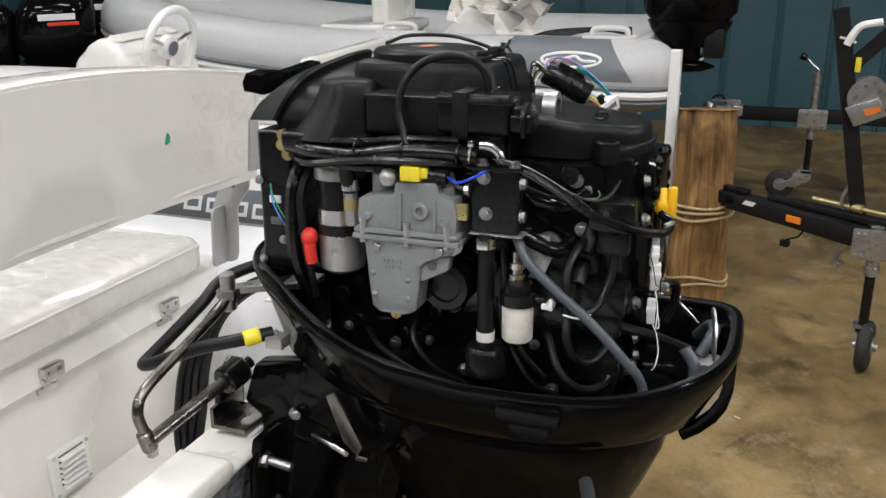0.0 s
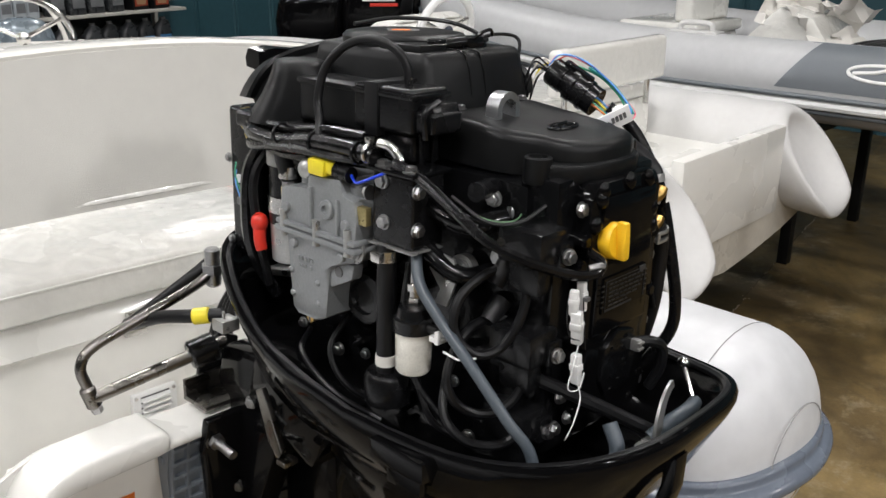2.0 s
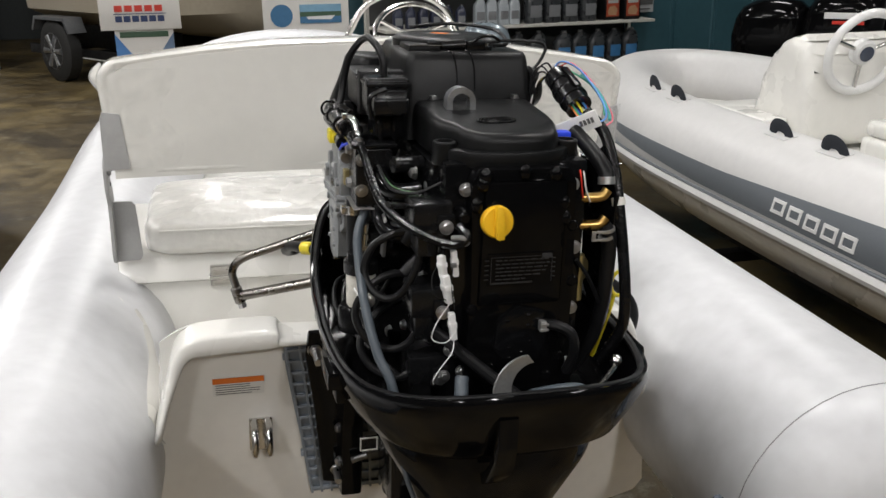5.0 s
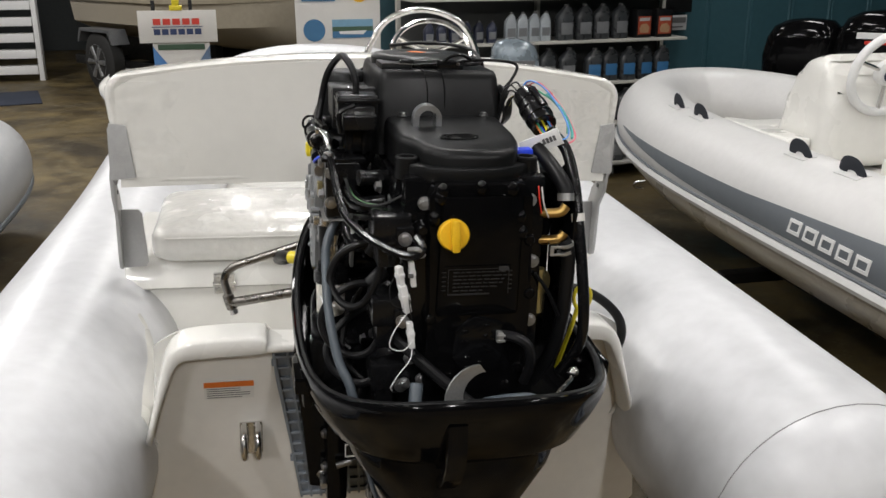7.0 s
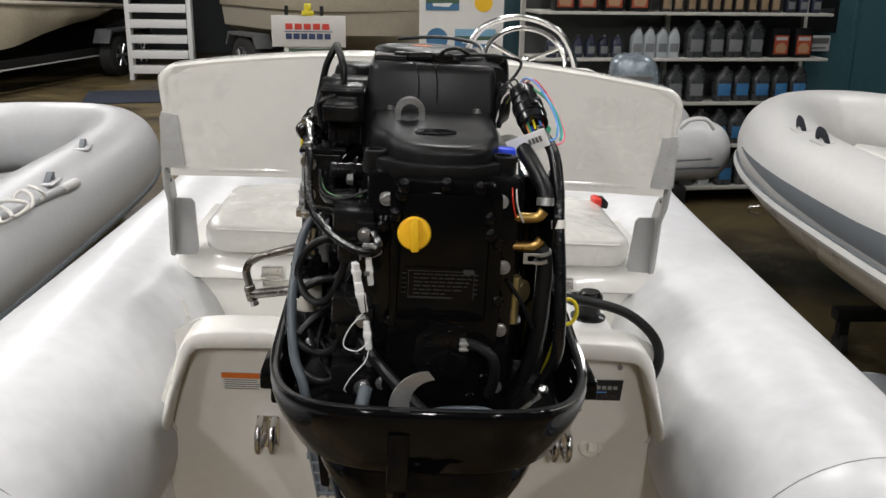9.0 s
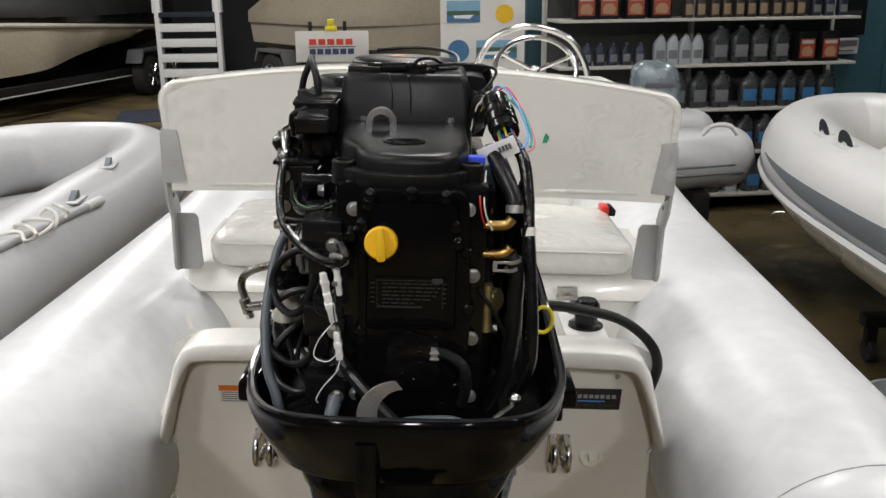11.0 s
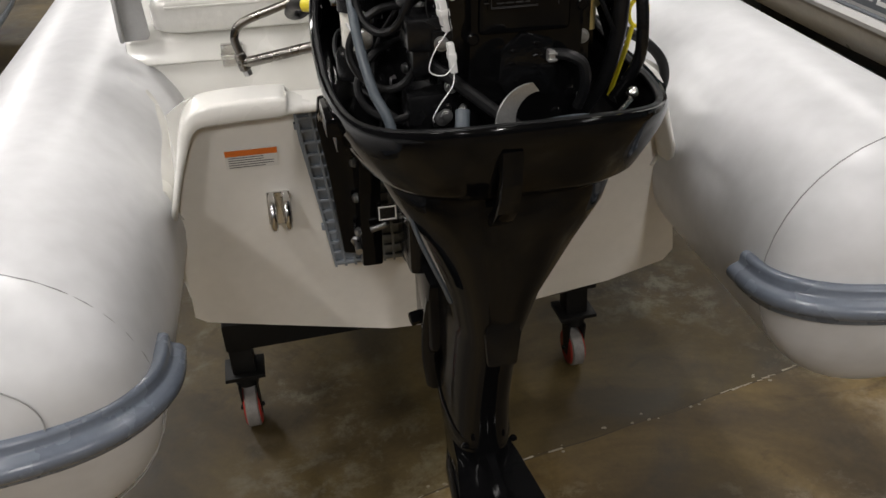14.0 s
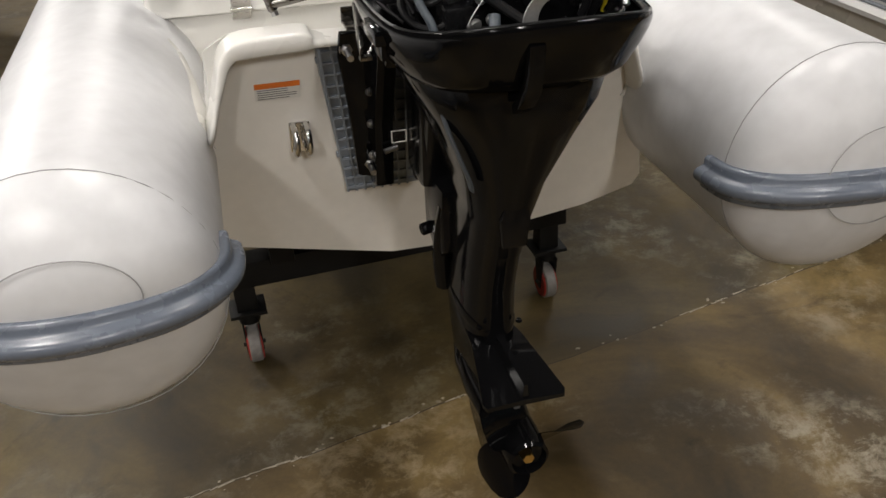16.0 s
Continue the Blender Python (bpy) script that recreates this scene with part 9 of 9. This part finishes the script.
for x0, x1, z0, z1 in ((0.19, 0.45, 1.56, 1.72), (0.42, 0.74, 1.28, 1.42)):
    part("photo", M().box((x0, 6.272, z0), (x1, 6.279, z1)), SKYB, pb)
    part("photo_land", M().box((x0, 6.268, z0 + 0.05), (x1, 6.273, z0 + 0.085)), LAND, pb)
    part("photo_water", M().box((x0, 6.268, z0), (x1, 6.273, z0 + 0.05)), SEA, pb)
    part("photo_boat", M().slab([(x0 + 0.06, z0 + 0.03), (x1 - 0.08, z0 + 0.025), (x1 - 0.05, z0 + 0.055), (x0 + 0.05, z0 + 0.05)], "y", 6.264, 6.269), PEARL, pb)
part("photo_oval", M().lathe((0.28, 6.279, 1.34), (0, -1, 0), [(0, 0.085), (0.006, 0.085), (0.0065, 0.002)], 28), SEA, pb)
part("photo_oval", M().lathe((0.64, 6.279, 1.62), (0, -1, 0), [(0, 0.07), (0.006, 0.07), (0.0065, 0.002)], 28), YELLOW, pb)

# dealer sign on an easel
sn = thing("easel_sign", (-0.8, 7.0, 0), "white dealer sign with red and navy marks over a poster", "sign")
part("board", M().box((-1.16, 6.98, 1.30), (-0.53, 7.0, 1.56), 0.003), PAPER, sn)
SRED, SNAVY = mat("sign_red", (0.62, 0.05, 0.03), 0.5), mat("sign_navy", (0.03, 0.05, 0.13), 0.5)
for k in range(5):
    part("red_block", M().box((-1.04 + 0.078 * k, 6.974, 1.445), (-0.98 + 0.078 * k, 6.981, 1.495)), SRED, sn)
for k in range(6):
    part("navy_block", M().box((-1.04 + 0.066 * k, 6.974, 1.365), (-0.988 + 0.066 * k, 6.981, 1.412)), SNAVY, sn)
part("navy_line", M().box((-1.05, 6.974, 1.425), (-0.64, 6.981, 1.431)), SNAVY, sn)
part("poster", M().box((-1.06, 7.0, 0.75), (-0.60, 7.015, 1.30), 0.002), PAPER, sn)
part("blue_corner", M().slab([(-1.06, 1.05), (-1.06, 1.27), (-0.90, 1.05)], "y", 6.994, 7.0), mat("poster_blue", (0.08, 0.22, 0.50), 0.5), sn)
part("blue_corner", M().slab([(-0.60, 1.05), (-0.76, 1.05), (-0.60, 1.27)], "y", 6.994, 7.0), mat("poster_slate", (0.12, 0.18, 0.28), 0.5), sn)
part("photo_strip", M().box((-1.02, 6.994, 1.24), (-0.64, 7.0, 1.285)), LAND, sn)
part("easel_leg", M().box((-1.0, 7.02, 0), (-0.97, 7.05, 1.5), 0.003), BLACKFR, sn)
part("easel_leg", M().box((-0.70, 7.02, 0), (-0.67, 7.05, 1.5), 0.003), BLACKFR, sn)
part("clamp", M().box((-0.90, 6.97, 1.56), (-0.80, 7.03, 1.60), 0.006).box((-0.88, 6.98, 1.60), (-0.82, 7.02, 1.66), 0.01), LEMON, sn)
for o_ in sn.children:
    if "leg" not in o_.name:
        o_.location = (0.05, 0, -0.14)


# covered boats on trailers at the far end
PALELINE, FENDER = mat("pale_pinstripe", (0.45, 0.45, 0.43), 0.5), mat("grey_fender_plate", (0.13, 0.135, 0.14), 0.35, metal=0.3, var=0.2, scale=5)


def covered_boat(base, yaw_, length, hull_mat, cover_mat, label, skirt=None, wheel_r=0.32):
    e = thing("covered_motor_boat", (0, 0, 0), label, "boat")
    rings, top = [], []
    for i in range(13):
        s = i / 12
        k = max(0.05, 1 - max(0, s - 0.5) ** 2.2 / 0.23)
        lift = 0.35 * max(0, s - 0.5) ** 2
        x = length * s
        rings.append([(x, 1.05 * k, 1.35 + lift), (x, 1.0 * k, 0.95 + lift), (x, 0.5 * k, 0.72 + lift), (x, 0, 0.62 + lift), (x, -0.5 * k, 0.72 + lift), (x, -1.0 * k, 0.95 + lift), (x, -1.05 * k, 1.35 + lift)])
        b = 0.35 + 0.45 * math.sin(min(1, s * 1.3) * 3.14) ** 0.6
        top.append([(x, 1.07 * k, 1.25 + lift), (x, 1.06 * k, 1.42 + lift), (x, 0.6 * k, 1.40 + b + lift), (x, 0, 1.48 + b + lift), (x, -0.6 * k, 1.40 + b + lift), (x, -1.06 * k, 1.42 + lift), (x, -1.07 * k, 1.25 + lift)])
    part("hull", M().loft(rings), hull_mat, e)
    part("cover", M().loft(top), cover_mat, e, "fitted khaki boat cover" if not skirt else "black upper cover")
    if skirt:
        low, rail, n_ = [], [], 40
        for i in range(n_ + 1):
            s = i / n_
            k = max(0.05, 1 - max(0, s - 0.5) ** 2.2 / 0.23)
            zt_ = 0.99 + 0.23 * s
            zb_ = min(zt_ - 0.04, 0.98 - 0.75 * max(0, s - 0.2) + 0.025 * math.sin(s * 16))
            w_ = 0.02 * math.sin(s * 30)
            low.append([(length * s, 1.09 * k, zt_), (length * s, (1.10 * k + w_), 0.5 * (zt_ + zb_)), (length * s, 1.02 * k + w_, zb_), (length * s, 1.00 * k + w_, zb_), (length * s, 1.085 * k + w_, 0.5 * (zt_ + zb_)), (length * s, 1.075 * k, zt_)])
            rail.append((length * s, 1.10 * k, zt_ + 0.012))
        part("gunwale_rail", M().hose(rail, 0.032, 8, 1), mat("pale_gunwale", (0.36, 0.33, 0.27), 0.4), e, "pale rubbing rail along the gunwale")
        part("cover_skirt", M().loft(low), skirt, e, "draped khaki cloth under the gunwale", 60)
    for s in (-1, 1):
        beam = part("trailer_rail", M().box((-0.1, s * 0.97 - 0.04, 0.32), (length + 0.9, s * 0.97 + 0.04, 0.45), 0.006), BLACKFR, e)
        part("pin_line", M().box((0.4, s * 1.013 - 0.003, 0.330), (length + 0.9, s * 1.013 + 0.003, 0.345)), PALELINE, beam, "pale pinstripe")
        q, tandem = wheel_r / 0.32, wheel_r < 0.36
        fx, half = (length * 0.22 - 0.33, 0.72) if tandem else (length * 0.22, 0.52)
        zf = wheel_r * 1.62
        part("fender", M().slab([(fx - half, zf), (fx - half + 0.10, zf + 0.20), (fx + half - 0.10, zf + 0.20), (fx + half, zf), (fx + half - 0.04, zf), (fx + half - 0.14, zf + 0.155), (fx - half + 0.14, zf + 0.155), (fx - half + 0.04, zf)], "y", s * 1.10 - 0.13, s * 1.10 + 0.13, 0.004), FENDER, e)
        for wx_ in (length * 0.22, length * 0.22 - 0.66) if tandem else (length * 0.22,):
            ty = part("wheel", M().lathe((wx_, s * 1.10 - 0.12, wheel_r), (0, 1, 0), [(0, 0.18 * q), (0.01, 0.28 * q), (0.04, 0.32 * q), (0.20, 0.32 * q), (0.23, 0.28 * q), (0.24, 0.18 * q)], 36), TYRE, e)
            rc = Vector((wx_, s * 1.10 + s * 0.105, wheel_r))
            part("rim", M().lathe(rc, (0, s, 0), [(-0.14, 0.19 * q), (-0.05, 0.19 * q), (-0.04, 0.16 * q), (-0.07, 0.15 * q), (-0.07, 0.002)], 32), DARKSTEEL, ty)
            part("rim_lip", M().lathe(rc, (0, s, 0), [(-0.05, 0.195 * q), (0.010, 0.195 * q), (0.016, 0.186 * q), (0.0, 0.172 * q), (-0.05, 0.165 * q)], 32), CHROME, ty)
            for k in range(6):
                a = 6.28319 * k / 6
                part("rim_spoke", M().rod(rc + Vector((0.025 * math.cos(a), 0, 0.025 * math.sin(a))), rc + Vector((0.175 * q * math.cos(a), 0, 0.175 * q * math.sin(a))), 0.030, 0.036 * q, n=8), CHROME, ty)
    part("axle", M().box((length * 0.22 - 0.05, -1.05, 0.27), (length * 0.22 + 0.05, 1.05, 0.37), 0.004), BLACKFR, e)
    part("bunk", M().box((0.1, -0.40, 0.37), (length * 0.6, -0.28, 0.74), 0.01), BLACKFR, e)
    part("bunk", M().box((0.1, 0.28, 0.37), (length * 0.6, 0.40, 0.74), 0.01), BLACKFR, e)
    for cx_ in (0.3, length * 0.55, length * 0.9):
        part("cross_member", M().box((cx_ - 0.04, -0.95, 0.33), (cx_ + 0.04, 0.95, 0.41), 0.004), BLACKFR, e)
    e.matrix_basis = pose(*base, 0, 0, yaw_)
    return e


TARP = mat("black_tarpaulin", (0.012, 0.012, 0.012), 0.55, var=0.3, scale=4, bump=0.01, bscale=6)
covered_boat((-5.26, 14.64, 0), 258, 5.0, mat("black_gelcoat", (0.010, 0.010, 0.011), 0.25, var=0.2, scale=3), TARP, "khaki and black covered motor boat on a black trailer", KHAKI)
covered_boat((-1.95, 14.2, 0), -55, 4.6, mat("cream_hull", (0.35, 0.31, 0.24), 0.4, var=0.1), KHAKI, "cream motor boat under a khaki cover on trailer", None, 0.42)
# white boarding steps and mat
ld = thing("boarding_steps", (-3.8, 13.5, 0), "white boarding steps with open treads", "steps")
for x in (-4.19, -3.26):
    part("side_rail", M().box((x - 0.035, 13.35, 0), (x + 0.035, 13.50, 1.9), 0.005), WHITE, ld)
for x in (-4.19, -3.26):
    part("hand_post", M().box((x - 0.065, 13.36, 1.30), (x + 0.065, 13.49, 2.6), 0.006), WHITE, ld)
for k in range(5):
    part("tread", M().box((-4.15, 13.32, 0.10 + 0.23 * k), (-3.30, 13.58, 0.22 + 0.23 * k), 0.005), WHITE, ld)
part("top_tread", M().box((-4.15, 13.32, 1.24), (-3.30, 13.75, 1.31), 0.005), MATNAVY, ld, "navy carpeted top tread")
dm = solid("door_mat", M().box((-0.52, -0.62, 0.0005), (0.80, 0.62, 0.014), 0.004), MATNAVY, "dark navy door mat on the concrete", "mat")
dm.matrix_basis = pose(-3.72, 11.40, 0, 0, 0, 14)
bn = thing("storage_bin", (2.23, 2.75, 0), "pale grey plastic bin on the floor", "bin")
part("tub", M().lathe((2.23, 2.75, 0.0), (0, 0, 1), [(0, 0.12), (0.01, 0.13), (0.19, 0.155), (0.195, 0.165), (0.212, 0.165), (0.212, 0.15), (0.04, 0.125), (0.04, 0.01)], 32), mat("grey_tub", (0.42, 0.44, 0.46), 0.45), bn)
# splinters of straw and paper on the concrete
for lx, ly, ln_, az in ((2.76, 0.15, 0.09, 35), (3.26, 0.33, 0.03, 10), (3.24, 0.30, 0.035, 80), (3.29, 0.10, 0.03, 140), (2.54, -0.08, 0.025, 60)):
    lt = solid("straw_splinter", M().rod((-ln_ / 2, 0, 0), (ln_ / 2, 0, 0), 0.0028, n=6), mat("dry_straw", (0.55, 0.48, 0.32), 0.7), "pale straw splinter lying on the concrete", "litter", "straw splinters on the floor")
    lt.matrix_basis = pose(lx, ly, 0.0030, 0, 0, az)


# ---- everything set on the level floor ----
def set_down(things, foot, at, size=1.0, turn=0.0):
    """Moves things that stand together from their common foot to another place."""
    mx = Matrix.Translation(at) @ Matrix.Rotation(radians(turn), 4, "Z") @ Matrix.Scale(size, 4) @ Matrix.Translation(-Vector(foot))
    for ob in things:
        ob.matrix_basis = mx @ ob.matrix_basis


def all_of(*kinds):
    return [o for o in bpy.data.objects if o.parent is None and o.name.split(".")[0] in kinds]


for ob in (own, motor):
    ob.matrix_basis = LIST @ ob.matrix_basis
set_down([b2], (0, 0, 0), (0.036, 0, -0.110))
set_down([b3, bm3] + all_of("packing_paper"), (0, 0, 0), (0.047, 0, -0.190))
set_down([td, oar, rp], (0, 0, 0), (-0.022, 0, 0.106))
set_down(all_of("wooden_piling"), (4.0, 0.3, 0), (3.607, 0.276, 0), 0.921)
set_down(all_of("white_post"), (4.1, 0.43, 0), (3.69, 0.369, 0), 0.919)
set_down([o for o in all_of("display_outboard") if o is not bm3], (4.5, 5.3, 0), (4.053, 4.753, 0), 0.911)
set_down([dg], (1.2, 5.2, 0), (1.299, 5.041, -0.030), 0.974)
set_down([so], (1.2, 5.2, 0), (1.180, 5.041, 0), 0.974)
set_down([sf, sg] + all_of("oil_jug", "oil_jug_dark", "silver_bottle", "navy_bottle", "brown_bottle", "oil_carton"), (2.3, 6.8, 0), (2.188, 6.426, 0), 0.952, 7)
set_down([pb], (0.47, 6.3, 0), (0.465, 6.226, 0), 0.99)
set_down([sn], (-0.8, 7.0, 0), (-0.814, 7.143, 0), 1.018)
far_boats = all_of("covered_motor_boat")
set_down(far_boats[:1], (-5.3, 12.0, 0), (-5.996, 13.71, 0), 1.132)
set_down(far_boats[1:], (-1.3, 12.5, 0), (-1.338, 12.896, 0), 1.029)
set_down([ld], (-3.8, 13.5, 0), (-4.145, 14.819, 0), 1.091)
set_down([dm], (-3.7, 11.5, 0), (-4.026, 12.604, 0), 1.089)
set_down([bn], (2.23, 2.75, 0), (1.99, 2.36, 0), 0.953)
set_down(all_of("straw_splinter"), (3.0, 0.15, 0), (2.755, 0.128, 0))
